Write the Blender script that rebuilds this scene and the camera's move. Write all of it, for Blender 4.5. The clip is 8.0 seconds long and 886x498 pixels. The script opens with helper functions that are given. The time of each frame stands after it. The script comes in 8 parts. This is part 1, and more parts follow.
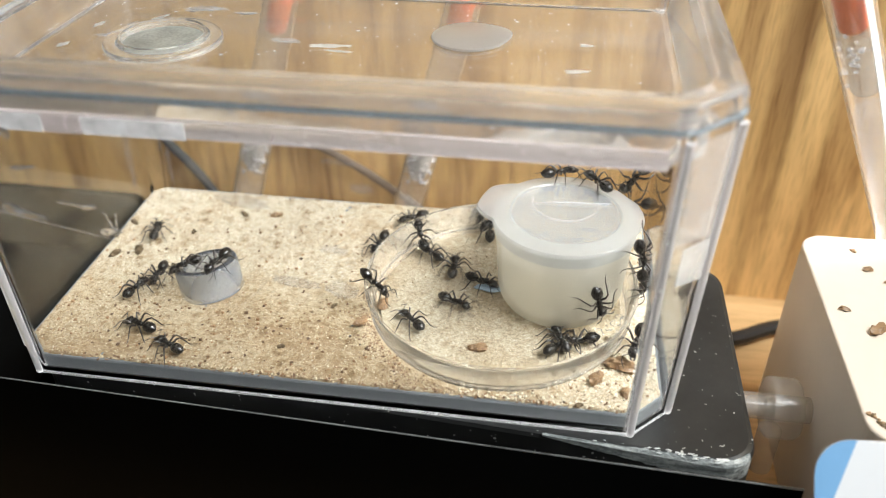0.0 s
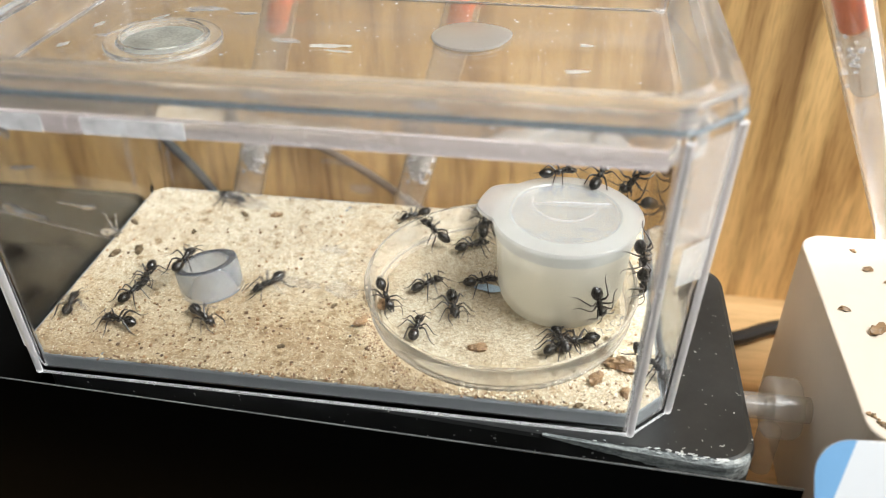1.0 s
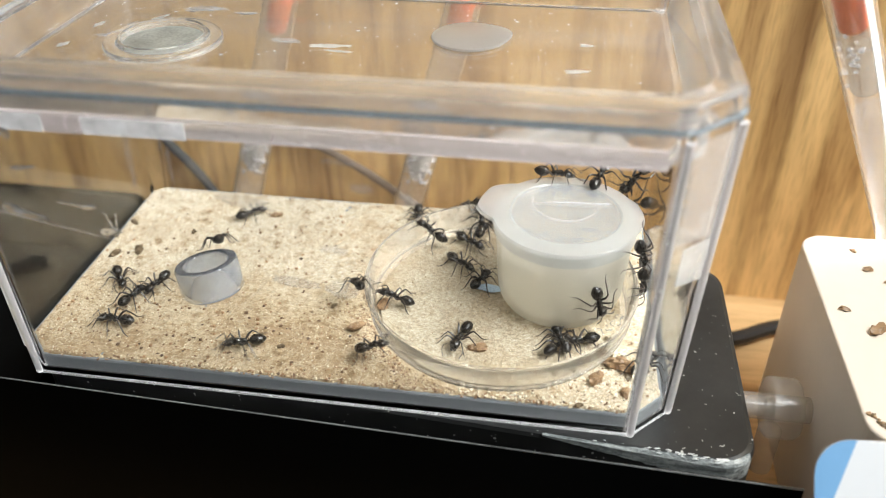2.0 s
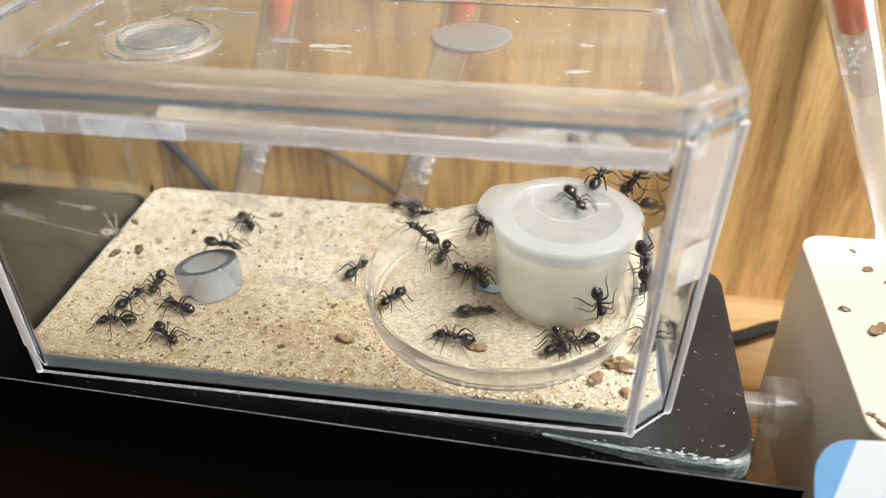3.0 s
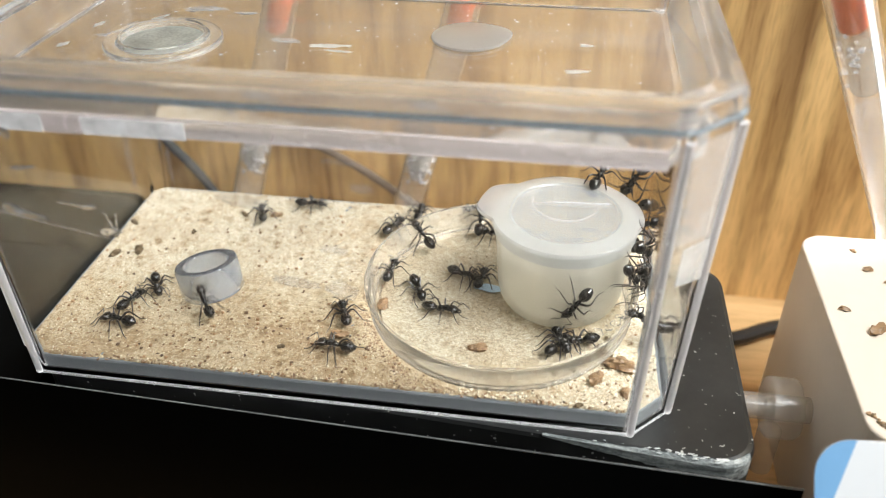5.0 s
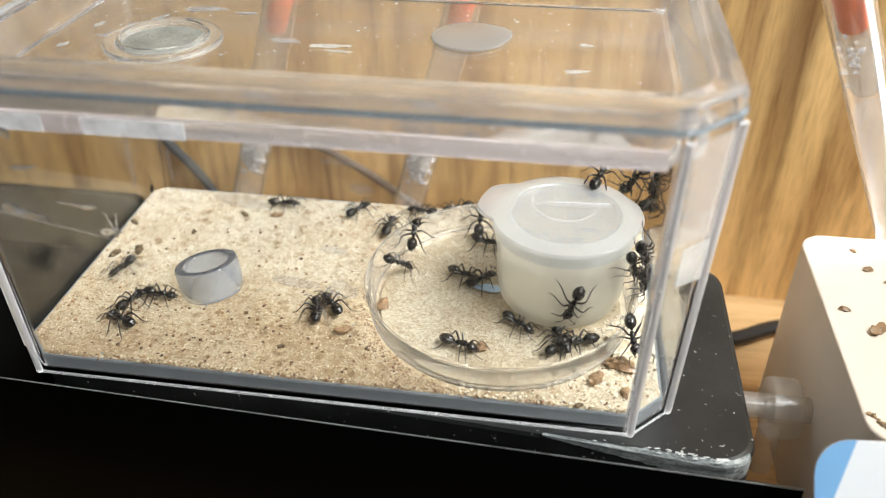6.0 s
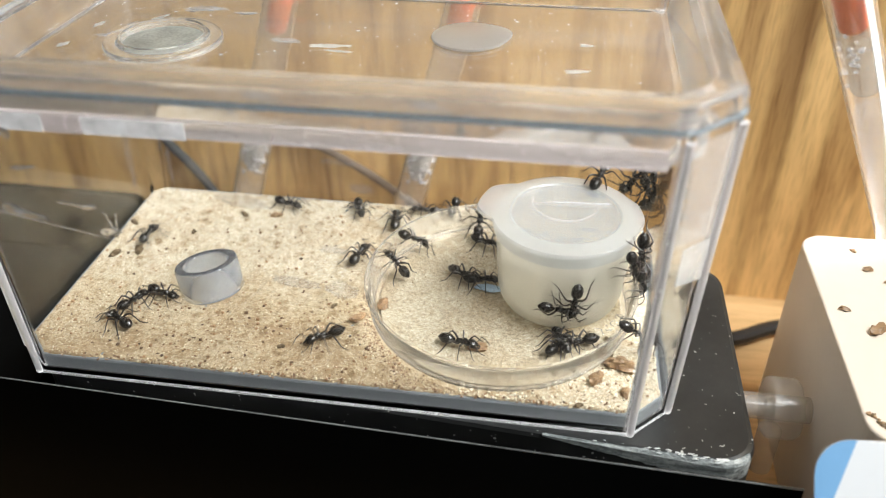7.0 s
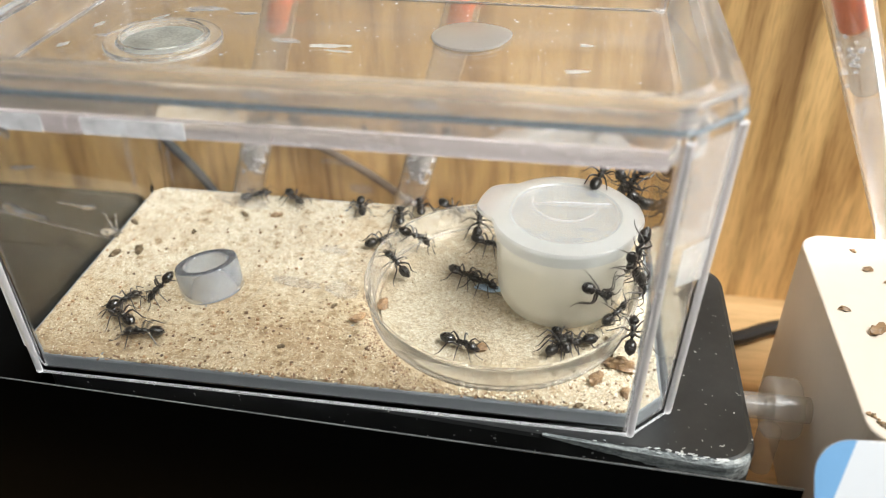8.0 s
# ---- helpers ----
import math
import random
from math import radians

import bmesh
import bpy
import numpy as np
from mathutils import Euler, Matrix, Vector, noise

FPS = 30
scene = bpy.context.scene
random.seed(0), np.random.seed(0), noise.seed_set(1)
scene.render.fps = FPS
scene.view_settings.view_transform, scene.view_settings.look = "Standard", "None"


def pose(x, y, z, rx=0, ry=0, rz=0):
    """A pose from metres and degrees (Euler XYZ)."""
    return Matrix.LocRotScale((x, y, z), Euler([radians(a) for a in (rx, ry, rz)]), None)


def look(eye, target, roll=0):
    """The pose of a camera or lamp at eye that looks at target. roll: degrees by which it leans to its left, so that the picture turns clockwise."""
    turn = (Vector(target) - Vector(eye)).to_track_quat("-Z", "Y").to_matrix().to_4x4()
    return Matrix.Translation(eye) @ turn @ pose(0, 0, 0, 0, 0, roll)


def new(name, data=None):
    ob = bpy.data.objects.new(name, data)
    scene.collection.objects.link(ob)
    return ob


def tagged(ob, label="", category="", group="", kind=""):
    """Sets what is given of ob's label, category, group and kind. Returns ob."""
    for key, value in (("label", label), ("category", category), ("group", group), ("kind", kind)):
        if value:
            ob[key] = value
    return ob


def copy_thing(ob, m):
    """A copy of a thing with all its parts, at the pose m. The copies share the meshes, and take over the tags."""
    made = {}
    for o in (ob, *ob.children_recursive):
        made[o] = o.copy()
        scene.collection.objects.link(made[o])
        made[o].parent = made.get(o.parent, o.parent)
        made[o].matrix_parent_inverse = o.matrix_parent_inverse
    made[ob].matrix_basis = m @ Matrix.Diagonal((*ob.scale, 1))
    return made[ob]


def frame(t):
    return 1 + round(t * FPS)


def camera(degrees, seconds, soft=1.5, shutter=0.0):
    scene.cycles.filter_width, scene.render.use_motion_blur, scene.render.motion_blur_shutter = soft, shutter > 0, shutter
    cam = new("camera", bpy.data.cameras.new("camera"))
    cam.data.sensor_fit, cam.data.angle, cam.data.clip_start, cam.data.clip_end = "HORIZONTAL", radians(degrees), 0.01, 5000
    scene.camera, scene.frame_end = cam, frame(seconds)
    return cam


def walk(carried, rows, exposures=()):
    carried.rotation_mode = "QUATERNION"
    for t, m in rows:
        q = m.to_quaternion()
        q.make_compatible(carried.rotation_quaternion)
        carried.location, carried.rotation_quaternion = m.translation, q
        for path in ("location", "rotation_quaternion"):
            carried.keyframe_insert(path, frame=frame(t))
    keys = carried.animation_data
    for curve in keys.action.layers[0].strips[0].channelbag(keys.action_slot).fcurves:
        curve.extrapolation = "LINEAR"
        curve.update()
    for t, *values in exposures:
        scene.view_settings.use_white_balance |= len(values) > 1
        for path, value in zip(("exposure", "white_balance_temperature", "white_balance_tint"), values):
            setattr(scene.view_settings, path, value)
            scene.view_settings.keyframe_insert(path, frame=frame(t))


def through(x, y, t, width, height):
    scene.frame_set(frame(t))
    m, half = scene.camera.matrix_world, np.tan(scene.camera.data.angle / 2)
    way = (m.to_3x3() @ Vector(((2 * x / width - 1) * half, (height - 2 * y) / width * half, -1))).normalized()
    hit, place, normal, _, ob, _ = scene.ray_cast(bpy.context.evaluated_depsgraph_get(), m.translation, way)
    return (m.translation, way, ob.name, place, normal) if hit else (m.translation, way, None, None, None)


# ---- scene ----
cam = camera(56.78, 8.0, soft=0.75, shutter=0.5)
EYE = Vector((0.1044, -0.1132, 0.1211))
VIEW = Vector((-0.12829, 0.80929, -0.57323))
RIGHT = Vector((0.98833, 0.15221, -0.0063))
UP = RIGHT.cross(VIEW)
STILL = Matrix((RIGHT, UP, -VIEW)).transposed().to_4x4()
STILL.translation = EYE
walk(cam, [(0.0, STILL), (8.0, STILL)], [(0.0, 0.0), (8.0, 0.0)])
cam.data.dof.use_dof = True
cam.data.dof.focus_distance = 0.176
cam.data.dof.aperture_fstop = 13.0

# ---- light ----
world = bpy.data.worlds.new("room_light")
scene.world = world
world.use_nodes = True
back = world.node_tree.nodes["Background"]
back.inputs["Color"].default_value = (1.0, 0.93, 0.84, 1)
back.inputs["Strength"].default_value = 0.35


def area(name, eye, target, sx, sy, watts, colour):
    data = bpy.data.lights.new(name, "AREA")
    data.shape, data.size, data.size_y, data.energy, data.color = "RECTANGLE", sx, sy, watts, colour
    ob = new(name, data)
    ob.matrix_world = look(eye, target)
    return ob


area("lamp_strip", (0.36, -0.045, 0.38), (0.16, 0.03, 0.0), 0.30, 0.10, 3.02, (0.965, 1.0, 0.995))
# Unseen lamp, assumed from a white reflection; added so the tank's edges catch light.
area("assumed_ceiling_lamp", (-0.28, -0.72, 0.97), (0.0, 0.0, 0.0), 0.5, 0.5, 1.4, (1.0, 0.99, 0.97))


# ---- materials ----
class Mat:
    """A node material: small helpers round the node tree."""

    def __init__(self, name):
        self.m = bpy.data.materials.new(name)
        self.m.use_nodes = True
        self.t = self.m.node_tree
        self.b = self.t.nodes["Principled BSDF"]
        self.out = self.t.nodes["Material Output"]
        self.co = None

    def node(self, kind, **values):
        n = self.t.nodes.new(kind)
        for k, v in values.items():
            if k in n.inputs:
                n.inputs[k].default_value = v
            else:
                setattr(n, k, v)
        return n

    def link(self, a, b):
        self.t.links.new(a, b)

    def coords(self, scale=(1, 1, 1)):
        if self.co is None:
            self.co = self.node("ShaderNodeNewGeometry").outputs["Position"]
        mp = self.node("ShaderNodeMapping")
        mp.inputs["Scale"].default_value = scale
        self.link(self.co, mp.inputs["Vector"])
        return mp.outputs["Vector"]

    def noise(self, scale, detail=4.0, rough=0.55, stretch=(1, 1, 1), distort=0.0):
        n = self.node("ShaderNodeTexNoise")
        n.inputs["Scale"].default_value = scale
        n.inputs["Detail"].default_value = detail
        n.inputs["Roughness"].default_value = rough
        n.inputs["Distortion"].default_value = distort
        self.link(self.coords(stretch), n.inputs["Vector"])
        return n.outputs["Fac"]

    def ramp(self, fac, stops):
        r = self.node("ShaderNodeValToRGB")
        e = r.color_ramp.elements
        while len(e) < len(stops):
            e.new(0.5)
        for el, (p, c) in zip(e, stops):
            el.position = p
            el.color = (*c, 1) if len(c) == 3 else c
        self.link(fac, r.inputs["Fac"])
        return r.outputs["Color"]

    def mix(self, fac, a, b, mode="MIX"):
        n = self.node("ShaderNodeMix", data_type="RGBA", blend_type=mode)
        for sock, v in ((n.inputs[0], fac), (n.inputs[6], a), (n.inputs[7], b)):
            if hasattr(v, "links"):
                self.link(v, sock)
            else:
                sock.default_value = v if not isinstance(v, tuple) else (*v, 1)[:4]
        return n.outputs[2]

    def bump(self, height, strength, distance):
        n = self.node("ShaderNodeBump")
        n.inputs["Strength"].default_value = strength
        n.inputs["Distance"].default_value = distance
        self.link(height, n.inputs["Height"])
        self.link(n.outputs["Normal"], self.b.inputs["Normal"])
        return n

    def set(self, **values):
        for k, v in values.items():
            sock = self.b.inputs[k.replace("_", " ")]
            if hasattr(v, "links"):
                self.link(v, sock)
            else:
                sock.default_value = (*v, 1) if isinstance(v, tuple) else v
        return self


def clear_plastic(name, haze, tint=(1, 1, 1), rough=0.02, streak=(1, 1, 1), film=(0.85, 0.8, 0.74), wave=0.0):
    """Clear moulded plastic under a thin uneven film: dust and scratches, on some parts painted glints."""
    k = Mat(name)
    k.set(Base_Color=tint, Roughness=rough, IOR=1.49, Transmission_Weight=1.0)
    dust = k.node("ShaderNodeBsdfDiffuse")
    dust.inputs["Color"].default_value = (*film, 1)
    a = k.noise(70.0, 5.0, 0.6, streak)
    b = k.noise(900.0, 3.0, 0.6)
    ra = k.ramp(a, [(0.25, (haze * 0.5,) * 3), (0.75, (haze * 1.5,) * 3)])
    rb = k.ramp(b, [(0.64, (0, 0, 0)), (0.78, (haze * 1.6,) * 3)])
    f = k.mix(1.0, ra, rb, "ADD")
    mx = k.node("ShaderNodeMixShader")
    k.link(f, mx.inputs[0])
    k.link(k.b.outputs[0], mx.inputs[1])
    k.link(dust.outputs[0], mx.inputs[2])
    k.link(mx.outputs[0], k.out.inputs["Surface"])
    if wave:
        k.bump(k.noise(120.0, 2.0), wave, 0.001)
    return k.m


def sand_material(name, coarse=1.0, soil_shade=0.8, tone=(0.87, 0.868, 0.87)):
    k = Mat(name)
    grain = k.noise(1650.0 * coarse, 3.0, 0.75)
    mid = k.noise(480.0, 4.0, 0.65)
    big = k.noise(42.0, 4.0, 0.6)
    dirt = k.noise(230.0, 3.0, 0.6)
    base = k.ramp(grain, [(0.28, (0.38, 0.30, 0.19)) if soil_shade else (0.25, (0.40, 0.33, 0.25)), (0.39, (0.52, 0.45, 0.32) if soil_shade else (0.46, 0.40, 0.31)), (0.50, (0.64, 0.58, 0.445)), (0.63, (0.73, 0.69, 0.58)), (0.78, (0.82, 0.80, 0.735))])
    warm = k.ramp(mid, [(0.34, (0.66, 0.57, 0.45)), (0.52, (1, 1, 1))])
    stain = k.ramp(big, [(0.30, (0.70, 0.58, 0.45)), (0.55, (1, 1, 1))])
    spots = k.ramp(dirt, [(0.60, (1, 1, 1)), (0.70, (0.52, 0.43, 0.31))])
    strong = 0.8 if soil_shade else 0.4
    c = k.mix(strong, base, warm, "MULTIPLY")
    c = k.mix(0.7, c, stain, "MULTIPLY")
    c = k.mix(strong, c, spots, "MULTIPLY")
    # the lid rim's shade along the front, painted in as browner sand
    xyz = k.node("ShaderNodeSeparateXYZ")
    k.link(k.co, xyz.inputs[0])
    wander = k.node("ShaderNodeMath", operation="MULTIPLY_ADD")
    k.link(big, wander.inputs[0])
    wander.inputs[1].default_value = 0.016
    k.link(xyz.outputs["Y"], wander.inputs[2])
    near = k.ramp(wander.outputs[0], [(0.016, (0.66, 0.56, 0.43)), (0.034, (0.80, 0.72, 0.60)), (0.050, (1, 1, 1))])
    shade_amount = k.ramp(xyz.outputs["X"], [(0.098, (soil_shade,) * 3), (0.114, (soil_shade * 0.15,) * 3)])
    c = k.mix(shade_amount, c, near, "MULTIPLY")
    c = k.mix(1.0, c, tone, "MULTIPLY")
    k.set(Base_Color=c, Roughness=0.95)
    k.bump(k.noise(1200.0, 3.0, 0.7), 0.6, 0.0006)
    return k.m


def island_material(name, stops, rough=0.7):
    k = Mat(name)
    rnd = k.node("ShaderNodeNewGeometry").outputs["Random Per Island"]
    k.set(Base_Color=k.ramp(rnd, stops), Roughness=rough)
    return k.m


def wood_material(name, light, dark, stretch, rough=0.45, heart=None):
    k = Mat(name)
    broad = k.noise(1.0, 3.0, 0.55, tuple(60.0 * s for s in stretch), 0.8)
    fine = k.noise(1.0, 5.0, 0.6, tuple(330.0 * s for s in stretch), 0.3)
    pore = k.noise(1.0, 2.0, 0.5, tuple(1500.0 * s for s in stretch))
    a = k.ramp(broad, [(0.39, dark), (0.465, tuple((x + y) / 2 for x, y in zip(light, dark))), (0.535, light)])
    b = k.ramp(fine, [(0.36, tuple(0.35 * x + 0.5 * y for x, y in zip(light, dark))), (0.47, tuple(0.8 * x + 0.2 * y for x, y in zip(light, dark))), (0.6, light)])
    c = k.mix(0.5, a, b)
    p = k.ramp(pore, [(0.35, (0.72, 0.66, 0.6)), (0.5, (1, 1, 1))])
    c = k.mix(0.5, c, p, "MULTIPLY")
    if heart:
        # one darker heart streak that fades out towards the foot of the panel
        at_x, wide = heart
        xyz = k.node("ShaderNodeSeparateXYZ")
        k.link(k.co, xyz.inputs[0])
        wavy = k.node("ShaderNodeMath", operation="MULTIPLY_ADD")
        k.link(broad, wavy.inputs[0])
        wavy.inputs[1].default_value = 0.012
        k.link(xyz.outputs["X"], wavy.inputs[2])
        mid = at_x + 0.006
        streak = k.ramp(wavy.outputs[0], [(mid - wide, (0, 0, 0)), (mid - wide * 0.2, (1, 1, 1)), (mid + wide * 0.3, (1, 1, 1)), (mid + wide, (0, 0, 0))])
        high = k.ramp(xyz.outputs["Z"], [(0.0, (0.12,) * 3), (0.045, (0.85,) * 3)])
        c = k.mix(k.mix(1.0, streak, high, "MULTIPLY"), c, k.mix(1.0, c, (0.30, 0.22, 0.15), "MULTIPLY"))
    k.set(Base_Color=c, Roughness=rough)
    k.bump(fine, 0.15, 0.0004)
    return k.m


def plain(name, colour, rough=0.5, vary=0.15, scale=300.0, bump=0.0, metallic=0.0, coat=0.0, spec=0.5):
    k = Mat(name)
    n = k.noise(scale, 5.0, 0.6)
    n2 = k.noise(scale * 0.12, 3.0, 0.5)
    lo = tuple(c * (1 - vary) for c in colour)
    hi = tuple(min(1.0, c * (1 + vary)) for c in colour)
    c = k.mix(0.5, k.ramp(n, [(0.3, lo), (0.7, hi)]), k.ramp(n2, [(0.3, lo), (0.7, hi)]))
    k.set(Base_Color=c, Roughness=rough, Metallic=metallic, Specular_IOR_Level=spec)
    if coat:
        k.set(Coat_Weight=coat)
    if bump:
        k.bump(n, bump, 0.0005)
    return k.m


def milky(name, colour, clear, rough, through=0.5, gloss=0.11):
    """Soft milky plastic: scatters light on both sides and lets a part straight through."""
    k = Mat(name)
    n = k.noise(230.0, 4.0)
    c = k.ramp(n, [(0.35, tuple(q * 0.93 for q in colour)), (0.65, colour)])
    k.set(Base_Color=c, Roughness=0.4, Specular_IOR_Level=0.2)
    k.bump(k.noise(1400.0, 2.0), 0.03, 0.0003)
    soft = k.node("ShaderNodeBump", Strength=0.25, Distance=0.0006)
    k.link(k.noise(260.0, 2.0, 0.5, (0.35, 1, 1)), soft.inputs["Height"])
    tl = k.node("ShaderNodeBsdfTranslucent")
    k.link(c, tl.inputs["Color"])
    tr = k.node("ShaderNodeBsdfTransparent")
    a, b = k.node("ShaderNodeMixShader"), k.node("ShaderNodeMixShader")
    a.inputs[0].default_value = through
    k.link(k.b.outputs[0], a.inputs[1])
    k.link(tl.outputs[0], a.inputs[2])
    b.inputs[0].default_value = clear
    k.link(a.outputs[0], b.inputs[1])
    k.link(tr.outputs[0], b.inputs[2])
    shine, top = k.node("ShaderNodeBsdfGlossy"), k.node("ShaderNodeMixShader")
    shine.inputs["Roughness"].default_value = rough
    k.link(soft.outputs["Normal"], shine.inputs["Normal"])
    top.inputs[0].default_value = gloss
    k.link(b.outputs[0], top.inputs[1])
    k.link(shine.outputs[0], top.inputs[2])
    k.link(top.outputs[0], k.out.inputs["Surface"])
    return k.m


def dusty_black(name):
    k = Mat(name)
    speck = k.noise(750.0, 2.0, 0.5)
    film = k.noise(45.0, 5.0, 0.65)
    c0 = k.ramp(film, [(0.3, (0.012, 0.0125, 0.0125)), (0.7, (0.030, 0.031, 0.031))])
    c = k.mix(k.ramp(speck, [(0.695, (0, 0, 0)), (0.73, (1, 1, 1))]), c0, (0.5, 0.5, 0.48))
    r = k.ramp(k.noise(160.0, 4.0), [(0.3, (0.30,) * 3), (0.7, (0.46,) * 3)])
    k.set(Base_Color=c, Roughness=r, Specular_IOR_Level=0.32)
    return k.m


def worn_material(name):
    """Black plastic rubbed through to a chalky grey in long streaks."""
    k = Mat(name)
    streak = k.noise(520.0, 5.0, 0.7, (0.16, 1, 1))
    fine = k.noise(2600.0, 3.0, 0.6, (0.5, 1, 1))
    a = k.ramp(streak, [(0.32, (0.06, 0.065, 0.065)), (0.46, (0.30, 0.33, 0.33)), (0.62, (0.62, 0.65, 0.64))])
    b = k.ramp(fine, [(0.35, (0.55, 0.55, 0.55)), (0.6, (1, 1, 1))])
    k.set(Base_Color=k.mix(0.8, a, b, "MULTIPLY"), Roughness=0.6)
    k.bump(fine, 0.5, 0.0004)
    return k.m


def chitin(name, dark, light, rough):
    k = Mat(name)
    k.co = k.node("ShaderNodeTexCoord").outputs["Object"]
    n = k.noise(700.0, 3.0)
    fine = k.noise(4000.0, 2.0, 0.6, (0.3, 1, 1))
    c = k.ramp(n, [(0.35, dark), (0.7, light)])
    sheen = k.ramp(fine, [(0.3, (rough * 0.8,) * 3), (0.7, (rough * 1.3,) * 3)])
    k.set(Base_Color=c, Roughness=sheen, Specular_IOR_Level=1.0)
    return k.m


TANK = clear_plastic("clear tank plastic", 0.002, (0.966, 0.957, 0.954))
# Glints and reflections on the tank's edges and corner, put into whitish hazy plastic.
EDGE = clear_plastic("edge with painted glint", 0.22, (1, 1, 1), 0.05, (1, 1, 0.2), (0.95, 0.94, 0.95))
GLINT = clear_plastic("bevel with painted glint", 0.34, (1, 1, 1), 0.05, (1, 1, 0.2), (0.90, 0.88, 0.88))
BAND = clear_plastic("corner with painted shine", 0.34, (1, 1, 1), 0.04, (1, 1, 0.15), (0.84, 0.81, 0.81))
SHEEN = clear_plastic("painted sheen on plastic", 0.15, (1, 1, 1), 0.05, (1, 1, 0.2), (0.86, 0.82, 0.81))
GLARE = clear_plastic("white reflection on plastic", 0.27, (1, 1, 1), 0.08, (1, 1, 0.6), (0.92, 0.91, 0.90))
SEAM = clear_plastic("seam with painted blue reflection", 0.30, (0.72, 0.80, 0.86), 0.12, (0.3, 1, 1), (0.36, 0.42, 0.46))
FOOT = clear_plastic("skirt with painted pale band", 0.30, (0.98, 0.96, 0.96), 0.06, (0.2, 1, 1), (0.86, 0.78, 0.77))
RIM = clear_plastic("hazy rim plastic", 0.075, (0.985, 0.97, 0.965), 0.04, (0.2, 1, 1), (0.90, 0.86, 0.83))
LID = clear_plastic("hazy lid plastic", 0.05, (0.945, 0.925, 0.918), 0.03, (0.25, 1, 1), (0.88, 0.82, 0.76), 0.05)
DISH = clear_plastic("clear dish plastic", 0.13, (0.985, 0.98, 0.97), 0.04, (1, 1, 1), (0.68, 0.63, 0.54), 0.025)
TUBE = clear_plastic("clear tube plastic", 0.06, (0.99, 0.985, 0.98), 0.03, (1, 1, 1), (0.9, 0.88, 0.85))
RING = clear_plastic("clear ring plastic", 0.24, (0.72, 0.76, 0.82), 0.08, (1, 1, 1), (0.34, 0.38, 0.44))
RINGTOP = clear_plastic("cut plastic with painted dark reflection", 0.5, (0.5, 0.55, 0.62), 0.2, (1, 1, 1), (0.12, 0.13, 0.15))
WELL = milky("clear soft plastic", (0.76, 0.79, 0.795), 0.72, 0.06, 0.5, 0.22)
LIDGLARE = milky("white lid glare", (0.96, 0.96, 0.96), 0.12, 0.06, 0.5, 0.25)
GLINTDROP = clear_plastic("clear glint drop", 0.06, (1, 1, 0.98), 0.02, (1, 1, 1), (0.9, 0.9, 0.86))
DROP = milky("drops with painted sparkle", (0.95, 0.95, 0.96), 0.45, 0.08, 0.5, 0.3)
FROST = milky("milky soft plastic", (0.82, 0.84, 0.845), 0.66, 0.08, 0.5, 0.13)
AIR = milky("fogged air pocket", (0.34, 0.28, 0.22), 0.70, 0.1, 0.5, 0.1)
COTTON = milky("wet cotton", (0.92, 0.92, 0.92), 0.25, 0.2)
CUP = milky("milky cup plastic", (0.94, 0.92, 0.83), 0.66, 0.05, 0.5, 0.09)
NEST = plain("white cast plastic", (0.68, 0.60, 0.51), 0.5, 0.05, 90.0, 0.05)
CLOUDY = milky("cloudy connector plastic", (0.86, 0.83, 0.78), 0.72, 0.2, 0.5, 0.05)
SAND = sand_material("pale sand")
DISHSAND = sand_material("greyish pale sand", 0.9, 0.0, (0.79, 0.775, 0.735))
GRAINS = island_material("sand grains", [(0.0, (0.70, 0.63, 0.48)), (0.35, (0.60, 0.51, 0.36)), (0.6, (0.66, 0.59, 0.44)), (0.90, (0.52, 0.41, 0.26)), (0.97, (0.34, 0.25, 0.16))])
CLUMPS = island_material("pale sand clumps", [(0.0, (0.70, 0.64, 0.50)), (0.5, (0.60, 0.53, 0.38)), (0.85, (0.74, 0.69, 0.57)), (1.0, (0.48, 0.38, 0.23))], 0.9)
EDGECLUMPS = island_material("stained sand clumps", [(0.0, (0.52, 0.43, 0.28)), (0.45, (0.60, 0.52, 0.36)), (0.8, (0.46, 0.35, 0.21)), (1.0, (0.66, 0.60, 0.46))], 1.0)
DIRT = island_material("reddish soil", [(0.0, (0.14, 0.09, 0.055)), (0.4, (0.28, 0.19, 0.12)), (0.8, (0.42, 0.32, 0.21)), (1.0, (0.20, 0.11, 0.07))], 0.9)
CRUMBS = island_material("dark crumbs", [(0.0, (0.10, 0.065, 0.04)), (0.5, (0.22, 0.13, 0.07)), (1.0, (0.34, 0.2, 0.1))], 0.8)
PLASTER = plain("grey plaster", (0.19, 0.21, 0.22), 0.8, 0.12, 500.0, 0.2)
WOOD = wood_material("golden veneer", (0.87, 0.58, 0.245), (0.27, 0.12, 0.033), (1.0, 1.0, 0.09), heart=(0.1655, 0.0075))
BOARD = wood_material("pale shelf board", (0.74, 0.50, 0.25), (0.5, 0.29, 0.12), (0.09, 1.0, 1.0))
BLACK = dusty_black("dusty black plastic")
SHEET = plain("black card", (0.0014, 0.0016, 0.0017), 0.6, 0.3, 120.0, spec=0.03)
WORN = worn_material("worn grey plastic")
EDGELIGHT = plain("grey edge highlight", (0.16, 0.165, 0.165), 0.7, 0.7, 400.0)
CHALK = plain("chalky chips", (0.62, 0.64, 0.63), 0.8, 0.2, 900.0, 0.5)
CABLE = plain("black cable rubber", (0.012, 0.011, 0.011), 0.45, 0.2, 200.0)
BROWNCABLE = plain("brown cable rubber", (0.16, 0.11, 0.075), 0.6, 0.2, 200.0)
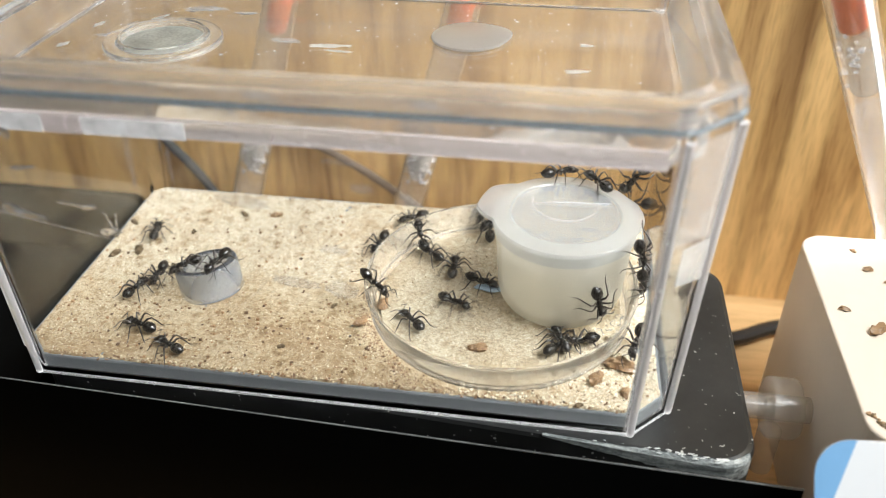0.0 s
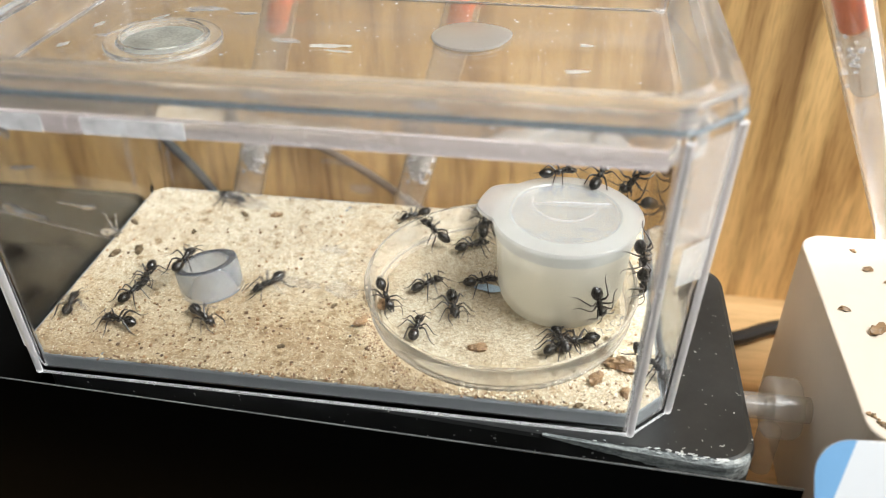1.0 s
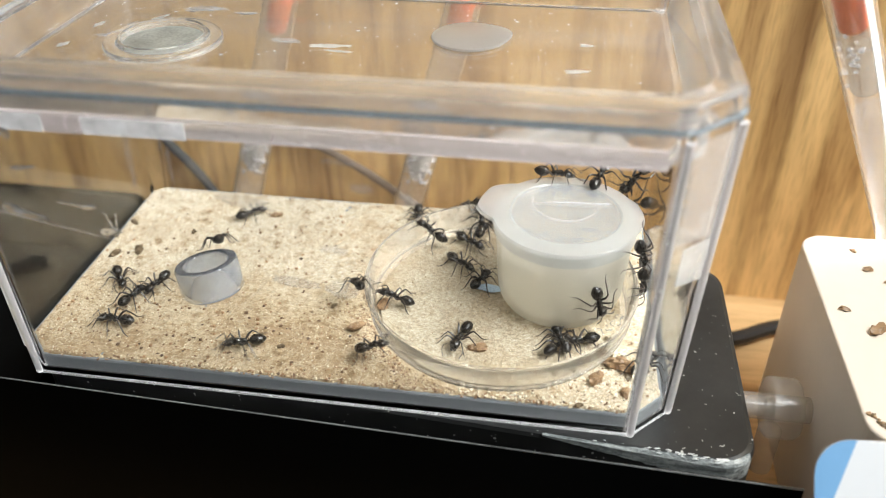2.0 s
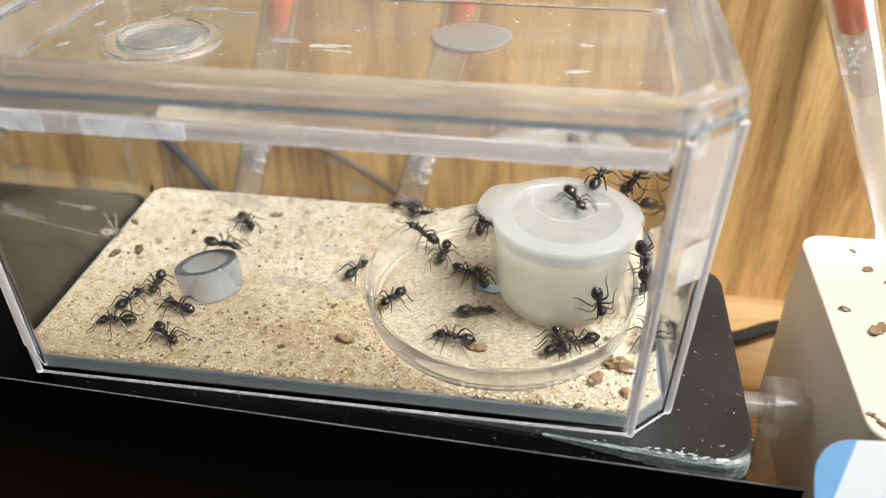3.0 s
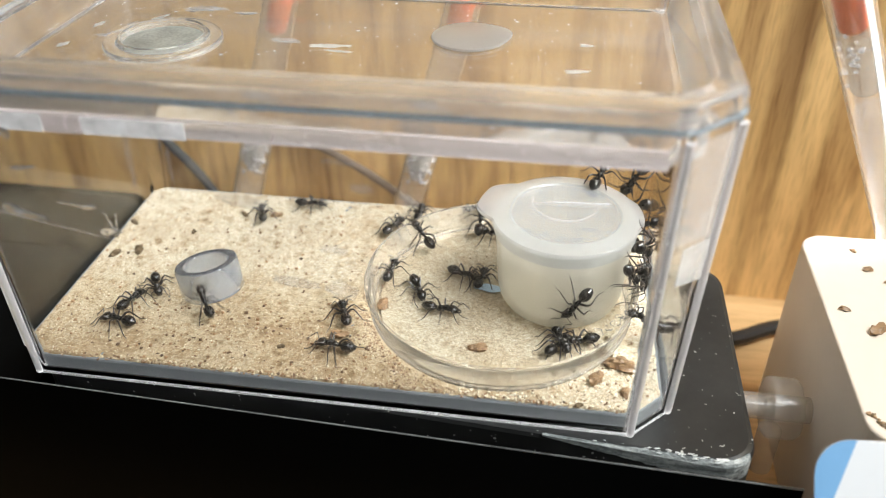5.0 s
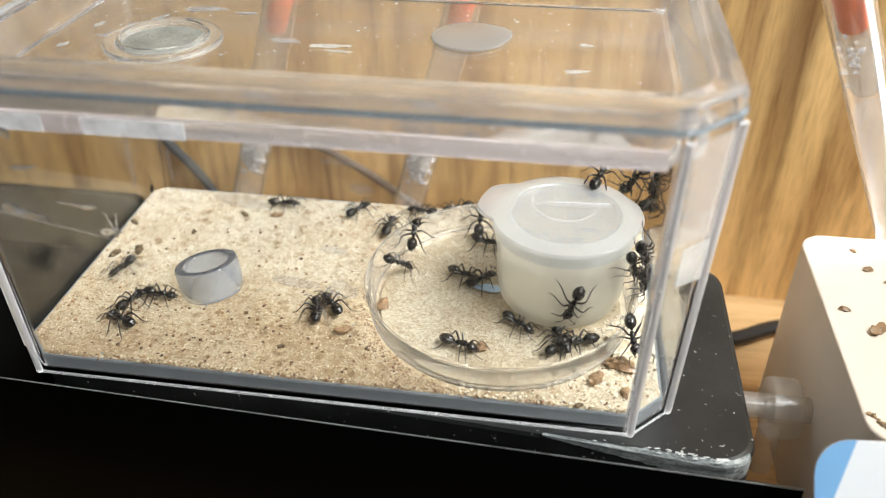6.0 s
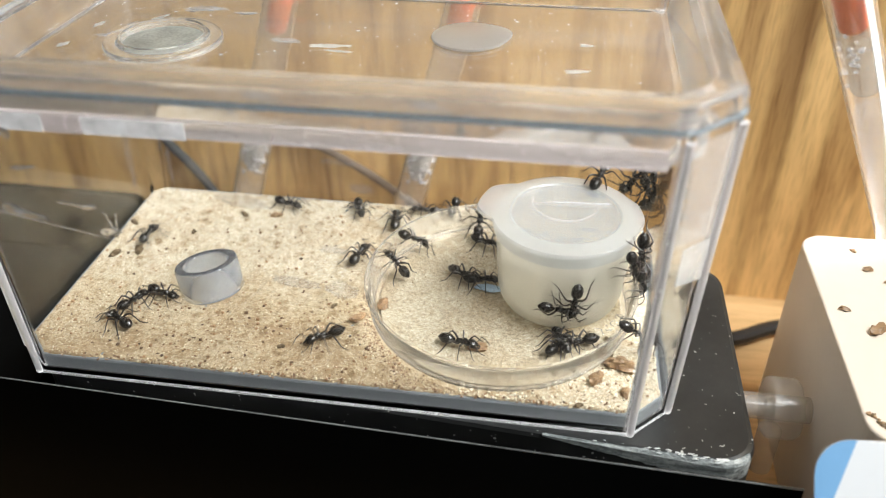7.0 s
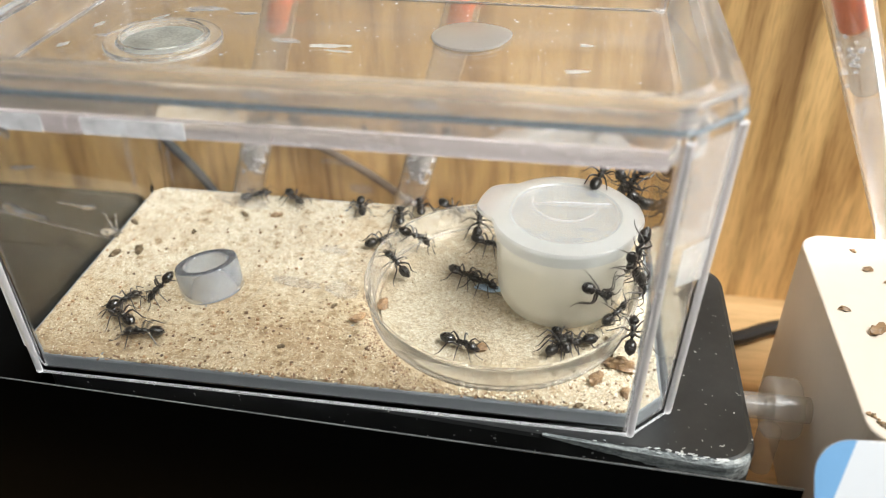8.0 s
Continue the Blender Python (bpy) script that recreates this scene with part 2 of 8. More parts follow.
GREYCABLE = plain("dark grey cable rubber", (0.08, 0.084, 0.088), 0.6, 0.2, 200.0)
RED = plain("orange red rubber", (0.90, 0.19, 0.02), 0.6, 0.12, 300.0, 0.1)
TUBEGLARE = plain("white tube highlight", (0.86, 0.86, 0.85), 0.6, 0.03, 300.0)
CARDWHITE = plain("coated white card", (0.78, 0.80, 0.83), 0.35, 0.03, 100.0)
PRINT = plain("dark print", (0.03, 0.03, 0.035), 0.5, 0.1, 200.0)
CARDBLUE = plain("light blue print", (0.20, 0.42, 0.70), 0.35, 0.05, 200.0)
HUSK = plain("brown seed husk", (0.25, 0.155, 0.08), 0.4, 0.6, 900.0, 0.35)
DARKHUSK = plain("dark seed husk", (0.13, 0.09, 0.045), 0.6, 0.5, 900.0, 0.5)
FAINT = milky("faint water mark", (0.80, 0.80, 0.84), 0.90, 0.3, 0.5, 0.01)
SMEAR = clear_plastic("dried glue smear", 0.085, (1, 1, 1), 0.25, (1, 1, 1), (0.75, 0.74, 0.74))
GAUZE = plain("grey wire gauze", (0.50, 0.53, 0.50), 0.4, 0.5, 1600.0, 0.9, 0.3)
OLIVE = plain("dark olive plastic", (0.006, 0.006, 0.0028), 0.9, 0.9, 260.0, spec=0.03)
OLIVETOP = plain("dull brown plastic", (0.034, 0.027, 0.015), 0.9, 0.95, 190.0, spec=0.03)
SPECK = clear_plastic("white scuff", 0.22, (1, 1, 1), 0.4, (1, 1, 1), (0.9, 0.88, 0.84))
SCRATCH = clear_plastic("whitish scratch", 0.12, (1, 1, 1), 0.3, (1, 1, 1), (0.9, 0.88, 0.84))
LIQUID = milky("cloudy liquid", (0.90, 0.85, 0.73), 0.50, 0.1, 0.5, 0.03)
DISC = clear_plastic("frosted disc", 0.22, (1, 1, 1), 0.3, (1, 1, 1), (0.80, 0.76, 0.72))
STRIP = clear_plastic("whitish film", 0.6, (1, 1, 1), 0.05, (2.4, 1, 3.5), (0.95, 0.96, 0.97))
PAPERY = plain("blueish tissue scrap", (0.42, 0.56, 0.68), 0.6, 0.2, 700.0)
SHELL = chitin("black ant shell", (0.008, 0.007, 0.006), (0.020, 0.016, 0.012), 0.27)
LIMB = chitin("dark brown ant limb", (0.012, 0.009, 0.007), (0.028, 0.019, 0.014), 0.35)
CARPET = plain("dark carpet", (0.045, 0.04, 0.036), 0.95, 0.3, 40.0)
PLASTERWALL = plain("plain room paint", (0.26, 0.25, 0.235), 0.9, 0.05, 10.0)


# ---- shapes ----
def mesh_of(bm, name, material, smooth=True):
    bmesh.ops.recalc_face_normals(bm, faces=bm.faces[:])
    if bm.calc_volume(signed=True) < 0:
        bmesh.ops.reverse_faces(bm, faces=bm.faces[:])
    data = bpy.data.meshes.new(name)
    bm.to_mesh(data)
    bm.free()
    for p in data.polygons:
        p.use_smooth = smooth
    data.materials.append(material)
    return data


def sharp(data, degrees=35):
    data.set_sharp_from_angle(angle=radians(degrees))
    return data


def part(name, bm, material, parent=None, label="", m=None, smooth=True, see_through=False):
    """Links a bmesh as one mesh object under a thing or a part."""
    data = mesh_of(bm, name, material, smooth)
    ob = new(name, sharp(data) if smooth else data)
    if parent:
        ob.parent = parent
    if m is not None:
        ob.matrix_basis = m
    if label:
        ob["label"] = label
    if see_through:
        ob.visible_shadow = False
    return ob


def thing(name, m, label, category, group="", kind=""):
    ob = tagged(new(name), label, category, group, kind)
    ob.empty_display_size = 0.005
    ob.matrix_basis = m
    return ob


def octagon(x0, x1, y0, y1, c, b):
    return [(x0 + c, y0), (x1 - c, y0), (x1, y0 + c), (x1, y1 - b), (x1 - b, y1), (x0 + b, y1), (x0, y1 - b), (x0, y0 + c)]


def rings(bm, loops, closed=False, cap_start=True, cap_end=True):
    """Skins a row of loops with the same number of points."""
    vs = [[bm.verts.new(p) for p in loop] for loop in loops]
    n = len(vs[0])
    pairs = list(zip(vs, vs[1:])) + ([(vs[-1], vs[0])] if closed else [])
    for a, b in pairs:
        for i in range(n):
            bm.faces.new((a[i], a[(i + 1) % n], b[(i + 1) % n], b[i]))
    if not closed:
        if cap_start:
            bm.faces.new(vs[0][::-1])
        if cap_end:
            bm.faces.new(vs[-1])
    return vs


def lathe(profile, segments=64, closed=False, bm=None, at=(0, 0, 0), cap=True):
    bm = bm or bmesh.new()
    loops = [[(at[0] + r * math.cos(2 * math.pi * i / segments), at[1] + r * math.sin(2 * math.pi * i / segments), at[2] + z) for i in range(segments)] for r, z in profile]
    rings(bm, loops, closed, cap, cap)
    return bm


def rounded_rect(x0, x1, y0, y1, r, n=8):
    pts = []
    for cx, cy, a in ((x1 - r, y0 + r, -90), (x1 - r, y1 - r, 0), (x0 + r, y1 - r, 90), (x0 + r, y0 + r, 180)):
        for i in range(n + 1):
            w = radians(a + 90 * i / n)
            pts.append((cx + r * math.cos(w), cy + r * math.sin(w)))
    return pts


def slab(outline, z0, z1, edge=0.0005, bm=None):
    """A plate from an outline, with rounded upper and lower edges."""
    bm = bm or bmesh.new()
    cx = sum(p[0] for p in outline) / len(outline)
    cy = sum(p[1] for p in outline) / len(outline)
    w = max(abs(p[0] - cx) for p in outline)
    h = max(abs(p[1] - cy) for p in outline)

    def inset(d, z):
        return [(cx + (x - cx) * (1 - d / w), cy + (y - cy) * (1 - d / h), z) for x, y in outline]

    e = edge
    rings(bm, [inset(e, z0), inset(e * 0.3, z0 + e * 0.3), inset(0, z0 + e), inset(0, z1 - e), inset(e * 0.3, z1 - e * 0.3), inset(e, z1)])
    return bm


def box(x0, x1, y0, y1, z0, z1, edge=0.0004):
    bm = bmesh.new()
    bmesh.ops.create_cube(bm, size=1.0)
    for v in bm.verts:
        v.co = ((x0 + x1) / 2 + v.co.x * (x1 - x0), (y0 + y1) / 2 + v.co.y * (y1 - y0), (z0 + z1) / 2 + v.co.z * (z1 - z0))
    if edge:
        bmesh.ops.bevel(bm, geom=bm.edges[:], offset=edge, segments=2, profile=0.5, affect="EDGES")
    return bm


def sweep(points, radii, segments=8, bm=None, flat=1.0):
    """A tube through points with a radius at each."""
    bm = bm or bmesh.new()
    pts = [Vector(p) for p in points]
    loops = []
    side = None
    for i, p in enumerate(pts):
        d = (pts[min(i + 1, len(pts) - 1)] - pts[max(i - 1, 0)]).normalized()
        if side is None:
            side = d.orthogonal().normalized()
        side = (side - d * side.dot(d)).normalized()
        up = d.cross(side)
        r = radii[i] if not isinstance(radii, (int, float)) else radii
        loops.append([p + side * (r * math.cos(2 * math.pi * k / segments)) + up * (r * flat * math.sin(2 * math.pi * k / segments)) for k in range(segments)])
    rings(bm, loops)
    return bm


def curve_points(points, n):
    """Catmull-Rom points through a few given ones."""
    p = [Vector(q) for q in points]
    p = [2 * p[0] - p[1]] + p + [2 * p[-1] - p[-2]]
    res = []
    for i in range(1, len(p) - 2):
        for k in range(n):
            t = k / n
            a, b, c, d = p[i - 1], p[i], p[i + 1], p[i + 2]
            res.append(0.5 * (2 * b + (c - a) * t + (2 * a - 5 * b + 4 * c - d) * t * t + (3 * b - a - 3 * c + d) * t ** 3))
    return res + [p[-2]]


def blob(rx, ry, rz, at=(0, 0, 0), u=14, v=9, bm=None, lumps=0.0, seed=0, taper=0.0):
    """A closed rounded body along x; taper narrows its front."""
    bm = bm or bmesh.new()
    loops = []
    for j in range(1, v):
        a = math.pi * j / v
        x = -math.cos(a)
        w = math.sin(a) * (1 - taper * x)
        loop = []
        for i in range(u):
            b = 2 * math.pi * i / u
            q = Vector((x * rx, w * ry * math.cos(b), w * rz * math.sin(b)))
            if lumps:
                q *= 1 + lumps * noise.noise(Vector((x, math.cos(b), math.sin(b))) * 1.7 + Vector((seed * 3.1, seed, 0)))
            loop.append(q + Vector(at))
        loops.append(loop)
    vs = rings(bm, loops, False, False, False)
    for ring, x in ((vs[0], -rx), (vs[-1], rx)):
        tip = bm.verts.new(Vector((x, 0, 0)) + Vector(at))
        for i in range(u):
            bm.faces.new((ring[i], ring[(i + 1) % u], tip))
    return bm


# ---- room and shelf ----
SAND_Z = 0.0048
FLOOR_Z = -0.045


def structure(name, bm, material, label, smooth=False):
    ob = part(name, bm, material, None, label, None, smooth)
    return tagged(ob, label, "", "", "structure")


structure("shelf", box(-0.6, 0.6, -0.03, 0.1087, FLOOR_Z - 0.02, FLOOR_Z, 0.0), BOARD, "pale wooden shelf board under the tank")
structure("floor", box(-1.2, 1.2, -1.2, 0.1287, -0.82, -0.8, 0.0), CARPET, "plain dim room floor far below the shelf")
structure("wall_back", box(-1.2, 1.2, 0.1087, 0.1287, -0.8, 1.0, 0.0), WOOD, "golden wood veneer back panel behind the tank")
structure("wall_left", box(-1.22, -1.2, -1.2, 0.1287, -0.8, 1.0, 0.0), PLASTERWALL, "plain painted side wall of the room")
structure("wall_right", box(1.2, 1.22, -1.2, 0.1287, -0.8, 1.0, 0.0), PLASTERWALL, "plain painted side wall of the room")
structure("wall_front", box(-1.22, 1.22, -1.22, -1.2, -0.8, 1.0, 0.0), PLASTERWALL, "plain painted wall behind the viewer")
structure("ceiling", box(-1.22, 1.22, -1.22, 0.1287, 1.0, 1.02, 0.0), PLASTERWALL, "plain pale ceiling over the shelf")


# ---- black base with its cover sheet ----
def base_front(x):
    """The base's front edge, slanted against the tank to fit the camera's view."""
    return 0.0060 - 0.07 * x


def black_base():
    base = thing("black_base", pose(0, 0, 0), "black plastic base block with a scuffed front edge under the tank", "base block")
    outline = [(x, y + (base_front(x) + 0.0032) * (0.0605 - y) / 0.0637) for x, y in rounded_rect(-0.0075, 0.1468, -0.0032, 0.0605, 0.0075)]
    part("block", slab(outline, FLOOR_Z, -0.0002, 0.0012), BLACK, base, "", None, False)
    rnd = random.Random(5)
    worn = bmesh.new()
    loops = []
    corner = [p for p in outline if p[0] > 0.1393 and p[1] < 0.0005][:5]
    edge = [(0.106 + 0.0333 * k / 50, base_front(0.106 + 0.0333 * k / 50)) for k in range(50)] + corner
    for k, (x, y) in enumerate(edge):
        f = min(1.0, k / 50)
        a, b = edge[max(0, k - 1)], edge[min(len(edge) - 1, k + 1)]
        along = Vector((b[0] - a[0], b[1] - a[1])).normalized()
        out = Vector((along.y, -along.x))
        back, low = f * rnd.uniform(0.0005, 0.0010), -0.0006 - 0.0045 * f - rnd.uniform(0, 0.0006) * f
        rim = ((-back, -0.00012), (-0.0002, -0.0006 * f - 0.0001), (0.00012, -0.0012 * f - 0.0002), (0.00012, low), (-0.0006, low), (-back - 0.0006, -0.0008 * f - 0.0004))
        loops.append([(x + out.x * d, y + out.y * d, z) for d, z in rim])
    rings(worn, loops)
    part("worn_edge", worn, WORN, base, "worn grey front edge", None, False)
    for i in range(46):
        f = rnd.random() ** 0.45
        x, q = 0.112 + 0.028 * f, rnd.uniform(0.00006, 0.00022) * (0.3 + f) * (2.0 if i % 11 == 0 else 1.0)
        y = base_front(x) + rnd.uniform(0.0001, 0.0012)
        part("chip", blob(q * rnd.uniform(1.4, 3.2), q * 0.7, q * 0.4, (0, 0, 0), 7, 5, None, 0.9, i), CHALK, base, "", pose(x, y, -0.00012 - 0.3 * max(0.0, base_front(x) + 0.0008 - y), 0, rnd.uniform(-10, 10), rnd.uniform(-15, 15)))
    return base


def cover_sheet():
    sheet = thing("cover_sheet", pose(-0.0085, -0.0043, 0.0027, 0, 0, -1.96), "thin matt black card sheet standing before the base", "cover sheet")
    part("panel", box(-0.09, 0.1612, -0.0008, 0.0, FLOOR_Z - 0.0027, 0.0), SHEET, sheet)
    # Highlight along the sheet's top edge, laid on as a thin grey strip.
    part("edge_highlight", sweep([(-0.09, -0.0006, 0.0), (0.161, -0.0006, 0.0)], 0.00016, 6), EDGELIGHT, sheet, "thin grey strip standing in for the edge's highlight")
    return sheet


black_base()
cover_sheet()


# ---- the tank ----
TX0, TX1, TY0, TY1, TC = -0.0082, 0.1304, 0.0, 0.0735, 0.0076


def ring_at(x0, x1, y0, y1, c, d, z):
    """An octagon inset by d, with its corner cuts kept parallel."""
    cut, rear = (max(0.0005, k - d * (2 - math.sqrt(2))) for k in (c, c * 0.55))
    return [(x, y, z) for x, y in octagon(x0 + d, x1 - d, y0 + d, y1 - d, cut, rear)]


def tank_ring(d, z):
    """The tank's outline at height z, inset by d: its walls lean out towards the lid."""
    f = z / 0.0675
    return ring_at(TX0 + 0.04 * z, TX1 + 0.0015 * f, TY0 - 0.0047 * f, TY1 + 0.0045 * f, TC + 0.001 * f, d, z)


def softened(loop, r, n=5):
    """A loop with its corners rounded off over the length r."""
    res = []
    for i, p in enumerate(loop):
        a, b, c = Vector(loop[i - 1]), Vector(p), Vector(loop[(i + 1) % len(loop)])
        u, v = b + (a - b).normalized() * r, b + (c - b).normalized() * r
        for k in range(n + 1):
            t = k / n
            res.append(tuple(u * (1 - t) ** 2 + b * (2 * t * (1 - t)) + v * t * t))
    return res


MARKS = ((0.0351, 0.0567, 0.0005, 0.0050), (0.0420, 0.0562, 0.0004, 0.0034), (0.0603, 0.0325, 0.0040, 0.0012), (0.0685, 0.0316, 0.0028, 0.0018), (0.0679, 0.0407, 0.0022, 0.0008), (0.0529, 0.0497, 0.0042, 0.0012), (0.0703, 0.0587, 0.0024, 0.0006), (0.0740, 0.0539, 0.0017, 0.0008))


def tank():
    t = thing("ant_tank", pose(0, 0, 0), "clear hard plastic tank with cut corners on a black base", "ant tank")

    o = tank_ring
    bm = bmesh.new()
    rings(bm, [o(0.0010, 0.0), o(0.0003, 0.0003), o(0.0, 0.0010), o(0.0, 0.0670), o(0.0003, 0.0674), o(0.0017, 0.0674), o(0.0020, 0.0670), o(0.0023, 0.0014), o(0.0029, 0.0008)])
    creases = [e for e in bm.edges if abs(e.verts[0].co.z - e.verts[1].co.z) > 0.03]
    bmesh.ops.bevel(bm, geom=creases, offset=0.0007, segments=3, profile=0.5, affect="EDGES")
    part("shell", bm, TANK, t, "", None, False, True)
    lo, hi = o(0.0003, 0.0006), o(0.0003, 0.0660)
    # The edges' glints are laid on as pale hazy strips.
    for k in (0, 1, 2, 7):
        part("corner_edge", sweep([lo[k], hi[k]], 0.0008 if k in (0, 7) else 0.0008 if k == 1 else 0.0010, 12), GLINT if k in (0, 7) else BAND, t, "corner edge with its glint put into hazy plastic", None, True, True)
    def shine_film(name, k0, k1, f0, f1, z0, z1, material, label):
        """A thin film carrying a painted reflection on one wall of the tank, from f0 to f1 of the way between two of
        its corners.
        """
        bm = bmesh.new()
        loops = []
        for z in (z0, z0 + 0.0006, (z0 + z1) / 2, z1):
            near, far = o(-0.00008, z), o(-0.00022, z)
            slope = 0.0012 if z < z1 - 0.001 else 0.0
            pts = [Vector(near[k0]).lerp(Vector(near[k1]), f0), Vector(near[k0]).lerp(Vector(near[k1]), f1), Vector(far[k0]).lerp(Vector(far[k1]), f1), Vector(far[k0]).lerp(Vector(far[k1]), f0)]
            loops.append([tuple(p + Vector((0, 0, slope * (1 - f)))) for p, f in zip(pts, (0, 1, 1, 0))])
        rings(bm, loops)
        part(name, bm, material, t, label, None, False, True)

    shine_film("corner_shine", 1, 0, 0.004, 0.0135, 0.0012, 0.0655, SHEEN, "painted pale shine beside the cut corner")
    shine_film("corner_sheen", 1, 2, 0.12, 0.86, 0.0455, 0.0655, SHEEN, "painted pale reflection on the cut corner")
    shine_film("corner_glare", 1, 2, 0.30, 0.88, 0.0360, 0.0450, GLARE, "painted white reflection on the cut corner")
    # The blue-grey tint of the lip stands in for reflection along the seam.
    lip = bmesh.new()
    turn = [2 * math.pi * k / 12 for k in range(12)]
    rings(lip, [softened(o(-0.0001 - 0.0004 * math.cos(w), 0.0676 + 0.00048 * math.sin(w)), 0.0022) for w in turn], True)
    part("seam_lip", lip, SEAM, t, "rounded lip along the lid's seam, its bluish reflection put into the colour", None, True, True)
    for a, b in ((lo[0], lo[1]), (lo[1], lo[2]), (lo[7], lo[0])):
        part("bottom_edge", sweep([a, b], 0.00045, 10), EDGE, t, "bottom edge with its glint put into hazy plastic", None, True, True)
    rnd = random.Random(3)
    for x, z, w, h, tilt in ((0.0100, 0.0441, 0.0018, 0.0009, -20), (0.0130, 0.0431, 0.0030, 0.0008, -14), (0.0215, 0.0461, 0.0026, 0.0003, -6), (0.0248, 0.0458, 0.0012, 0.0005, 10), (0.0277, 0.0430, 0.0018, 0.00018, -72), (0.0290, 0.0430, 0.0018, 0.00014, -98), (0.0274, 0.0405, 0.0018, 0.0008, 0), (0.0141, 0.0598, 0.0008, 0.0010, 40), (0.0149, 0.0532, 0.0020, 0.0004, 6), (0.0166, 0.0412, 0.0100, 0.00010, -12)):
        bm = blob(w, h, 0.00012, (0, 0, 0), 14, 8, None, 0.9, rnd.random() * 9)
        part("glue_smear", bm, SMEAR, t, "whitish dried smear", pose(x, 0.00005 - 0.0696 * z, z, 94, -tilt, 0), True, True)
    for x, z, w, h in MARKS:
        part("water_mark", blob(w, h, 0.0001, (0, 0, 0), 16, 9, None, 0.6, x * 700), FAINT, t, "faint dried water mark", pose(x, 0.00005 - 0.0696 * z, z, 94, 4, 0), True, True)
    return t


def lid():
    lidt = thing("tank_lid", pose(0, 0, 0.0), "hazy clear recessed plastic lid closing the tank", "lid")

    def o(d, z):
        return ring_at(-0.0097, 0.1319, -0.0047, 0.0782, 0.0086, d, z)

    prof = [(0.0002, 0.0682), (0.0, 0.0685), (0.0, 0.0706), (0.0004, 0.0714), (0.0012, 0.0718), (0.0040, 0.0718), (0.0052, 0.0714), (0.0058, 0.0706), (0.0062, 0.0610), (0.0066, 0.0603), (0.0076, 0.0600)]
    under = [(0.0076, 0.0588), (0.0058, 0.0590), (0.0052, 0.0596), (0.0046, 0.0700), (0.0018, 0.0700), (0.0016, 0.0682)]
    bm = bmesh.new()
    rings(bm, [softened(o(*q), 0.0018) for q in prof + under], True)
    part("rim", bm, RIM, lidt, "stepped clear rim of the lid", None, True, True)
    # Pale band of light inside the clear skirt, put into a pinkish hazy bar.
    foot = box(0.0, 0.1212, -0.0005, 0.0003, 0.0594, 0.0628, 0.0002)
    part("skirt_foot", foot, FOOT, lidt, "foot of the skirt inside the tank, its pale light band put into the colour", None, False, True)
    bm = bmesh.new()
    rings(bm, [o(0.00763, 0.0588), o(0.00763, 0.06)])
    part("panel", bm, LID, lidt, "", None, False, True)
    vent = part("vent_ring", lathe([(0.0119, 0.0), (0.0119, 0.0008), (0.0116, 0.0011), (0.0094, 0.0011), (0.0091, 0.0008), (0.0090, 0.0)], 72, True), TUBE, lidt, "clear glued vent ring", pose(0.0231, 0.0377, 0.06005), True, True)
    part("collar", lathe([(0.0090, 0.0002), (0.0090, 0.0018), (0.0086, 0.0020), (0.0083, 0.0018), (0.0082, 0.0002)], 72, True), TUBE, vent, "", None, True, True)
    part("gauze", lathe([(0.0081, 0.0003), (0.0081, 0.0005)], 48), GAUZE, vent, "fine grey wire gauze")
    pts = []
    for i in range(48):
        a = 2 * math.pi * i / 48
        r = 0.0078 * (1 + 0.18 * max(0.0, math.cos(a - 0.45)) ** 9)
        pts.append((r * math.cos(a), r * math.sin(a)))
    part("plug_disc", slab(pts, 0.0, 0.0007, 0.0003), DISC, lidt, "frosted glued plastic disc", pose(0.0846, 0.0483, 0.06005))
    rnd = random.Random(21)
    # White reflection at the rim's front left, laid on as pale strips.
    for x0, x1, z0, z1, material in ((0.0075, 0.0195, 0.0592, 0.0624, STRIP), (0.0197, 0.0264, 0.0592, 0.0624, FOOT), (0.0266, 0.0445, 0.0593, 0.0624, STRIP)):
        part("glare_strip", box(x0, x1, -0.00078, -0.00062, z0, z1, 0.00005), material, lidt, "white reflection strip, put into solid shape", None, False, True)
    for x, y, w, h, turn in ((0.0235, 0.0585, 0.0035, 0.0016, 12), (0.0150, 0.0480, 0.0036, 0.0012, 20), (0.0108, 0.0405, 0.0030, 0.0010, 8), (0.0165, 0.0350, 0.0026, 0.0009, 60), (0.034, 0.057, 0.0024, 0.0008, 0), (0.0475, 0.0420, 0.0030, 0.0012, -10)):
        part("smear", blob(w, h, 0.00005, (0, 0, 0), 18, 9, None, 1.1, x * 800), SMEAR, lidt, "whitish dried smear", pose(x, y, 0.06005, 0, 0, turn), True, True)
    dust = bmesh.new()
    for _ in range(320):
        x, y = rnd.uniform(0.0, 0.122), rnd.uniform(0.006, 0.068)
        q = rnd.uniform(0.00004, 0.00013) * (1 + 1.7 * (rnd.random() > 0.95))
        blob(q * rnd.uniform(1, 2.6), q, q * 0.4, (x, y, 0.0601), 5, 4, dust)
    tagged(part("dust_specks", dust, SPECK, lidt, "pale dust specks"), "", "", "", "stuff")
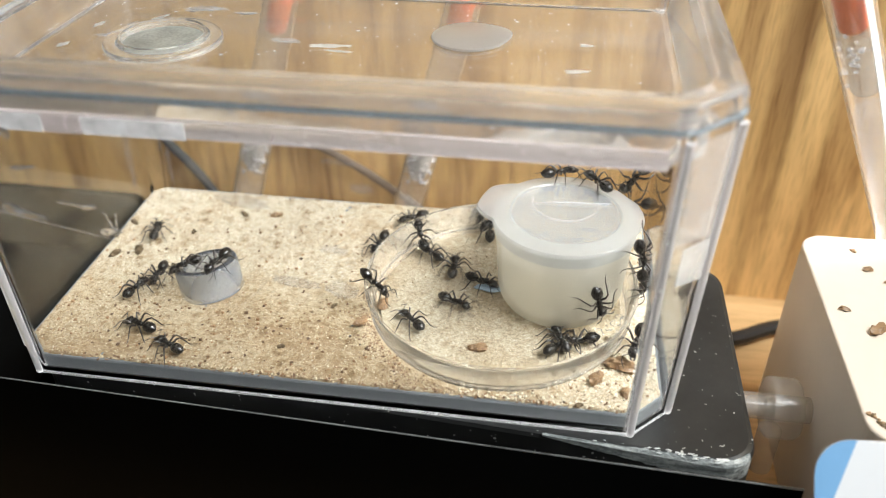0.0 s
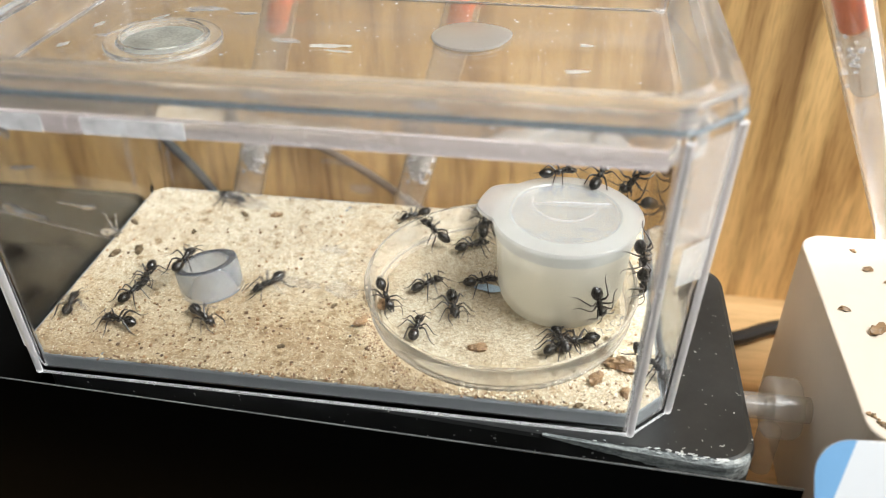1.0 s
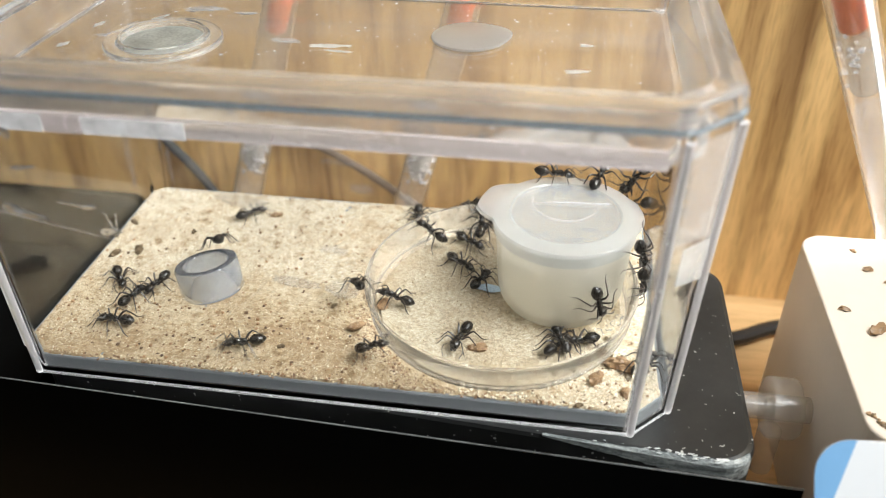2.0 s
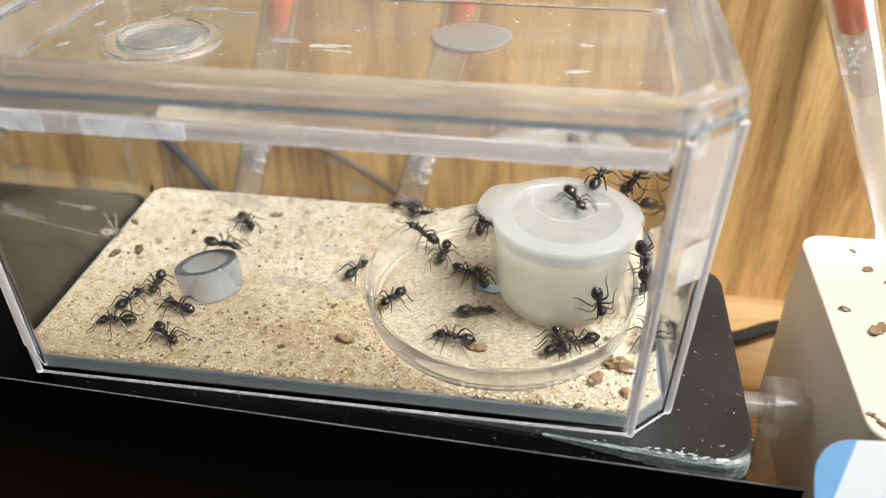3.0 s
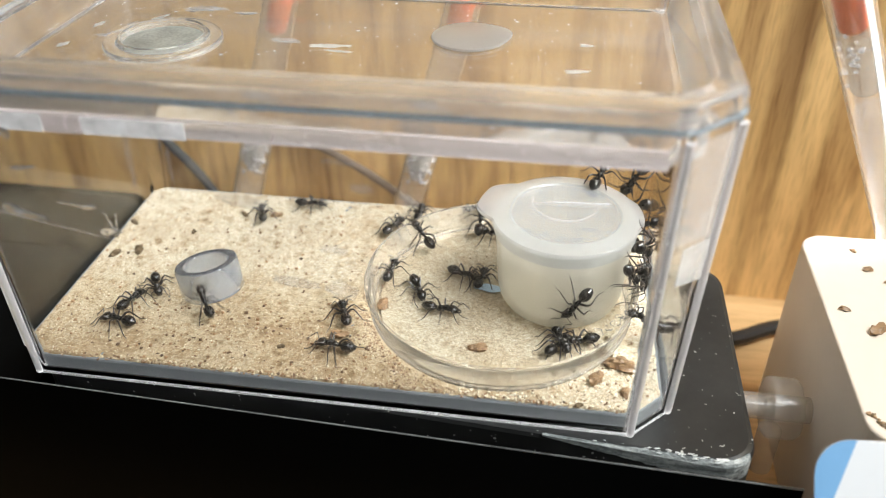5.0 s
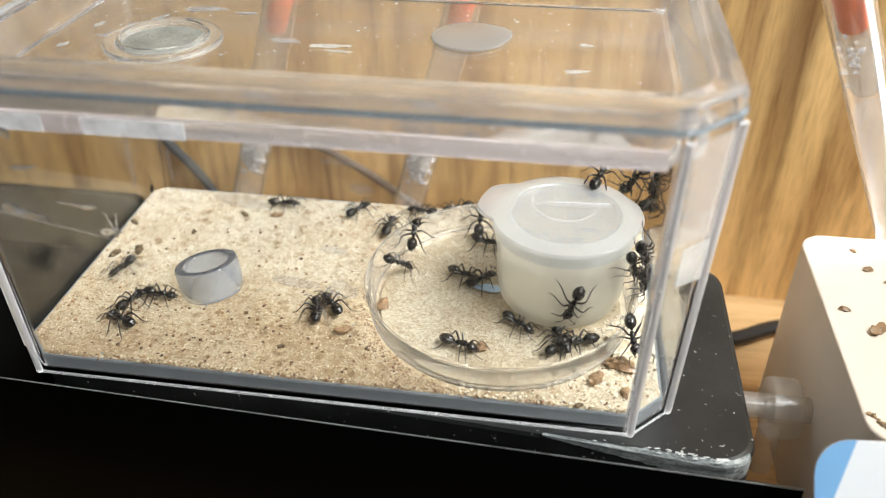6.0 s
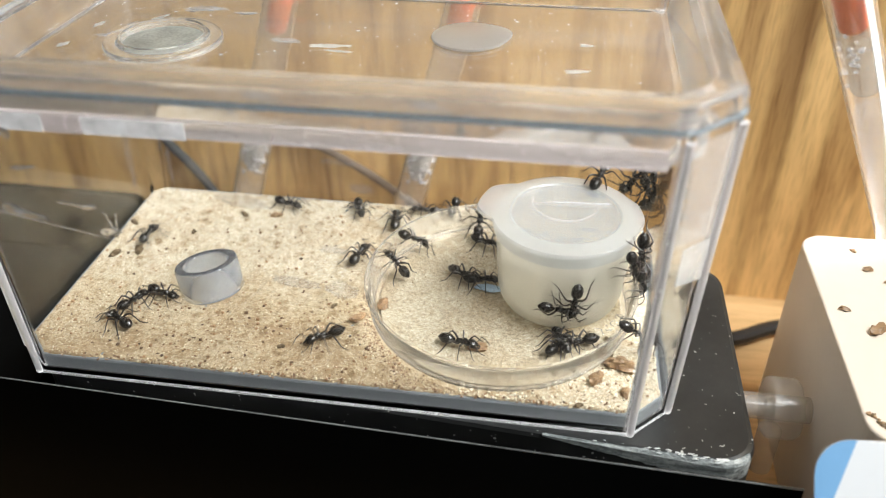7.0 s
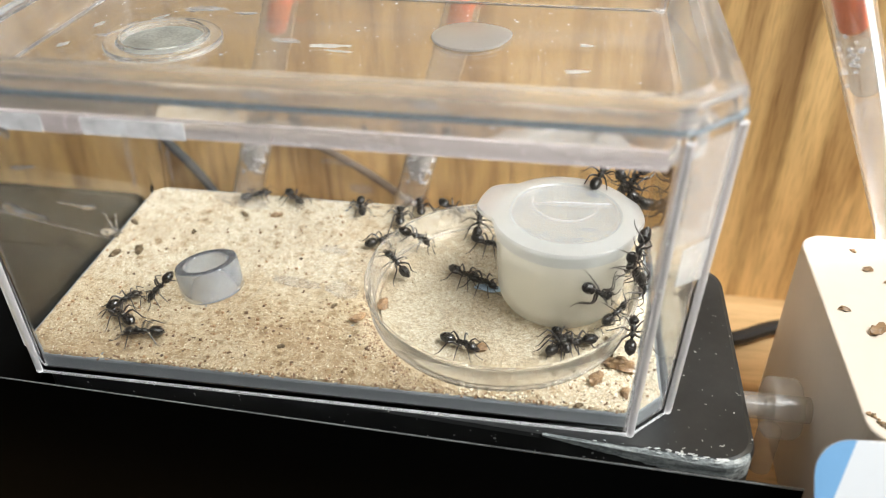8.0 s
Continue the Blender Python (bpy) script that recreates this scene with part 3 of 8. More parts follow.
    for x, y, w, h, turn in ((0.0575, 0.0405, 0.0032, 0.0003, 4), (0.0600, 0.0378, 0.0022, 0.0002, -4), (0.0545, 0.0400, 0.0012, 0.0003, 20), (0.107, 0.034, 0.0016, 0.0003, 8), (0.1085, 0.0475, 0.0010, 0.0003, 0), (0.016, 0.052, 0.0016, 0.0003, 60), (0.003, 0.034, 0.0011, 0.0004, 80), (0.0045, 0.046, 0.0012, 0.0003, 70)):
        part("scratch", blob(w, h * 2.2, 0.00005, (0, 0, 0), 16, 9, None, 1.4, x * 900), SCRATCH, lidt, "whitish scratch", pose(x, y, 0.06005, 0, 0, turn), True, True)
    return lidt


def plaster_bed():
    bm = bmesh.new()
    loops = [ring_at(TX0, TX1, TY0, TY1, TC, d, z) for d, z in ((0.0030, 0.0010), (0.0026, 0.0013), (0.0026, SAND_Z - 0.0008), (0.0028, SAND_Z - 0.0004))]
    rings(bm, loops)
    return tagged(part("plaster_bed", bm, PLASTER, None, "", None, False), "thin grey plaster bed under the sand in the tank", "plaster bed")


def sand_height(x, y):
    n = noise.noise(Vector((x * 90, y * 90, 0.3))) * 0.00035 + noise.noise(Vector((x * 420, y * 420, 1.3))) * 0.0002 + noise.noise(Vector((x * 1000, y * 1000, 5.3))) * 0.00022 + noise.noise(Vector((x * 1900, y * 1900, 2.3))) * 0.00012
    return SAND_Z + n


def sand():
    x0, x1, y0, y1, step = TX0 + 0.0027, TX1 - 0.0027, TY0 + 0.0027, TY1 - 0.0029, 0.00042
    nx, ny = int((x1 - x0) / step), int((y1 - y0) / step)
    verts, faces, ids = [], [], {}
    for j in range(ny + 1):
        for i in range(nx + 1):
            x, y = x0 + (x1 - x0) * i / nx, y0 + (y1 - y0) * j / ny
            ex, ey = min(x - x0, x1 - x), min(y - y0, y1 - y)
            cut = TC - 0.0017 if y < 0.03 else 0.55 * TC - 0.0017
            if ex + ey < cut - 0.0003:
                continue
            edge = min(ex, ey, (ex + ey - cut) * 0.7)
            z = sand_height(x, y) - 0.0011 * max(0.0, 1 - max(edge, 0) / 0.0007)
            ids[i, j] = len(verts)
            verts.append((x, y, z))
    for j in range(ny):
        for i in range(nx):
            q = [ids.get(k) for k in ((i, j), (i + 1, j), (i + 1, j + 1), (i, j + 1))]
            if None not in q:
                faces.append(q)
    data = bpy.data.meshes.new("sand")
    data.from_pydata(verts, [], faces)
    for p in data.polygons:
        p.use_smooth = True
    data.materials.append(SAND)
    bed = tagged(new("sand", data), "pale fine sand covering the tank floor, shade painted in browner towards the front", "sand", "", "stuff")

    def scatter(name, count, small, large, material, seed, parent, band=None, ring=False, span=None):
        rnd = random.Random(seed)
        vv, ff = [], []
        for _ in range(count):
            x, y = rnd.uniform(*(span or (x0 + 0.001, x1 - 0.001))), rnd.uniform(*(band or (y0 + 0.0006, y1 - 0.001)))
            if ring:
                w, far = rnd.gauss(radians(215), 0.75), 0.0290 + abs(rnd.gauss(0, 0.0022))
                x, y = 0.0942 + far * math.cos(w), 0.0328 + far * math.sin(w)
                if y < y0 + 0.0006:
                    continue
            ex, ey = min(x - x0, x1 - x), min(y - y0, y1 - y)
            if ex + ey < TC - 0.0005:
                continue
            s = small + (large - small) * rnd.random() ** 3
            z = sand_height(x, y) + s * 0.15
            turn = Euler((rnd.uniform(0, 6), rnd.uniform(0, 6), rnd.uniform(0, 6))).to_matrix()
            k = len(vv)
            for d in ((1, 0, 0), (-1, 0, 0), (0, 1, 0), (0, -1, 0), (0, 0, 1), (0, 0, -1)):
                q = turn @ (Vector(d) * s * rnd.uniform(0.6, 1.1))
                vv.append((x + q.x, y + q.y, z + q.z * 0.8))
            ff += [(k + a, k + b, k + c) for a, b, c in ((0, 2, 4), (2, 1, 4), (1, 3, 4), (3, 0, 4), (2, 0, 5), (1, 2, 5), (3, 1, 5), (0, 3, 5))]
        dd = bpy.data.meshes.new(name)
        dd.from_pydata(vv, [], ff)
        dd.materials.append(material)
        ob = tagged(new(name, dd), "", "", "", "stuff")
        ob.parent = parent

    scatter("grains", 8000, 0.00012, 0.00034, GRAINS, 11, bed)
    scatter("crumbs", 1250, 0.0001, 0.0006, CRUMBS, 12, bed)
    scatter("front_crumbs", 700, 0.00014, 0.0006, CRUMBS, 15, bed, (y0 + 0.0006, y0 + 0.020))
    scatter("edge_crumbs", 420, 0.00015, 0.0005, CRUMBS, 13, bed, (y0 - 0.0002, y0 + 0.0012))
    scatter("pale_clumps", 950, 0.00022, 0.00062, CLUMPS, 16, bed, (y0 + 0.0004, y0 + 0.017), False, (0.088, x1 - 0.0008))
    scatter("edge_clumps", 300, 0.0002, 0.0005, EDGECLUMPS, 17, bed, (y0 + 0.0001, y0 + 0.0013))
    scatter("dirt", 1500, 0.0001, 0.0004, DIRT, 14, bed, None, True)
    return bed


tank()
lid()
plaster_bed()
sand()

# ---- petri dish, cup, ring ----
DISH_AT = (0.0942, 0.0328)
DISH_Z = 0.0062


def petri_dish():
    d = thing("petri_dish", pose(DISH_AT[0], DISH_AT[1], SAND_Z), "low round clear plastic dish sunk in the sand", "petri dish")
    bm = lathe([(0.0276, 0.0), (0.0284, 0.0004), (0.0299, 0.0068), (0.0301, 0.0074), (0.0299, 0.0077), (0.0293, 0.0077), (0.0291, 0.0074), (0.0277, 0.0012), (0.0270, 0.0008)], 96)
    part("bowl", bm, DISH, d, "", None, True, True)
    part("foot_ring", lathe([(0.0285, 0.0012), (0.0291, 0.0014), (0.0292, 0.0020), (0.0287, 0.0022)], 96, True), DISH, d, "", None, True, True)
    film = bmesh.new()
    around, steps, r = 150, 46, 0.0268
    rows = []
    for j in range(1, steps + 1):
        row = []
        for i in range(around):
            a = 2 * math.pi * i / around
            x, y = r * j / steps * math.cos(a), r * j / steps * math.sin(a)
            h = noise.noise(Vector((x * 160, y * 160, 4))) * 0.0002 + noise.noise(Vector((x * 1900, y * 1900, 7))) * 0.00014
            row.append((x, y, 0.00105 + h * min(1.0, (steps - j) / 3)))
        rows.append(row)
    rings(film, rows, False, True, False)
    part("sand_layer", film, DISHSAND, d, "thin layer of pale sand in the dish")
    rnd = random.Random(61)
    bm = bmesh.new()
    for k in range(1500):
        a, far = rnd.uniform(0, 2 * math.pi), r * 0.985 * math.sqrt(rnd.random())
        s = 0.00009 + 0.00024 * rnd.random() ** 2
        turn = Euler((rnd.uniform(0, 6), rnd.uniform(0, 6), rnd.uniform(0, 6))).to_matrix()
        at = Vector((far * math.cos(a), far * math.sin(a), 0.0011 + s * 0.2))
        six = [bm.verts.new(at + turn @ (Vector(q) * s * rnd.uniform(0.6, 1.1))) for q in ((1, 0, 0), (-1, 0, 0), (0, 1, 0), (0, -1, 0), (0, 0, 1), (0, 0, -1))]
        for q in ((0, 2, 4), (2, 1, 4), (1, 3, 4), (3, 0, 4), (2, 0, 5), (1, 2, 5), (3, 1, 5), (0, 3, 5)):
            bm.faces.new([six[n] for n in q])
    part("sand_grains", bm, GRAINS, d, "loose sand grains in the dish")
    return d


CUP_AT = (0.1072, 0.0354)


def lidded_cup():
    c = thing("lidded_cup", pose(CUP_AT[0], CUP_AT[1], SAND_Z + 0.0011), "small milky plastic cup with a snap lid standing in the dish", "lidded cup")
    part("cup", lathe([(0.0096, 0.0), (0.0112, 0.0004), (0.0124, 0.0013), (0.0132, 0.0027), (0.0137, 0.0048), (0.0147, 0.0200), (0.0147, 0.0211), (0.0139, 0.0211), (0.0130, 0.0052), (0.0124, 0.0034), (0.0116, 0.0021), (0.0106, 0.0013), (0.0096, 0.0010)], 72), CUP, c)
    part("liquid", lathe([(0.0092, 0.0014), (0.0104, 0.0018), (0.0114, 0.0027), (0.0121, 0.0038), (0.0127, 0.0055), (0.0133, 0.0150), (0.0131, 0.0152)], 56), LIQUID, c, "cloudy pale liquid food")
    outline = []
    for i in range(120):
        a = 2 * math.pi * i / 120
        r = 0.0156
        for centre, wide, tall in ((165, 30, 0.0034), (8, 24, 0.0008)):
            d = (math.degrees(a) - centre + 180) % 360 - 180
            r += tall * max(0.0, min(1.0, 1.3 * math.cos(radians(min(90.0, abs(d) * 90 / wide)))))
        outline.append((r * math.cos(a), r * math.sin(a)))
    cap = bmesh.new()

    def lobe(s, z, blend=1.0):
        return [((x * blend + (1 - blend) * 0.0156 * math.cos(2 * math.pi * i / 120)) * s, (y * blend + (1 - blend) * 0.0156 * math.sin(2 * math.pi * i / 120)) * s, z) for i, (x, y) in enumerate(outline)]

    rows = [(0.715, 0.0212, 0), (0.85, 0.0212, 0), (0.91, 0.0212, 0), (0.975, 0.0212, 1), (1.0, 0.0214, 1), (1.0, 0.0218, 1), (0.985, 0.0222, 1), (0.93, 0.0224, 0.6), (0.82, 0.0226, 0), (0.76, 0.0226, 0), (0.735, 0.0223, 0), (0.72, 0.0218, 0)]
    rings(cap, [lobe(*q) for q in rows], True)
    part("snap_lid", cap, FROST, c, "milky snap lid with a thumb tab", None, True, True)
    well = [(0.0116, 0.0223), (0.0110, 0.0220), (0.0107, 0.0217), (0.0102, 0.0214), (0.0094, 0.0213), (0.0086, 0.0214), (0.0083, 0.0213), (0.0060, 0.0212), (0.0020, 0.0212), (0.0006, 0.0212)]
    part("plug_well", lathe([(r, z - 0.0005) for r, z in well] + [(r, z) for r, z in well[::-1]], 72), WELL, c, "clear sunk middle of the snap lid", None, True, True)
    # Reflections on the well's floor, built as a white bow and bar.
    bow = [(-0.0002 + 0.0071 * math.cos(radians(a)), 0.0056 + 0.0071 * math.sin(radians(a)), 0.0213) for a in range(170, 371, 8)]
    part("glare_bow", sweep(bow, 0.00022, 8), LIDGLARE, c, "thin white half ring, a reflection put into solid shape", None, True, True)
    part("glare_bar", sweep([(-0.0066, 0.0046, 0.0213), (-0.002, 0.0049, 0.02135), (0.0098, 0.0057, 0.02135)], [0.0002, 0.00055, 0.00055], 8), LIDGLARE, c, "straight white bar, a reflection put into solid shape", None, True, True)
    plug = [(0.0112, 0.0212), (0.0114, 0.0185), (0.0119, 0.0183), (0.0121, 0.0186), (0.0122, 0.0212)]
    part("plug_wall", lathe(plug, 72, True), WELL, c, "", None, True, True)
    part("lid_collar", lathe([(0.0148, 0.0186), (0.0151, 0.0188), (0.0152, 0.0211), (0.0148, 0.0211)], 72, True), FROST, c, "", None, True, True)
    return c


def tube_ring():
    r = thing("tube_ring", pose(0.0278, 0.0290, SAND_Z - 0.0010, -9, -10, 0), "short cut piece of clear tube standing in the sand", "tube ring")
    part("wall", lathe([(0.0069, 0.0), (0.0072, 0.0003), (0.0072, 0.0070), (0.0070, 0.0073), (0.0052, 0.0073), (0.0050, 0.0070), (0.0050, 0.0003), (0.0052, 0.0)], 56, True), RING, r, "", None, True, True)
    # Dark internal reflection in the cut end, put into a darker plastic.
    part("cut_face", lathe([(0.0070, 0.00732), (0.0068, 0.00742), (0.0054, 0.00742), (0.0052, 0.00732)], 56, True), RINGTOP, r, "grey cut face, its dark reflection put into the colour", None, True, True)
    return r


petri_dish()
lidded_cup()
tube_ring()


# ---- right of the tank: white nest, connector, tubes, card, cable ----
def nest_block():
    n = thing("nest_block", pose(0.1655, 0.0, FLOOR_Z), "tall white cast nest block with rounded edges and crumbs on top", "ant nest")
    top = 0.0063 - FLOOR_Z
    part("body", slab(rounded_rect(0.0, 0.105, -0.0005, 0.0685, 0.006), 0.0, top, 0.0005), NEST, n, "", None, False)
    rnd = random.Random(8)
    for i, (x, y, s) in enumerate(((0.0092, 0.0318, 0.0022), (0.0041, 0.0384, 0.0012), (0.013, 0.0545, 0.0012), (0.0115, 0.062, 0.0009), (0.016, 0.05, 0.0008))):
        part("husk", blob(s, s * 0.55, s * 0.4, (0, 0, 0), 9, 6, None, 0.8, i), HUSK, n, "brown husk crumb", pose(x, y, top + s * 0.3, 0, 0, rnd.uniform(0, 180)))
    for i in range(26):
        s = rnd.uniform(0.0002, 0.0007)
        f = rnd.gauss(0, 1)
        x, y = 0.0022 + 0.0007 * f + abs(rnd.gauss(0, 0.0003)), 0.0046 - 0.0012 * f + abs(rnd.gauss(0, 0.0005))
        part("dirt_crumb", blob(s, s * 0.7, s * 0.6, (0, 0, 0), 7, 5, None, 0.8, i), DARKHUSK if i % 3 else HUSK, n, "", pose(x, y, top + s * 0.3, 0, 0, rnd.uniform(0, 180)))
    return n


def connector():
    c = thing("tube_connector", pose(0.1468, 0.0285, -0.0155), "cloudy clear plastic tube connector between base and nest", "tube connector")
    turn = pose(0.0, 0, 0, 0, 90, 0)
    part("pipe", lathe([(0.0030, -0.0004), (0.0030, 0.0186), (0.0023, 0.0186), (0.0023, -0.0004)], 32, True), CLOUDY, c, "", turn)
    part("flange", lathe([(0.0024, 0.0088), (0.0062, 0.0088), (0.0070, 0.0094), (0.0070, 0.0150), (0.0064, 0.0158), (0.0024, 0.0158)], 40, True), CLOUDY, c, "", turn)
    part("stem", lathe([(0.0019, -0.0150), (0.0026, -0.0143), (0.0026, -0.0020), (0.0022, -0.0015)], 28), CLOUDY, c, "", pose(0.0097, -0.005, 0))
    return c


def glass_tube(p0, p1, radius, fill, label, watered):
    """A tube from the foot p0 to the top p1, with drops of water and a red stopper from the height fill on."""
    a, b = Vector(p0), Vector(p1)
    m = Matrix.Translation(a) @ (b - a).to_track_quat("Z", "Y").to_matrix().to_4x4()
    length = (b - a).length
    t = thing("water_tube", m, label, "water tube", "water tubes")
    part("tube", lathe([(0.0005, 0.0), (radius * 0.6, 0.0002), (radius, 0.0012), (radius, length), (radius - 0.0005, length), (radius - 0.0005, 0.0016), (0.0005, 0.0010)], 36), TUBE, t, "", None, True, True)
    part("stopper", lathe([(radius * 0.56, fill), (radius * 0.62, fill + 0.0005), (radius * 0.70, length + 0.004), (radius * 0.6, length + 0.005)], 32), RED, t, "orange red rubber stopper")
    rnd = random.Random(int(fill * 1e5))
    # The drops' sparkle is put into their milky white colour.
    for i in range(46):
        w, z = rnd.uniform(0, 6.28), (fill - 0.002 if watered else 0.026) - 0.014 * rnd.random() ** 1.3
        s = rnd.uniform(0.00018, 0.00055) if watered else rnd.uniform(0.0003, 0.0008)
        part("droplet", blob(s * 1.3, s, s, (0, 0, 0), 8, 6), DROP, t, "", pose((radius - 0.0009) * math.cos(w), (radius - 0.0009) * math.sin(w), z), True, True)
    if not watered:
        part("plug", blob(radius * 0.8, radius * 0.8, 0.0085, (0, 0, 0.021), 14, 12, None, 0.4, fill * 90), COTTON, t, "whitish wet cotton plug")
    if watered:
        part("water", lathe([(0.0006, 0.002), (radius - 0.0010, 0.0026), (radius - 0.0010, fill * 0.68), (radius - 0.0016, fill * 0.68 - 0.0004)], 32), FAINT, t, "still clear water", None, True, True)
        air = [(0.0005, fill - 0.0178), (0.0016, fill - 0.0176), (0.0026, fill - 0.0168), (0.0032, fill - 0.0150), (0.0034, fill - 0.0120), (0.0034, fill - 0.0006), (0.0026, fill - 0.0004)]
        part("air_pocket", lathe(air, 32), AIR, t, "greyish pocket of air with drops", None, True, True)
        # The tube's long highlight, built as a white strip turned to suit the camera.
        side = m.to_3x3().inverted() @ RIGHT
        a0 = math.atan2(side.y, side.x)
        strip = bmesh.new()
        loops = []
        for k in range(13):
            f = k / 12
            z, lo, hi = length - 0.002 - 0.046 * f, a0 - radians(36 + 32 * f * f), a0 - radians(62 + 18 * f * f)
            loops.append([(r * math.cos(w), r * math.sin(w), z) for r, w in ((radius - 0.0006, lo), (radius - 0.0006, hi), (radius - 0.0008, hi), (radius - 0.0008, lo))])
        rings(strip, loops)
        part("highlight_strip", strip, TUBEGLARE, t, "narrow white strip standing in for a highlight on the tube")
    return t


def striped_card():
    c = thing("striped_card", Matrix.Translation((0.1520, -0.0150, 0.0110)) @ pose(0, 0, 0, 48, 0, 4), "white card with a light blue stripe and rounded corners", "card")
    part("sheet", slab(rounded_rect(-0.0008, 0.07, -0.05, 0.0068, 0.0062), -0.0004, 0.0, 0.00008), CARDWHITE, c, "", None, False)
    pts = [p for p in rounded_rect(-0.0008, 0.07, -0.05, 0.0068, 0.0062) if p[0] < 0.0075 + 0.55 * (p[1] - 0.0068)]
    part("print_bar", box(0.0122, 0.020, 0.0012, 0.0046, 0.00002, 0.00006, 0.0), PRINT, c, "dark printed bar", None, False)
    part("stripe", slab([(0.0062, 0.0068)] + pts + [(-0.0008, -0.0105)], 0.00002, 0.00006, 0.00001), CARDBLUE, c, "light blue printed stripe", None, False)
    return c


def cable(points, r, label, material=CABLE):
    bm = sweep(curve_points(points, 8), r, 10)
    return tagged(part("cable", bm, material), label, "cable")


# Assumed box for a vague dark area behind the tank; its cover is added.
def dark_box():
    b = thing("assumed_dark_box", pose(-0.105, 0.066, FLOOR_Z - 0.0065), "assumed dark olive box standing in for a vague dark area behind the tank", "storage box")
    part("body", slab(rounded_rect(-0.07, 0.075, 0.0, 0.036, 0.006), 0.0, 0.026, 0.0008), OLIVE, b, "", None, False)
    part("cover", slab(rounded_rect(-0.0715, 0.0765, -0.0012, 0.0372, 0.0075), 0.0262, 0.0325, 0.0055), OLIVETOP, b, "added dull brown cover", None, False)
    return b


# Made-up block: fills the area beside the base that must look black.
def black_filler():
    b = thing("carton", pose(-0.05, 0.029, FLOOR_Z), "added matt black block filling the black area beside the base", "carton")
    part("body", slab(rounded_rect(-0.042, 0.0405, -0.0275, 0.030, 0.0012), 0.0, 0.033, 0.0004), SHEET, b, "", None, False)
    part("flap", slab(rounded_rect(-0.0422, 0.0407, -0.0277, 0.0302, 0.0012), 0.0332, 0.0340, 0.0003), SHEET, b, "added black top plate", None, False)
    return b


dark_box()
black_filler()
nest_block()
connector()
glass_tube((0.1882, 0.0668, 0.0068), (0.1505, 0.0385, 0.0790), 0.0043, 0.0735, "clear water tube with an orange stopper leaning above the nest", True)
glass_tube((0.0085, 0.0985, -0.0140), (0.0330, 0.0890, 0.0600), 0.0046, 0.0605, "clear water tube with a red stopper behind the tank", False)
glass_tube((0.0600, 0.0990, -0.0140), (0.0800, 0.0890, 0.0600), 0.0046, 0.0605, "clear water tube with a red stopper behind the tank", False)
striped_card()
cable([(0.135, 0.079, -0.0425), (0.1597, 0.0831, -0.0422), (0.1748, 0.0905, -0.0418), (0.2, 0.098, -0.042)], 0.0022, "black cable lying on the shelf board")
cable([(-0.030, 0.1055, 0.012), (-0.0198, 0.105, 0.0017), (-0.0061, 0.105, -0.0169), (0.004, 0.104, -0.043)], 0.0015, "thin dark grey cable hanging behind the tank", GREYCABLE)
cable([(0.015, 0.1055, 0.004), (0.0304, 0.105, 0.0024), (0.053, 0.105, -0.0109), (0.075, 0.104, -0.030)], 0.0013, "thin brown cable hanging behind the tank", BROWNCABLE)


# ---- husks and scraps on the sand ----
def husk(x, y, s, material, label, flat=0.45, turn=0.0, seed=0, z=None):
    zz = (sand_height(x, y) if z is None else z) + s * flat * 0.45
    bm = bmesh.new()
    rnd = random.Random(seed + 90)
    for k in range(3):
        q = s * rnd.uniform(0.5, 0.72)
        blob(q, q * rnd.uniform(0.6, 0.95), s * flat * rnd.uniform(0.55, 0.9), ((k - 1) * s * 0.42, rnd.uniform(-0.22, 0.22) * s, rnd.uniform(-0.05, 0.25) * s * flat), 14, 10, bm, 0.55, seed * 3 + k)
    ob = part("seed_husk", bm, material, None, "", pose(x, y, zz, 0, 0, turn))
    return tagged(ob, label, "seed husk", "husks on the sand")


HUSKS = ((0.1206, 0.0156, 0.0034, 1), (0.1159, 0.0107, 0.0022, 1), (0.1217, 0.0076, 0.0015, 1), (0.0244, 0.0595, 0.0012, 0), (0.0327, 0.0602, 0.0016, 1), (-0.0012, 0.0378, 0.0016, 0), (0.0042, 0.0403, 0.0018, 0), (-0.0028, 0.0518, 0.0013, 0), (0.0499, 0.0115, 0.0009, 0), (0.0575, 0.0259, 0.0009, 0), (0.0142, 0.0499, 0.0010, 0), (0.1182, 0.0192, 0.0012, 0), (0.1126, 0.0034, 0.0009, 0))
for i, (x, y, s, brown) in enumerate(HUSKS):
    husk(x, y, s, HUSK if brown else DARKHUSK, "crumpled brown seed husk lying on the sand" if brown else "small dark seed husk lying on the sand", 0.45, i * 47.0, i)
CARRIED = husk(0.0650, 0.0212, 0.0019, HUSK, "long crumpled brown husk that ants drag over the sand", 0.35, 0.0, 44)
DISH_FLOOR = SAND_Z + 0.0011


def add_glint_drop(x, y, s, seed):
    """A flat clear drop, added to stand in for a glint on the cup's base."""
    bm = blob(s, s * 0.75, s * 0.45, (0, 0, 0), 14, 9, None, 0.5, seed)
    ob = part("glint_drop", bm, GLINTDROP, None, "", pose(x, y, DISH_FLOOR + s * 0.25, 0, 0, seed * 37.0), True, True)
    return tagged(ob, "added clear glossy drop standing in for a glint at the cup's base", "liquid drop", "liquid drops by the cup")


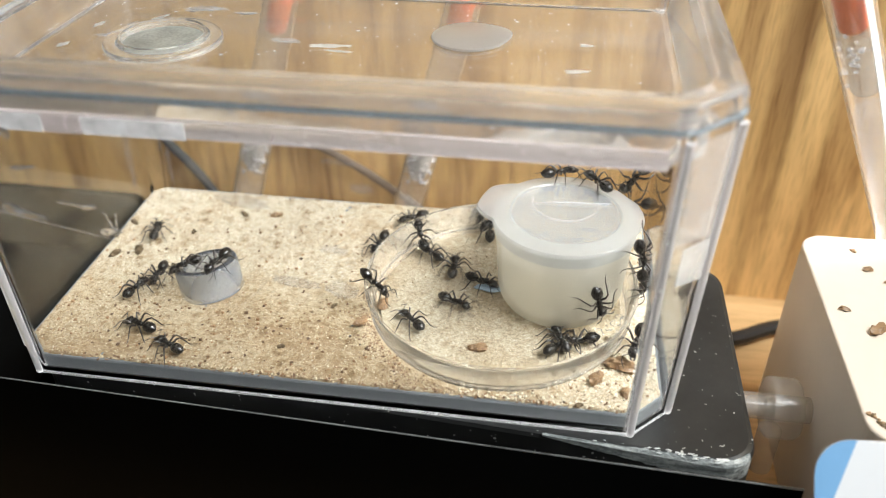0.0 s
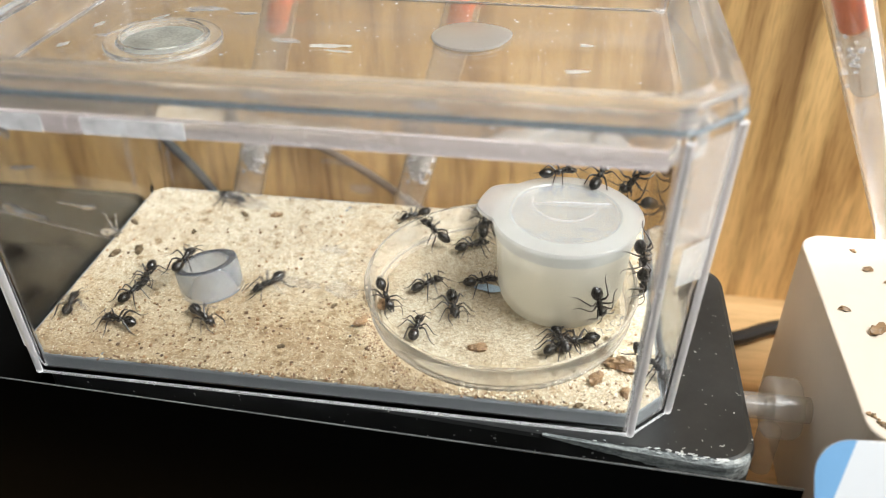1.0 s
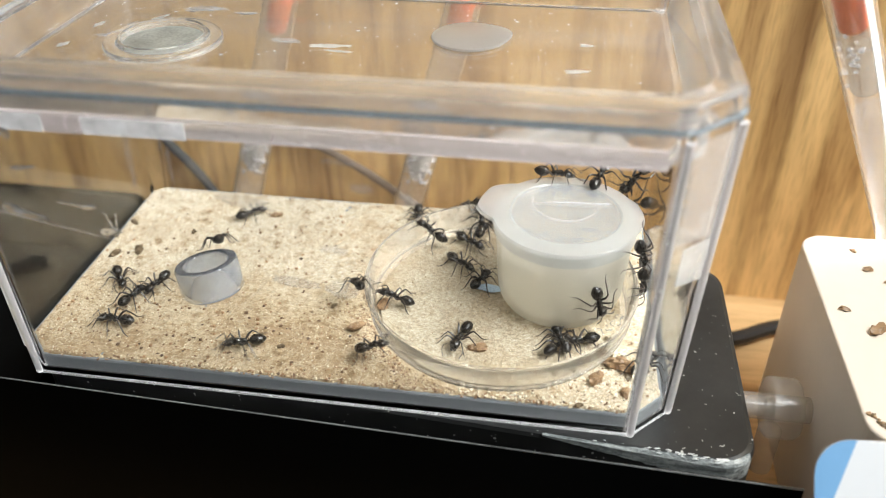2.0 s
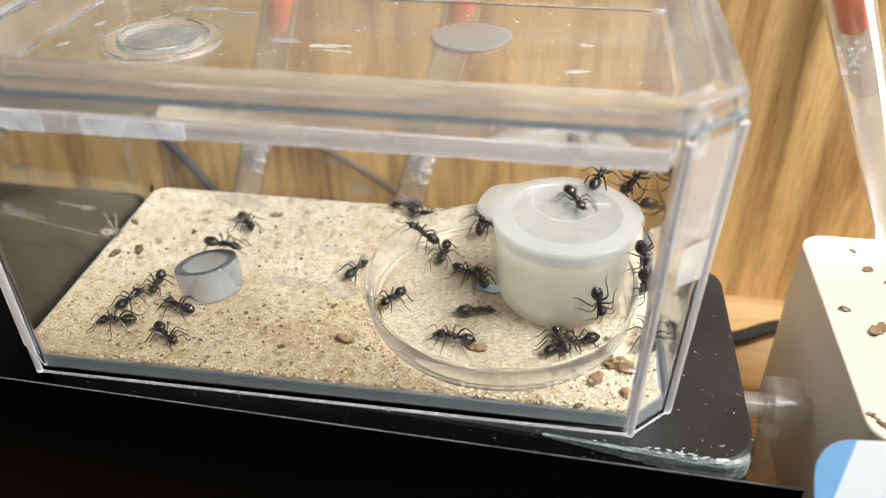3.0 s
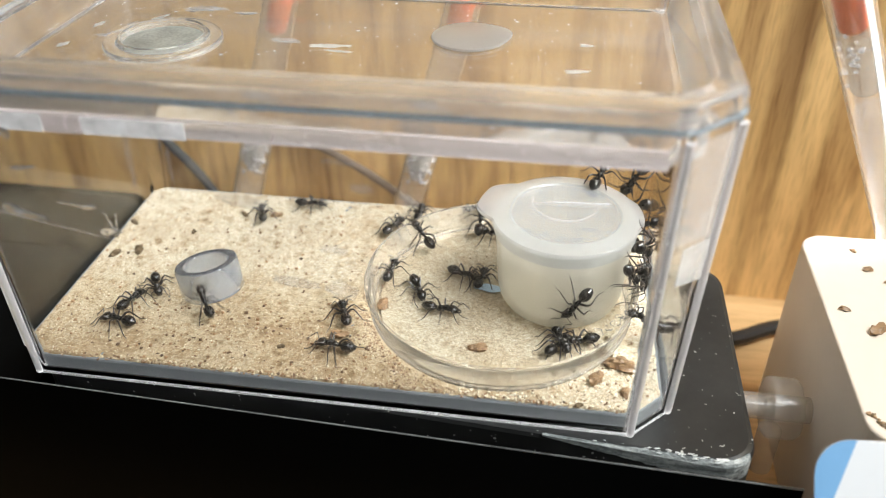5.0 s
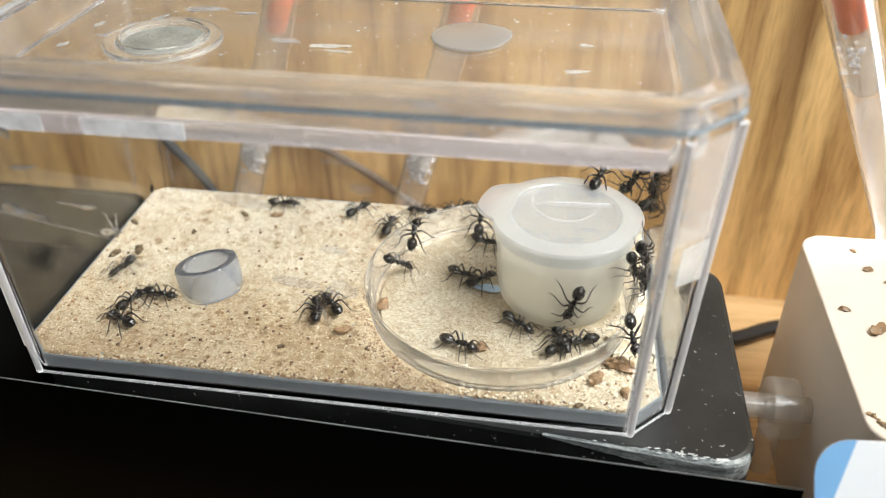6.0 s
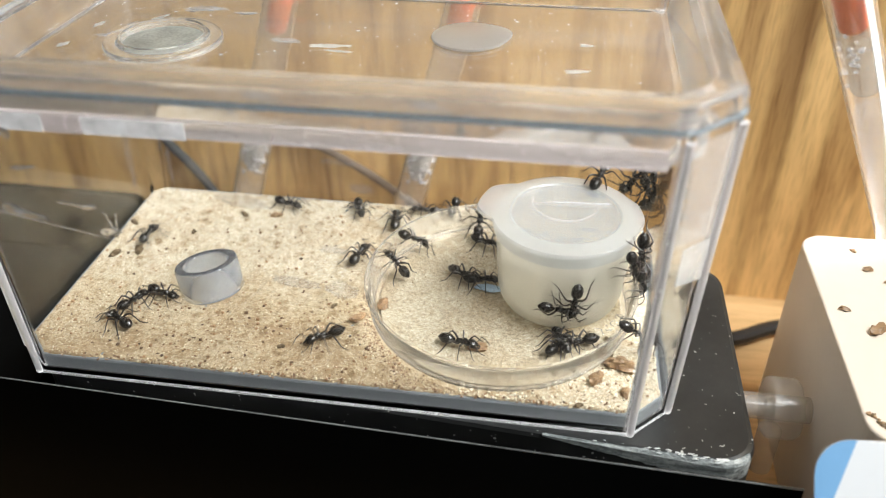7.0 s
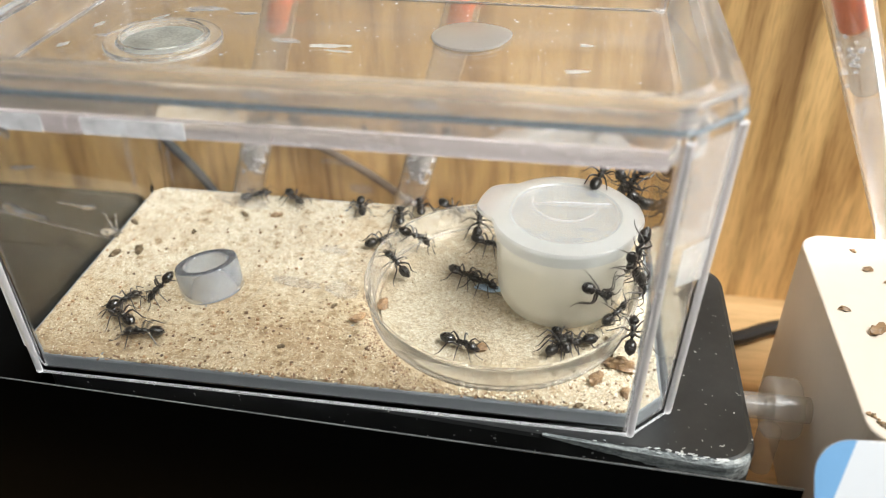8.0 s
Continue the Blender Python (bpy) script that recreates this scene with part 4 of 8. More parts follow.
for i, (x, y, s) in enumerate(((0.1207, 0.0299, 0.0009), (0.1198, 0.0276, 0.0012), (0.1183, 0.0258, 0.0010), (0.1162, 0.0239, 0.0013), (0.1147, 0.0224, 0.0008), (0.1117, 0.0214, 0.0009), (0.1204, 0.0251, 0.0006), (0.1227, 0.0279, 0.0007))):
    add_glint_drop(x, y, s, i)
husk(0.0912, 0.0152, 0.0019, HUSK, "crumpled brown seed husk lying in the dish", 0.4, 10, 31, DISH_FLOOR)
husk(0.0690, 0.0268, 0.0021, HUSK, "crumpled brown seed husk lying in the dish", 0.4, 100, 32, DISH_FLOOR)
for i, (x, y, q) in enumerate(((0.1164, 0.0192, 0.0014), (0.1112, 0.0128, 0.0012), (0.1075, 0.0108, 0.0009), (0.1180, 0.0222, 0.0008))):
    husk(x, y, q, DARKHUSK, "small dark seed husk lying against the dish wall", 0.5, 40 + 15 * i, 50 + i, DISH_FLOOR)
husk(0.0903, 0.0085, 0.0009, DARKHUSK, "small dark seed husk lying in the dish", 0.5, 40, 33, DISH_FLOOR)


def flake(x, y, w, h, turn, z, material, label, name, category):
    pts = []
    for i in range(26):
        a = 2 * math.pi * i / 26
        r = 1 + 0.3 * noise.noise(Vector((math.cos(a) * 1.5, math.sin(a) * 1.5, x * 900)))
        pts.append((w * r * math.cos(a), h * r * math.sin(a)))
    ob = part(name, slab(pts, 0.0, 0.00022, 0.00008), material, None, "", pose(x, y, z, 0, 0, turn))
    return tagged(ob, label, category, "scraps in the tank")


flake(0.0917, 0.0357, 0.0035, 0.0013, -6, DISH_FLOOR + 0.0004, PAPERY, "pale blue tissue scrap lying in the dish", "tissue_scrap", "paper scrap")


# ---- ants ----
def ant_model():
    """One ant facing +x with its feet at z = 0, about 9.5 mm long."""
    mm = 0.001
    a = thing("ant", pose(0, 0, -0.03), "glossy black ant with thin dark brown legs", "ant", "ants in the tank")

    def leg(side, jx, yaw, spread, size):
        """coxa, raised femur, falling tibia and flat tarsus, swung about its joint."""
        s = size * mm
        pts = [(0, 0, 0), (0.55 * s, 0, -0.25 * s), (1.6 * s, 0, 0.75 * s), (2.5 * s, 0, 1.0 * s), (3.3 * s, 0.0, 0.1 * s), (4.2 * s, 0, -1.15 * s), (5.0 * s, 0.1 * s, -1.62 * mm), (5.9 * s, 0.25 * s, -1.68 * mm)]
        rr = [0.27, 0.25, 0.245, 0.175, 0.15, 0.125, 0.08, 0.055]
        bm = sweep(pts, [r * s for r in rr], 7)
        m = pose(jx * mm, side * 0.42 * mm, 1.72 * mm, 0, 0, side * yaw)
        return part("leg", bm, LIMB, a, "", m)

    for side in (1, -1):
        leg(side, 1.75, 48, 0, 0.78)
        leg(side, 0.95, 97, 0, 0.86)
        leg(side, 0.30, 141, 0, 1.04)
    # mesosoma: three joined humps narrowing to the rear
    prof = [(-0.75, 0.18, 1.75), (-0.55, 0.46, 1.82), (-0.05, 0.56, 1.98), (0.45, 0.55, 2.02), (0.75, 0.52, 1.98), (1.25, 0.70, 2.12), (1.75, 0.72, 2.12), (2.15, 0.50, 1.98), (2.42, 0.26, 1.88)]
    bm = bmesh.new()
    rings(bm, [[(x * mm, r * math.cos(2 * math.pi * k / 14) * mm, (z + r * 1.05 * math.sin(2 * math.pi * k / 14) - 0.12) * mm) for k in range(14)] for x, r, z in prof])
    part("mesosoma", bm, SHELL, a)
    bm = blob(0.16 * mm, 0.36 * mm, 0.52 * mm, (-0.95 * mm, 0, 1.86 * mm), 10, 7)
    part("petiole", bm, SHELL, a)
    # gaster with shallow segment rings
    prof = [(-1.08, 0.22), (-1.25, 0.62), (-1.62, 1.00), (-2.06, 1.20), (-2.10, 1.17), (-2.6, 1.28), (-3.05, 1.28), (-3.09, 1.24), (-3.6, 1.14), (-3.95, 1.0), (-3.99, 0.95), (-4.4, 0.62), (-4.7, 0.26), (-4.8, 0.08)]
    bm = bmesh.new()
    rings(bm, [[(x * mm, r * math.cos(2 * math.pi * k / 18) * mm, (1.78 - (x + 1.1) * 0.02 + 0.93 * r * math.sin(2 * math.pi * k / 18)) * mm) for k in range(18)] for x, r in prof])
    part("gaster", bm, SHELL, a)
    # head, broad behind, with jaws and elbowed antennae
    prof = [(2.32, 0.26), (2.46, 0.70), (2.78, 1.05), (3.20, 1.15), (3.68, 1.07), (4.10, 0.86), (4.38, 0.60), (4.48, 0.22)]
    bm = bmesh.new()
    rings(bm, [[(x * mm, r * math.cos(2 * math.pi * k / 16) * mm, (1.92 - (x - 2.4) * 0.22 + 0.74 * r * math.sin(2 * math.pi * k / 16)) * mm) for k in range(16)] for x, r in prof])
    head = part("head", bm, SHELL, a)
    for side in (1, -1):
        bm = sweep(curve_points([(4.2 * mm, side * 0.42 * mm, 1.42 * mm), (4.75 * mm, side * 0.46 * mm, 1.30 * mm), (5.05 * mm, side * 0.08 * mm, 1.26 * mm)], 4), [0.2 * mm] * 5 + [0.16 * mm] * 3 + [0.06 * mm], 6)
        part("mandible", bm, LIMB, head)
        bm = sweep(curve_points([(3.95 * mm, side * 0.32 * mm, 2.02 * mm), (4.5 * mm, side * 1.35 * mm, 2.5 * mm), (4.75 * mm, side * 2.05 * mm, 2.45 * mm), (5.7 * mm, side * 2.25 * mm, 1.75 * mm), (6.9 * mm, side * 1.75 * mm, 1.0 * mm)], 4), 0.09 * mm, 6)
        part("antenna", bm, LIMB, head)
        part("eye", blob(0.19 * mm, 0.08 * mm, 0.17 * mm, (3.05 * mm, side * 1.08 * mm, 2.04 * mm), 8, 6), SHELL, head)
    return a


ANT = ant_model()


def at(x, y, z, rx, ry, rz):
    return pose(x / 1000, y / 1000, z / 1000, rx, ry, rz)


def stride(ant, size, seed):
    """Sets an ant's size, turns its head a little and steps its legs in two sets of three as far as its keyed way goes."""
    rnd = random.Random(seed)
    ant.scale = (size, size, size)
    keys = ant.animation_data
    curves = keys.action.layers[0].strips[0].channelbag(keys.action_slot).fcurves
    place = [c for c in curves if c.data_path == "location"]
    facing = [c for c in curves if c.data_path == "rotation_quaternion"]
    for o in ant.children:
        if o.name.split(".")[0] == "head":
            o.matrix_basis = pose(0.0024, 0, 0.0019, 0, rnd.uniform(-4, 10), rnd.uniform(-16, 16)) @ pose(-0.0024, 0, -0.0019)
    steps, phase, last = [], rnd.uniform(0, 6), frame(8.0)
    was = None
    for f in range(1, last + 1, 2):
        p = Vector([c.evaluate(f) for c in place])
        q = Vector([c.evaluate(f) for c in facing])
        d = (p - was[0]).length + 0.004 * (q - was[1]).length if was else 0.0
        was = (p, q)
        phase += d * 2 * math.pi / 0.0085
        go = min(1.0, d / 0.0006)
        if go > 0.08 or f in (1, last) or steps[-1][2] > 0:
            steps.append(((f - 1) / FPS, phase, go if go > 0.08 else 0.0))
    legs = [o for o in ant.children if o.name.split(".")[0] == "leg"]
    for i, o in enumerate(legs):
        side, which = (1, i) if i < 3 else (-1, i - 3)
        beat = math.pi * ((which + (i >= 3)) % 2)
        base = o.matrix_basis @ pose(0, 0, 0, 0, 0, side * rnd.uniform(-13, 13))
        walk(o, [(t, base @ pose(0, 0, 0, 0, -9 * go * max(0.0, math.cos(ph + beat)), -side * 17 * go * math.sin(ph + beat))) for t, ph, go in steps])
    return ant


ANTS = [ANT] + [copy_thing(ANT, pose(0, 0, -0.03)) for _ in range(32 - 1)]


def motions():
    walk(CARRIED, [(0, at(65, 21.2, 5.4, 0, 0, 60)), (1.7, at(65, 21.2, 5.4, 0, 0, 60)), (2.2, at(63.6, 17.6, 5.4, 0, 0, 25)), (2.7, at(62.8, 15.3, 5.4, 0, 0, -8)), (4.3, at(62.8, 15.3, 5.4, 0, 0, -8)), (5.2, at(61.2, 16.8, 5.4, 0, 0, 12)), (5.9, at(61.4, 17.2, 5.4, 0, 0, 25)), (6.4, at(64.0, 22.4, 5.4, 0, 0, 50)), (8, at(64.0, 22.4, 5.4, 0, 0, 50))])
    walk(ANTS[0], [(0, at(11.2, 24.7, 4.9, 0, 0, 76)), (0.1, at(11.2, 24.5, 4.9, 0, 0, 76)), (0.2, at(11.3, 24.3, 4.9, 0, 0, 76)), (0.3, at(11.4, 24.1, 4.9, 0, 0, 75)), (0.4, at(11.5, 23.9, 4.9, 0, 0, 75)), (0.5, at(11.5, 23.7, 4.9, 0, 0, 75)), (0.6, at(11.4, 23.5, 4.9, 0, 0, 75)), (0.7, at(11.3, 23.3, 4.9, 0, 0, 75)), (0.9, at(11, 23, 4.9, 0, 0, 74)), (1.1, at(11.2, 22.9, 4.9, 0, 0, 74)), (1.3, at(11.6, 22.8, 4.9, 0, 0, 73)), (1.6, at(11.8, 22.5, 4.9, 0, 0, 73)), (1.7, at(11.8, 22.4, 4.9, 0, 0, 73)), (1.8, at(11.8, 22.2, 4.9, 0, 0, 73)), (1.9, at(11.8, 22, 4.9, 0, 0, 73)), (2, at(11.7, 21.8, 4.9, 0, 0, 73)), (2.1, at(11.7, 21.6, 4.9, 0, 0, 73)), (2.2, at(11.7, 21.4, 4.9, 0, 0, 73)), (2.3, at(11.7, 21.3, 4.9, 0, 0, 73)), (2.4, at(11.6, 21.1, 4.9, 0, 0, 73)), (2.5, at(11.6, 20.9, 4.9, 0, 0, 73)), (2.7, at(11.6, 20.5, 4.9, 0, 0, 73)), (3.1, at(11.8, 20.8, 4.9, 0, 0, 73)), (3.3, at(12.1, 21.1, 4.9, 0, 0, 74)), (4.1, at(12.2, 20.8, 4.9, 0, 0, 73)), (4.4, at(12.2, 20.5, 4.9, 0, 0, 72)), (6, at(12.2, 20.3, 4.9, 0, 0, 69)), (6.4, at(12.4, 19.9, 4.9, 0, 0, 66)), (6.8, at(12.7, 20.3, 4.9, 0, 0, 64)), (7.6, at(12.6, 20.2, 4.9, 0, 0, 58)), (7.7, at(12.1, 20.1, 4.9, 0, 0, 57)), (7.8, at(11.6, 20, 4.9, 0, 0, 57)), (7.9, at(11.1, 20, 4.9, 0, 0, 56)), (8, at(10.7, 19.9, 4.9, 0, 0, 55))])
    stride(ANTS[0], 0.9, 0)
    walk(ANTS[1], [(0, at(13.9, 30.7, 4.9, 0, 0, -91)), (0.1, at(13.9, 30.9, 4.9, 0, 0, -89)), (0.2, at(13.9, 31.1, 4.9, 0, 0, -87)), (0.3, at(13.9, 31.3, 4.9, 0, 0, -85)), (0.5, at(13.5, 31.6, 4.9, 0, 0, -81)), (0.6, at(12.9, 31.6, 4.9, 0, 0, -79)), (0.7, at(12.1, 31.5, 4.9, 0, 0, -77)), (0.8, at(11.4, 31.4, 4.9, 0, 0, -76)), (0.9, at(11.1, 31.1, 4.9, 0, 0, -77)), (1, at(11.4, 30.6, 4.9, 0, 0, -82)), (1.1, at(12.2, 30, 4.9, 0, 0, -89)), (1.2, at(13, 29.3, 4.9, 0, 0, -96)), (1.3, at(13.9, 28.7, 4.9, 0, 0, -104)), (1.4, at(14.7, 28.1, 4.9, 0, 0, -110)), (1.5, at(15.3, 27.6, 4.9, 0, 0, -115)), (1.8, at(15.4, 27.3, 4.9, 0, 0, -112)), (2, at(15.2, 27.2, 4.9, 0, 0, -107)), (2.2, at(15, 27.1, 4.9, 0, 0, -103)), (2.4, at(14.9, 27, 4.9, 0, 0, -98)), (2.6, at(14.7, 27, 4.9, 0, 0, -94)), (2.8, at(14.7, 27, 4.9, 0, 0, -89)), (2.9, at(14.9, 27.1, 4.9, 0, 0, -87)), (3, at(15.1, 27.4, 4.9, 0, 0, -85)), (3.1, at(15.4, 27.6, 4.9, 0, 0, -82)), (3.2, at(15.7, 27.9, 4.9, 0, 0, -80)), (3.3, at(16, 28.1, 4.9, 0, 0, -78)), (3.4, at(16.3, 28.3, 4.9, 0, 0, -76)), (3.7, at(16.1, 28.6, 4.9, 0, 0, -75)), (3.8, at(15.8, 28.6, 4.9, 0, 0, -75)), (3.9, at(15.6, 28.6, 4.9, 0, 0, -76)), (4, at(15.3, 28.6, 4.9, 0, 0, -77)), (4.1, at(15, 28.6, 4.9, 0, 0, -78)), (4.2, at(14.8, 28.6, 4.9, 0, 0, -78)), (4.3, at(14.5, 28.6, 4.9, 0, 0, -79)), (4.5, at(14.2, 28.4, 4.9, 0, 0, -79)), (4.6, at(14.3, 28.1, 4.9, 0, 0, -76)), (4.7, at(14.5, 27.7, 4.9, 0, 0, -72)), (4.8, at(14.8, 27.3, 4.9, 0, 0, -68)), (4.9, at(15, 26.9, 4.9, 0, 0, -64)), (5, at(15.3, 26.5, 4.9, 0, 0, -60)), (5.1, at(15.5, 26.1, 4.9, 0, 0, -56)), (5.2, at(15.8, 25.7, 4.9, 0, 0, -52)), (5.3, at(16.1, 25.2, 4.9, 0, 0, -48)), (5.4, at(16.3, 24.8, 4.9, 0, 0, -43)), (5.5, at(16.6, 24.4, 4.9, 0, 0, -39)), (5.6, at(16.8, 24, 4.9, 0, 0, -35)), (5.7, at(17.1, 23.6, 4.9, 0, 0, -31)), (5.8, at(17.3, 23.3, 4.9, 0, 0, -25)), (5.9, at(17.4, 23.2, 4.9, 0, 0, -18)), (6, at(17.5, 23.2, 4.9, 0, 0, -9)), (6.1, at(17.6, 23.2, 4.9, 0, 0, 1)), (6.2, at(17.7, 23.2, 5.1, 0, -3, 10)), (6.3, at(17.8, 23.2, 5.5, 0, -11, 19)), (6.4, at(17.9, 23.3, 5.8, 0, -16, 27)), (6.6, at(18, 23.4, 6.1, 0, -20, 25)), (6.7, at(18, 23.5, 6, 0, -19, 15)), (6.8, at(18, 23.7, 5.7, 0, -14, 4)), (6.9, at(18, 23.8, 5.1, 0, -4, -8)), (7, at(18, 23.7, 4.9, 0, 0, -19)), (7.1, at(17.9, 23.5, 4.9, 0, 0, -30)), (7.2, at(17.7, 23.1, 4.9, 0, 0, -42)), (7.3, at(17.5, 22.7, 4.9, 0, 0, -53)), (7.4, at(17.3, 22.3, 4.9, 0, 0, -64)), (7.5, at(17.3, 22.1, 4.9, 0, 0, -75)), (7.6, at(17.5, 22.2, 4.9, 0, 0, -87)), (7.7, at(17.8, 22.6, 4.9, 0, 0, -98)), (7.8, at(18.1, 23, 4.9, 0, 0, -109)), (7.9, at(18.5, 23.3, 5.9, 0, 18, -121)), (8, at(18.8, 23.7, 7.3, 0, 32, -132))])
    stride(ANTS[1], 0.88, 1)
    walk(ANTS[2], [(0, at(18.2, 12.4, 4.9, 0, 0, 160)), (0.6, at(17.8, 12.7, 4.9, 0, 0, 164)), (0.7, at(17.2, 12.7, 4.9, 0, 0, 168)), (0.8, at(15.9, 12.8, 4.9, 0, 0, 170)), (0.9, at(14.3, 13.1, 4.9, 0, 0, 169)), (1, at(12.9, 13.3, 4.9, 0, 0, 166)), (1.1, at(12.3, 13.4, 4.9, 0, 0, 164)), (1.5, at(12.1, 13.4, 4.9, 0, 0, 169)), (2.1, at(12, 13.4, 4.9, 0, 0, 175)), (2.7, at(12.2, 13.4, 4.9, 0, 0, 181)), (3.2, at(12.4, 13.1, 4.9, 0, 0, 185)), (4.1, at(12.3, 13.2, 4.9, 0, 0, 180)), (4.5, at(12.3, 13.4, 4.9, 0, 0, 175)), (4.8, at(12.4, 13.4, 4.9, 0, 0, 171)), (5.1, at(12.7, 13.5, 4.9, 0, 0, 166)), (5.4, at(12.9, 13.5, 4.9, 0, 0, 161)), (5.7, at(13.1, 13.5, 4.9, 0, 0, 156)), (6.2, at(13, 13.9, 4.9, 0, 0, 152)), (6.8, at(12.7, 13.5, 4.9, 0, 0, 149)), (7.6, at(13, 13.8, 4.9, 0, 0, 149)), (7.7, at(12.9, 14, 4.9, 0, 0, 149)), (7.8, at(12.9, 14.2, 4.9, 0, 0, 149)), (7.9, at(12.8, 14.5, 4.9, 0, 0, 149)), (8, at(12.8, 14.7, 4.9, 0, 0, 149))])
    stride(ANTS[2], 0.95, 2)
    walk(ANTS[3], [(0, at(27.1, 7.2, 4.9, 0, 0, 154)), (0.1, at(25.8, 7.2, 4.9, 0, 0, 169)), (0.2, at(24.5, 7.2, 4.9, 0, 0, 174)), (0.3, at(22.8, 7.4, 4.9, 0, 0, 173)), (0.4, at(20.1, 8, 4.9, 0, 0, 172)), (0.5, at(16.6, 8.5, 4.9, 0, 0, 174)), (0.6, at(12.9, 8.6, 4.9, 0, 0, 175)), (0.7, at(8.7, 8.7, 4.9, 0, 0, 168)), (0.8, at(4.3, 9.5, 4.9, 0, 0, 150)), (0.9, at(0.8, 12.1, 4.9, 0, 0, 125)), (1, at(-0.7, 17.1, 4.9, 0, 0, 103)), (1.1, at(-0.4, 23.7, 4.9, 0, 0, 91)), (1.2, at(0.5, 29.7, 4.9, 0, 0, 92)), (1.3, at(0.9, 33.2, 4.9, 0, 0, 102)), (1.4, at(0.9, 34.3, 4.9, 0, 0, 109)), (1.5, at(0.7, 34.5, 4.9, 0, 0, 112)), (1.6, at(0.6, 34.4, 4.9, 0, 0, 102)), (1.7, at(1, 33.8, 4.9, 0, 0, 61)), (1.8, at(2.1, 32.2, 4.9, 0, 0, 9)), (1.9, at(3.7, 30.1, 4.9, 0, 0, -42)), (2, at(5.5, 27.9, 4.9, 0, 0, -52)), (2.1, at(7.2, 25.6, 4.9, 0, 0, -51)), (2.2, at(9.1, 23.3, 4.9, 0, 0, -50)), (2.3, at(11.1, 21.1, 4.9, 0, 0, -48)), (2.4, at(13.2, 18.8, 4.9, 0, 0, -47)), (2.5, at(15.3, 16.6, 4.9, 0, 0, -46)), (2.6, at(17.4, 14.4, 4.9, 0, 0, -43)), (2.7, at(19.5, 12.3, 4.9, 0, 0, -36)), (2.8, at(21.6, 10.9, 4.9, 0, 0, -25)), (2.9, at(23.4, 10.5, 4.9, 0, 0, -25)), (3, at(24.7, 10.7, 4.9, 0, 0, -37)), (3.1, at(25.3, 11.2, 4.9, 0, 0, -33)), (3.2, at(26.2, 11.6, 4.9, 0, 0, -6)), (3.3, at(28.5, 12.6, 4.9, 0, 0, 20)), (3.4, at(32.2, 14.3, 4.9, 0, 0, 35)), (3.5, at(35.5, 16.7, 4.9, 0, 0, 50)), (3.6, at(37.4, 20, 4.9, 0, 0, 66)), (3.7, at(38.4, 24.8, 4.9, 0, 0, 77)), (3.8, at(39.2, 31.2, 4.9, 0, 0, 83)), (3.9, at(39.9, 38.3, 4.9, 0, 0, 86)), (4, at(40.3, 45.1, 4.9, 0, 0, 89)), (4.1, at(40.2, 51.6, 4.9, 0, 0, 94)), (4.2, at(39.7, 57.2, 4.9, 0, 0, 101)), (4.3, at(38.9, 61.1, 4.9, 0, 0, 114)), (4.4, at(37.6, 63.3, 4.9, 0, 0, 137)), (4.5, at(36.4, 64.4, 4.9, 0, 0, 172)), (4.6, at(36, 64.9, 4.9, 0, 0, 224)), (4.7, at(36.5, 65.2, 4.9, 0, 0, 275)), (4.8, at(37.7, 65.3, 4.9, 0, 0, 327)), (4.9, at(39.1, 65.4, 4.9, 0, 0, 358)), (5, at(40.7, 65.4, 4.9, 0, 0, 362)), (5.1, at(42.2, 65.5, 4.9, 0, 0, 361)), (5.2, at(43.8, 65.6, 4.9, 0, 0, 359)), (5.3, at(45.4, 65.5, 4.9, 0, 0, 356)), (5.4, at(47.1, 65.3, 4.9, 0, 0, 353)), (5.5, at(48.7, 65, 4.9, 0, 0, 351)), (5.6, at(50.4, 64.7, 4.9, 0, 0, 358)), (5.7, at(52, 64.5, 4.9, 0, 0, 386)), (5.8, at(53.2, 64.3, 4.9, 0, 0, 424)), (5.9, at(53.8, 64.2, 4.9, 0, 0, 436)), (6, at(53.9, 64.3, 4.9, 0, 0, 420)), (6.1, at(53.9, 64.4, 4.9, 0, 0, 394)), (6.2, at(53.9, 64.5, 4.9, 0, 0, 369)), (6.3, at(54, 64.6, 4.9, 0, 0, 344)), (6.4, at(54, 64.6, 4.9, 0, 0, 320)), (6.5, at(54, 64.7, 4.9, 0, 0, 302)), (6.6, at(54, 64.8, 4.9, 0, 0, 294)), (7, at(54.1, 65.2, 4.9, 0, 0, 291)), (7.4, at(54.2, 65.5, 4.9, 0, 0, 289)), (7.8, at(54.3, 65.8, 4.9, 0, 0, 288)), (8, at(54.4, 66, 4.9, 0, 0, 287))])
    stride(ANTS[3], 0.89, 3)
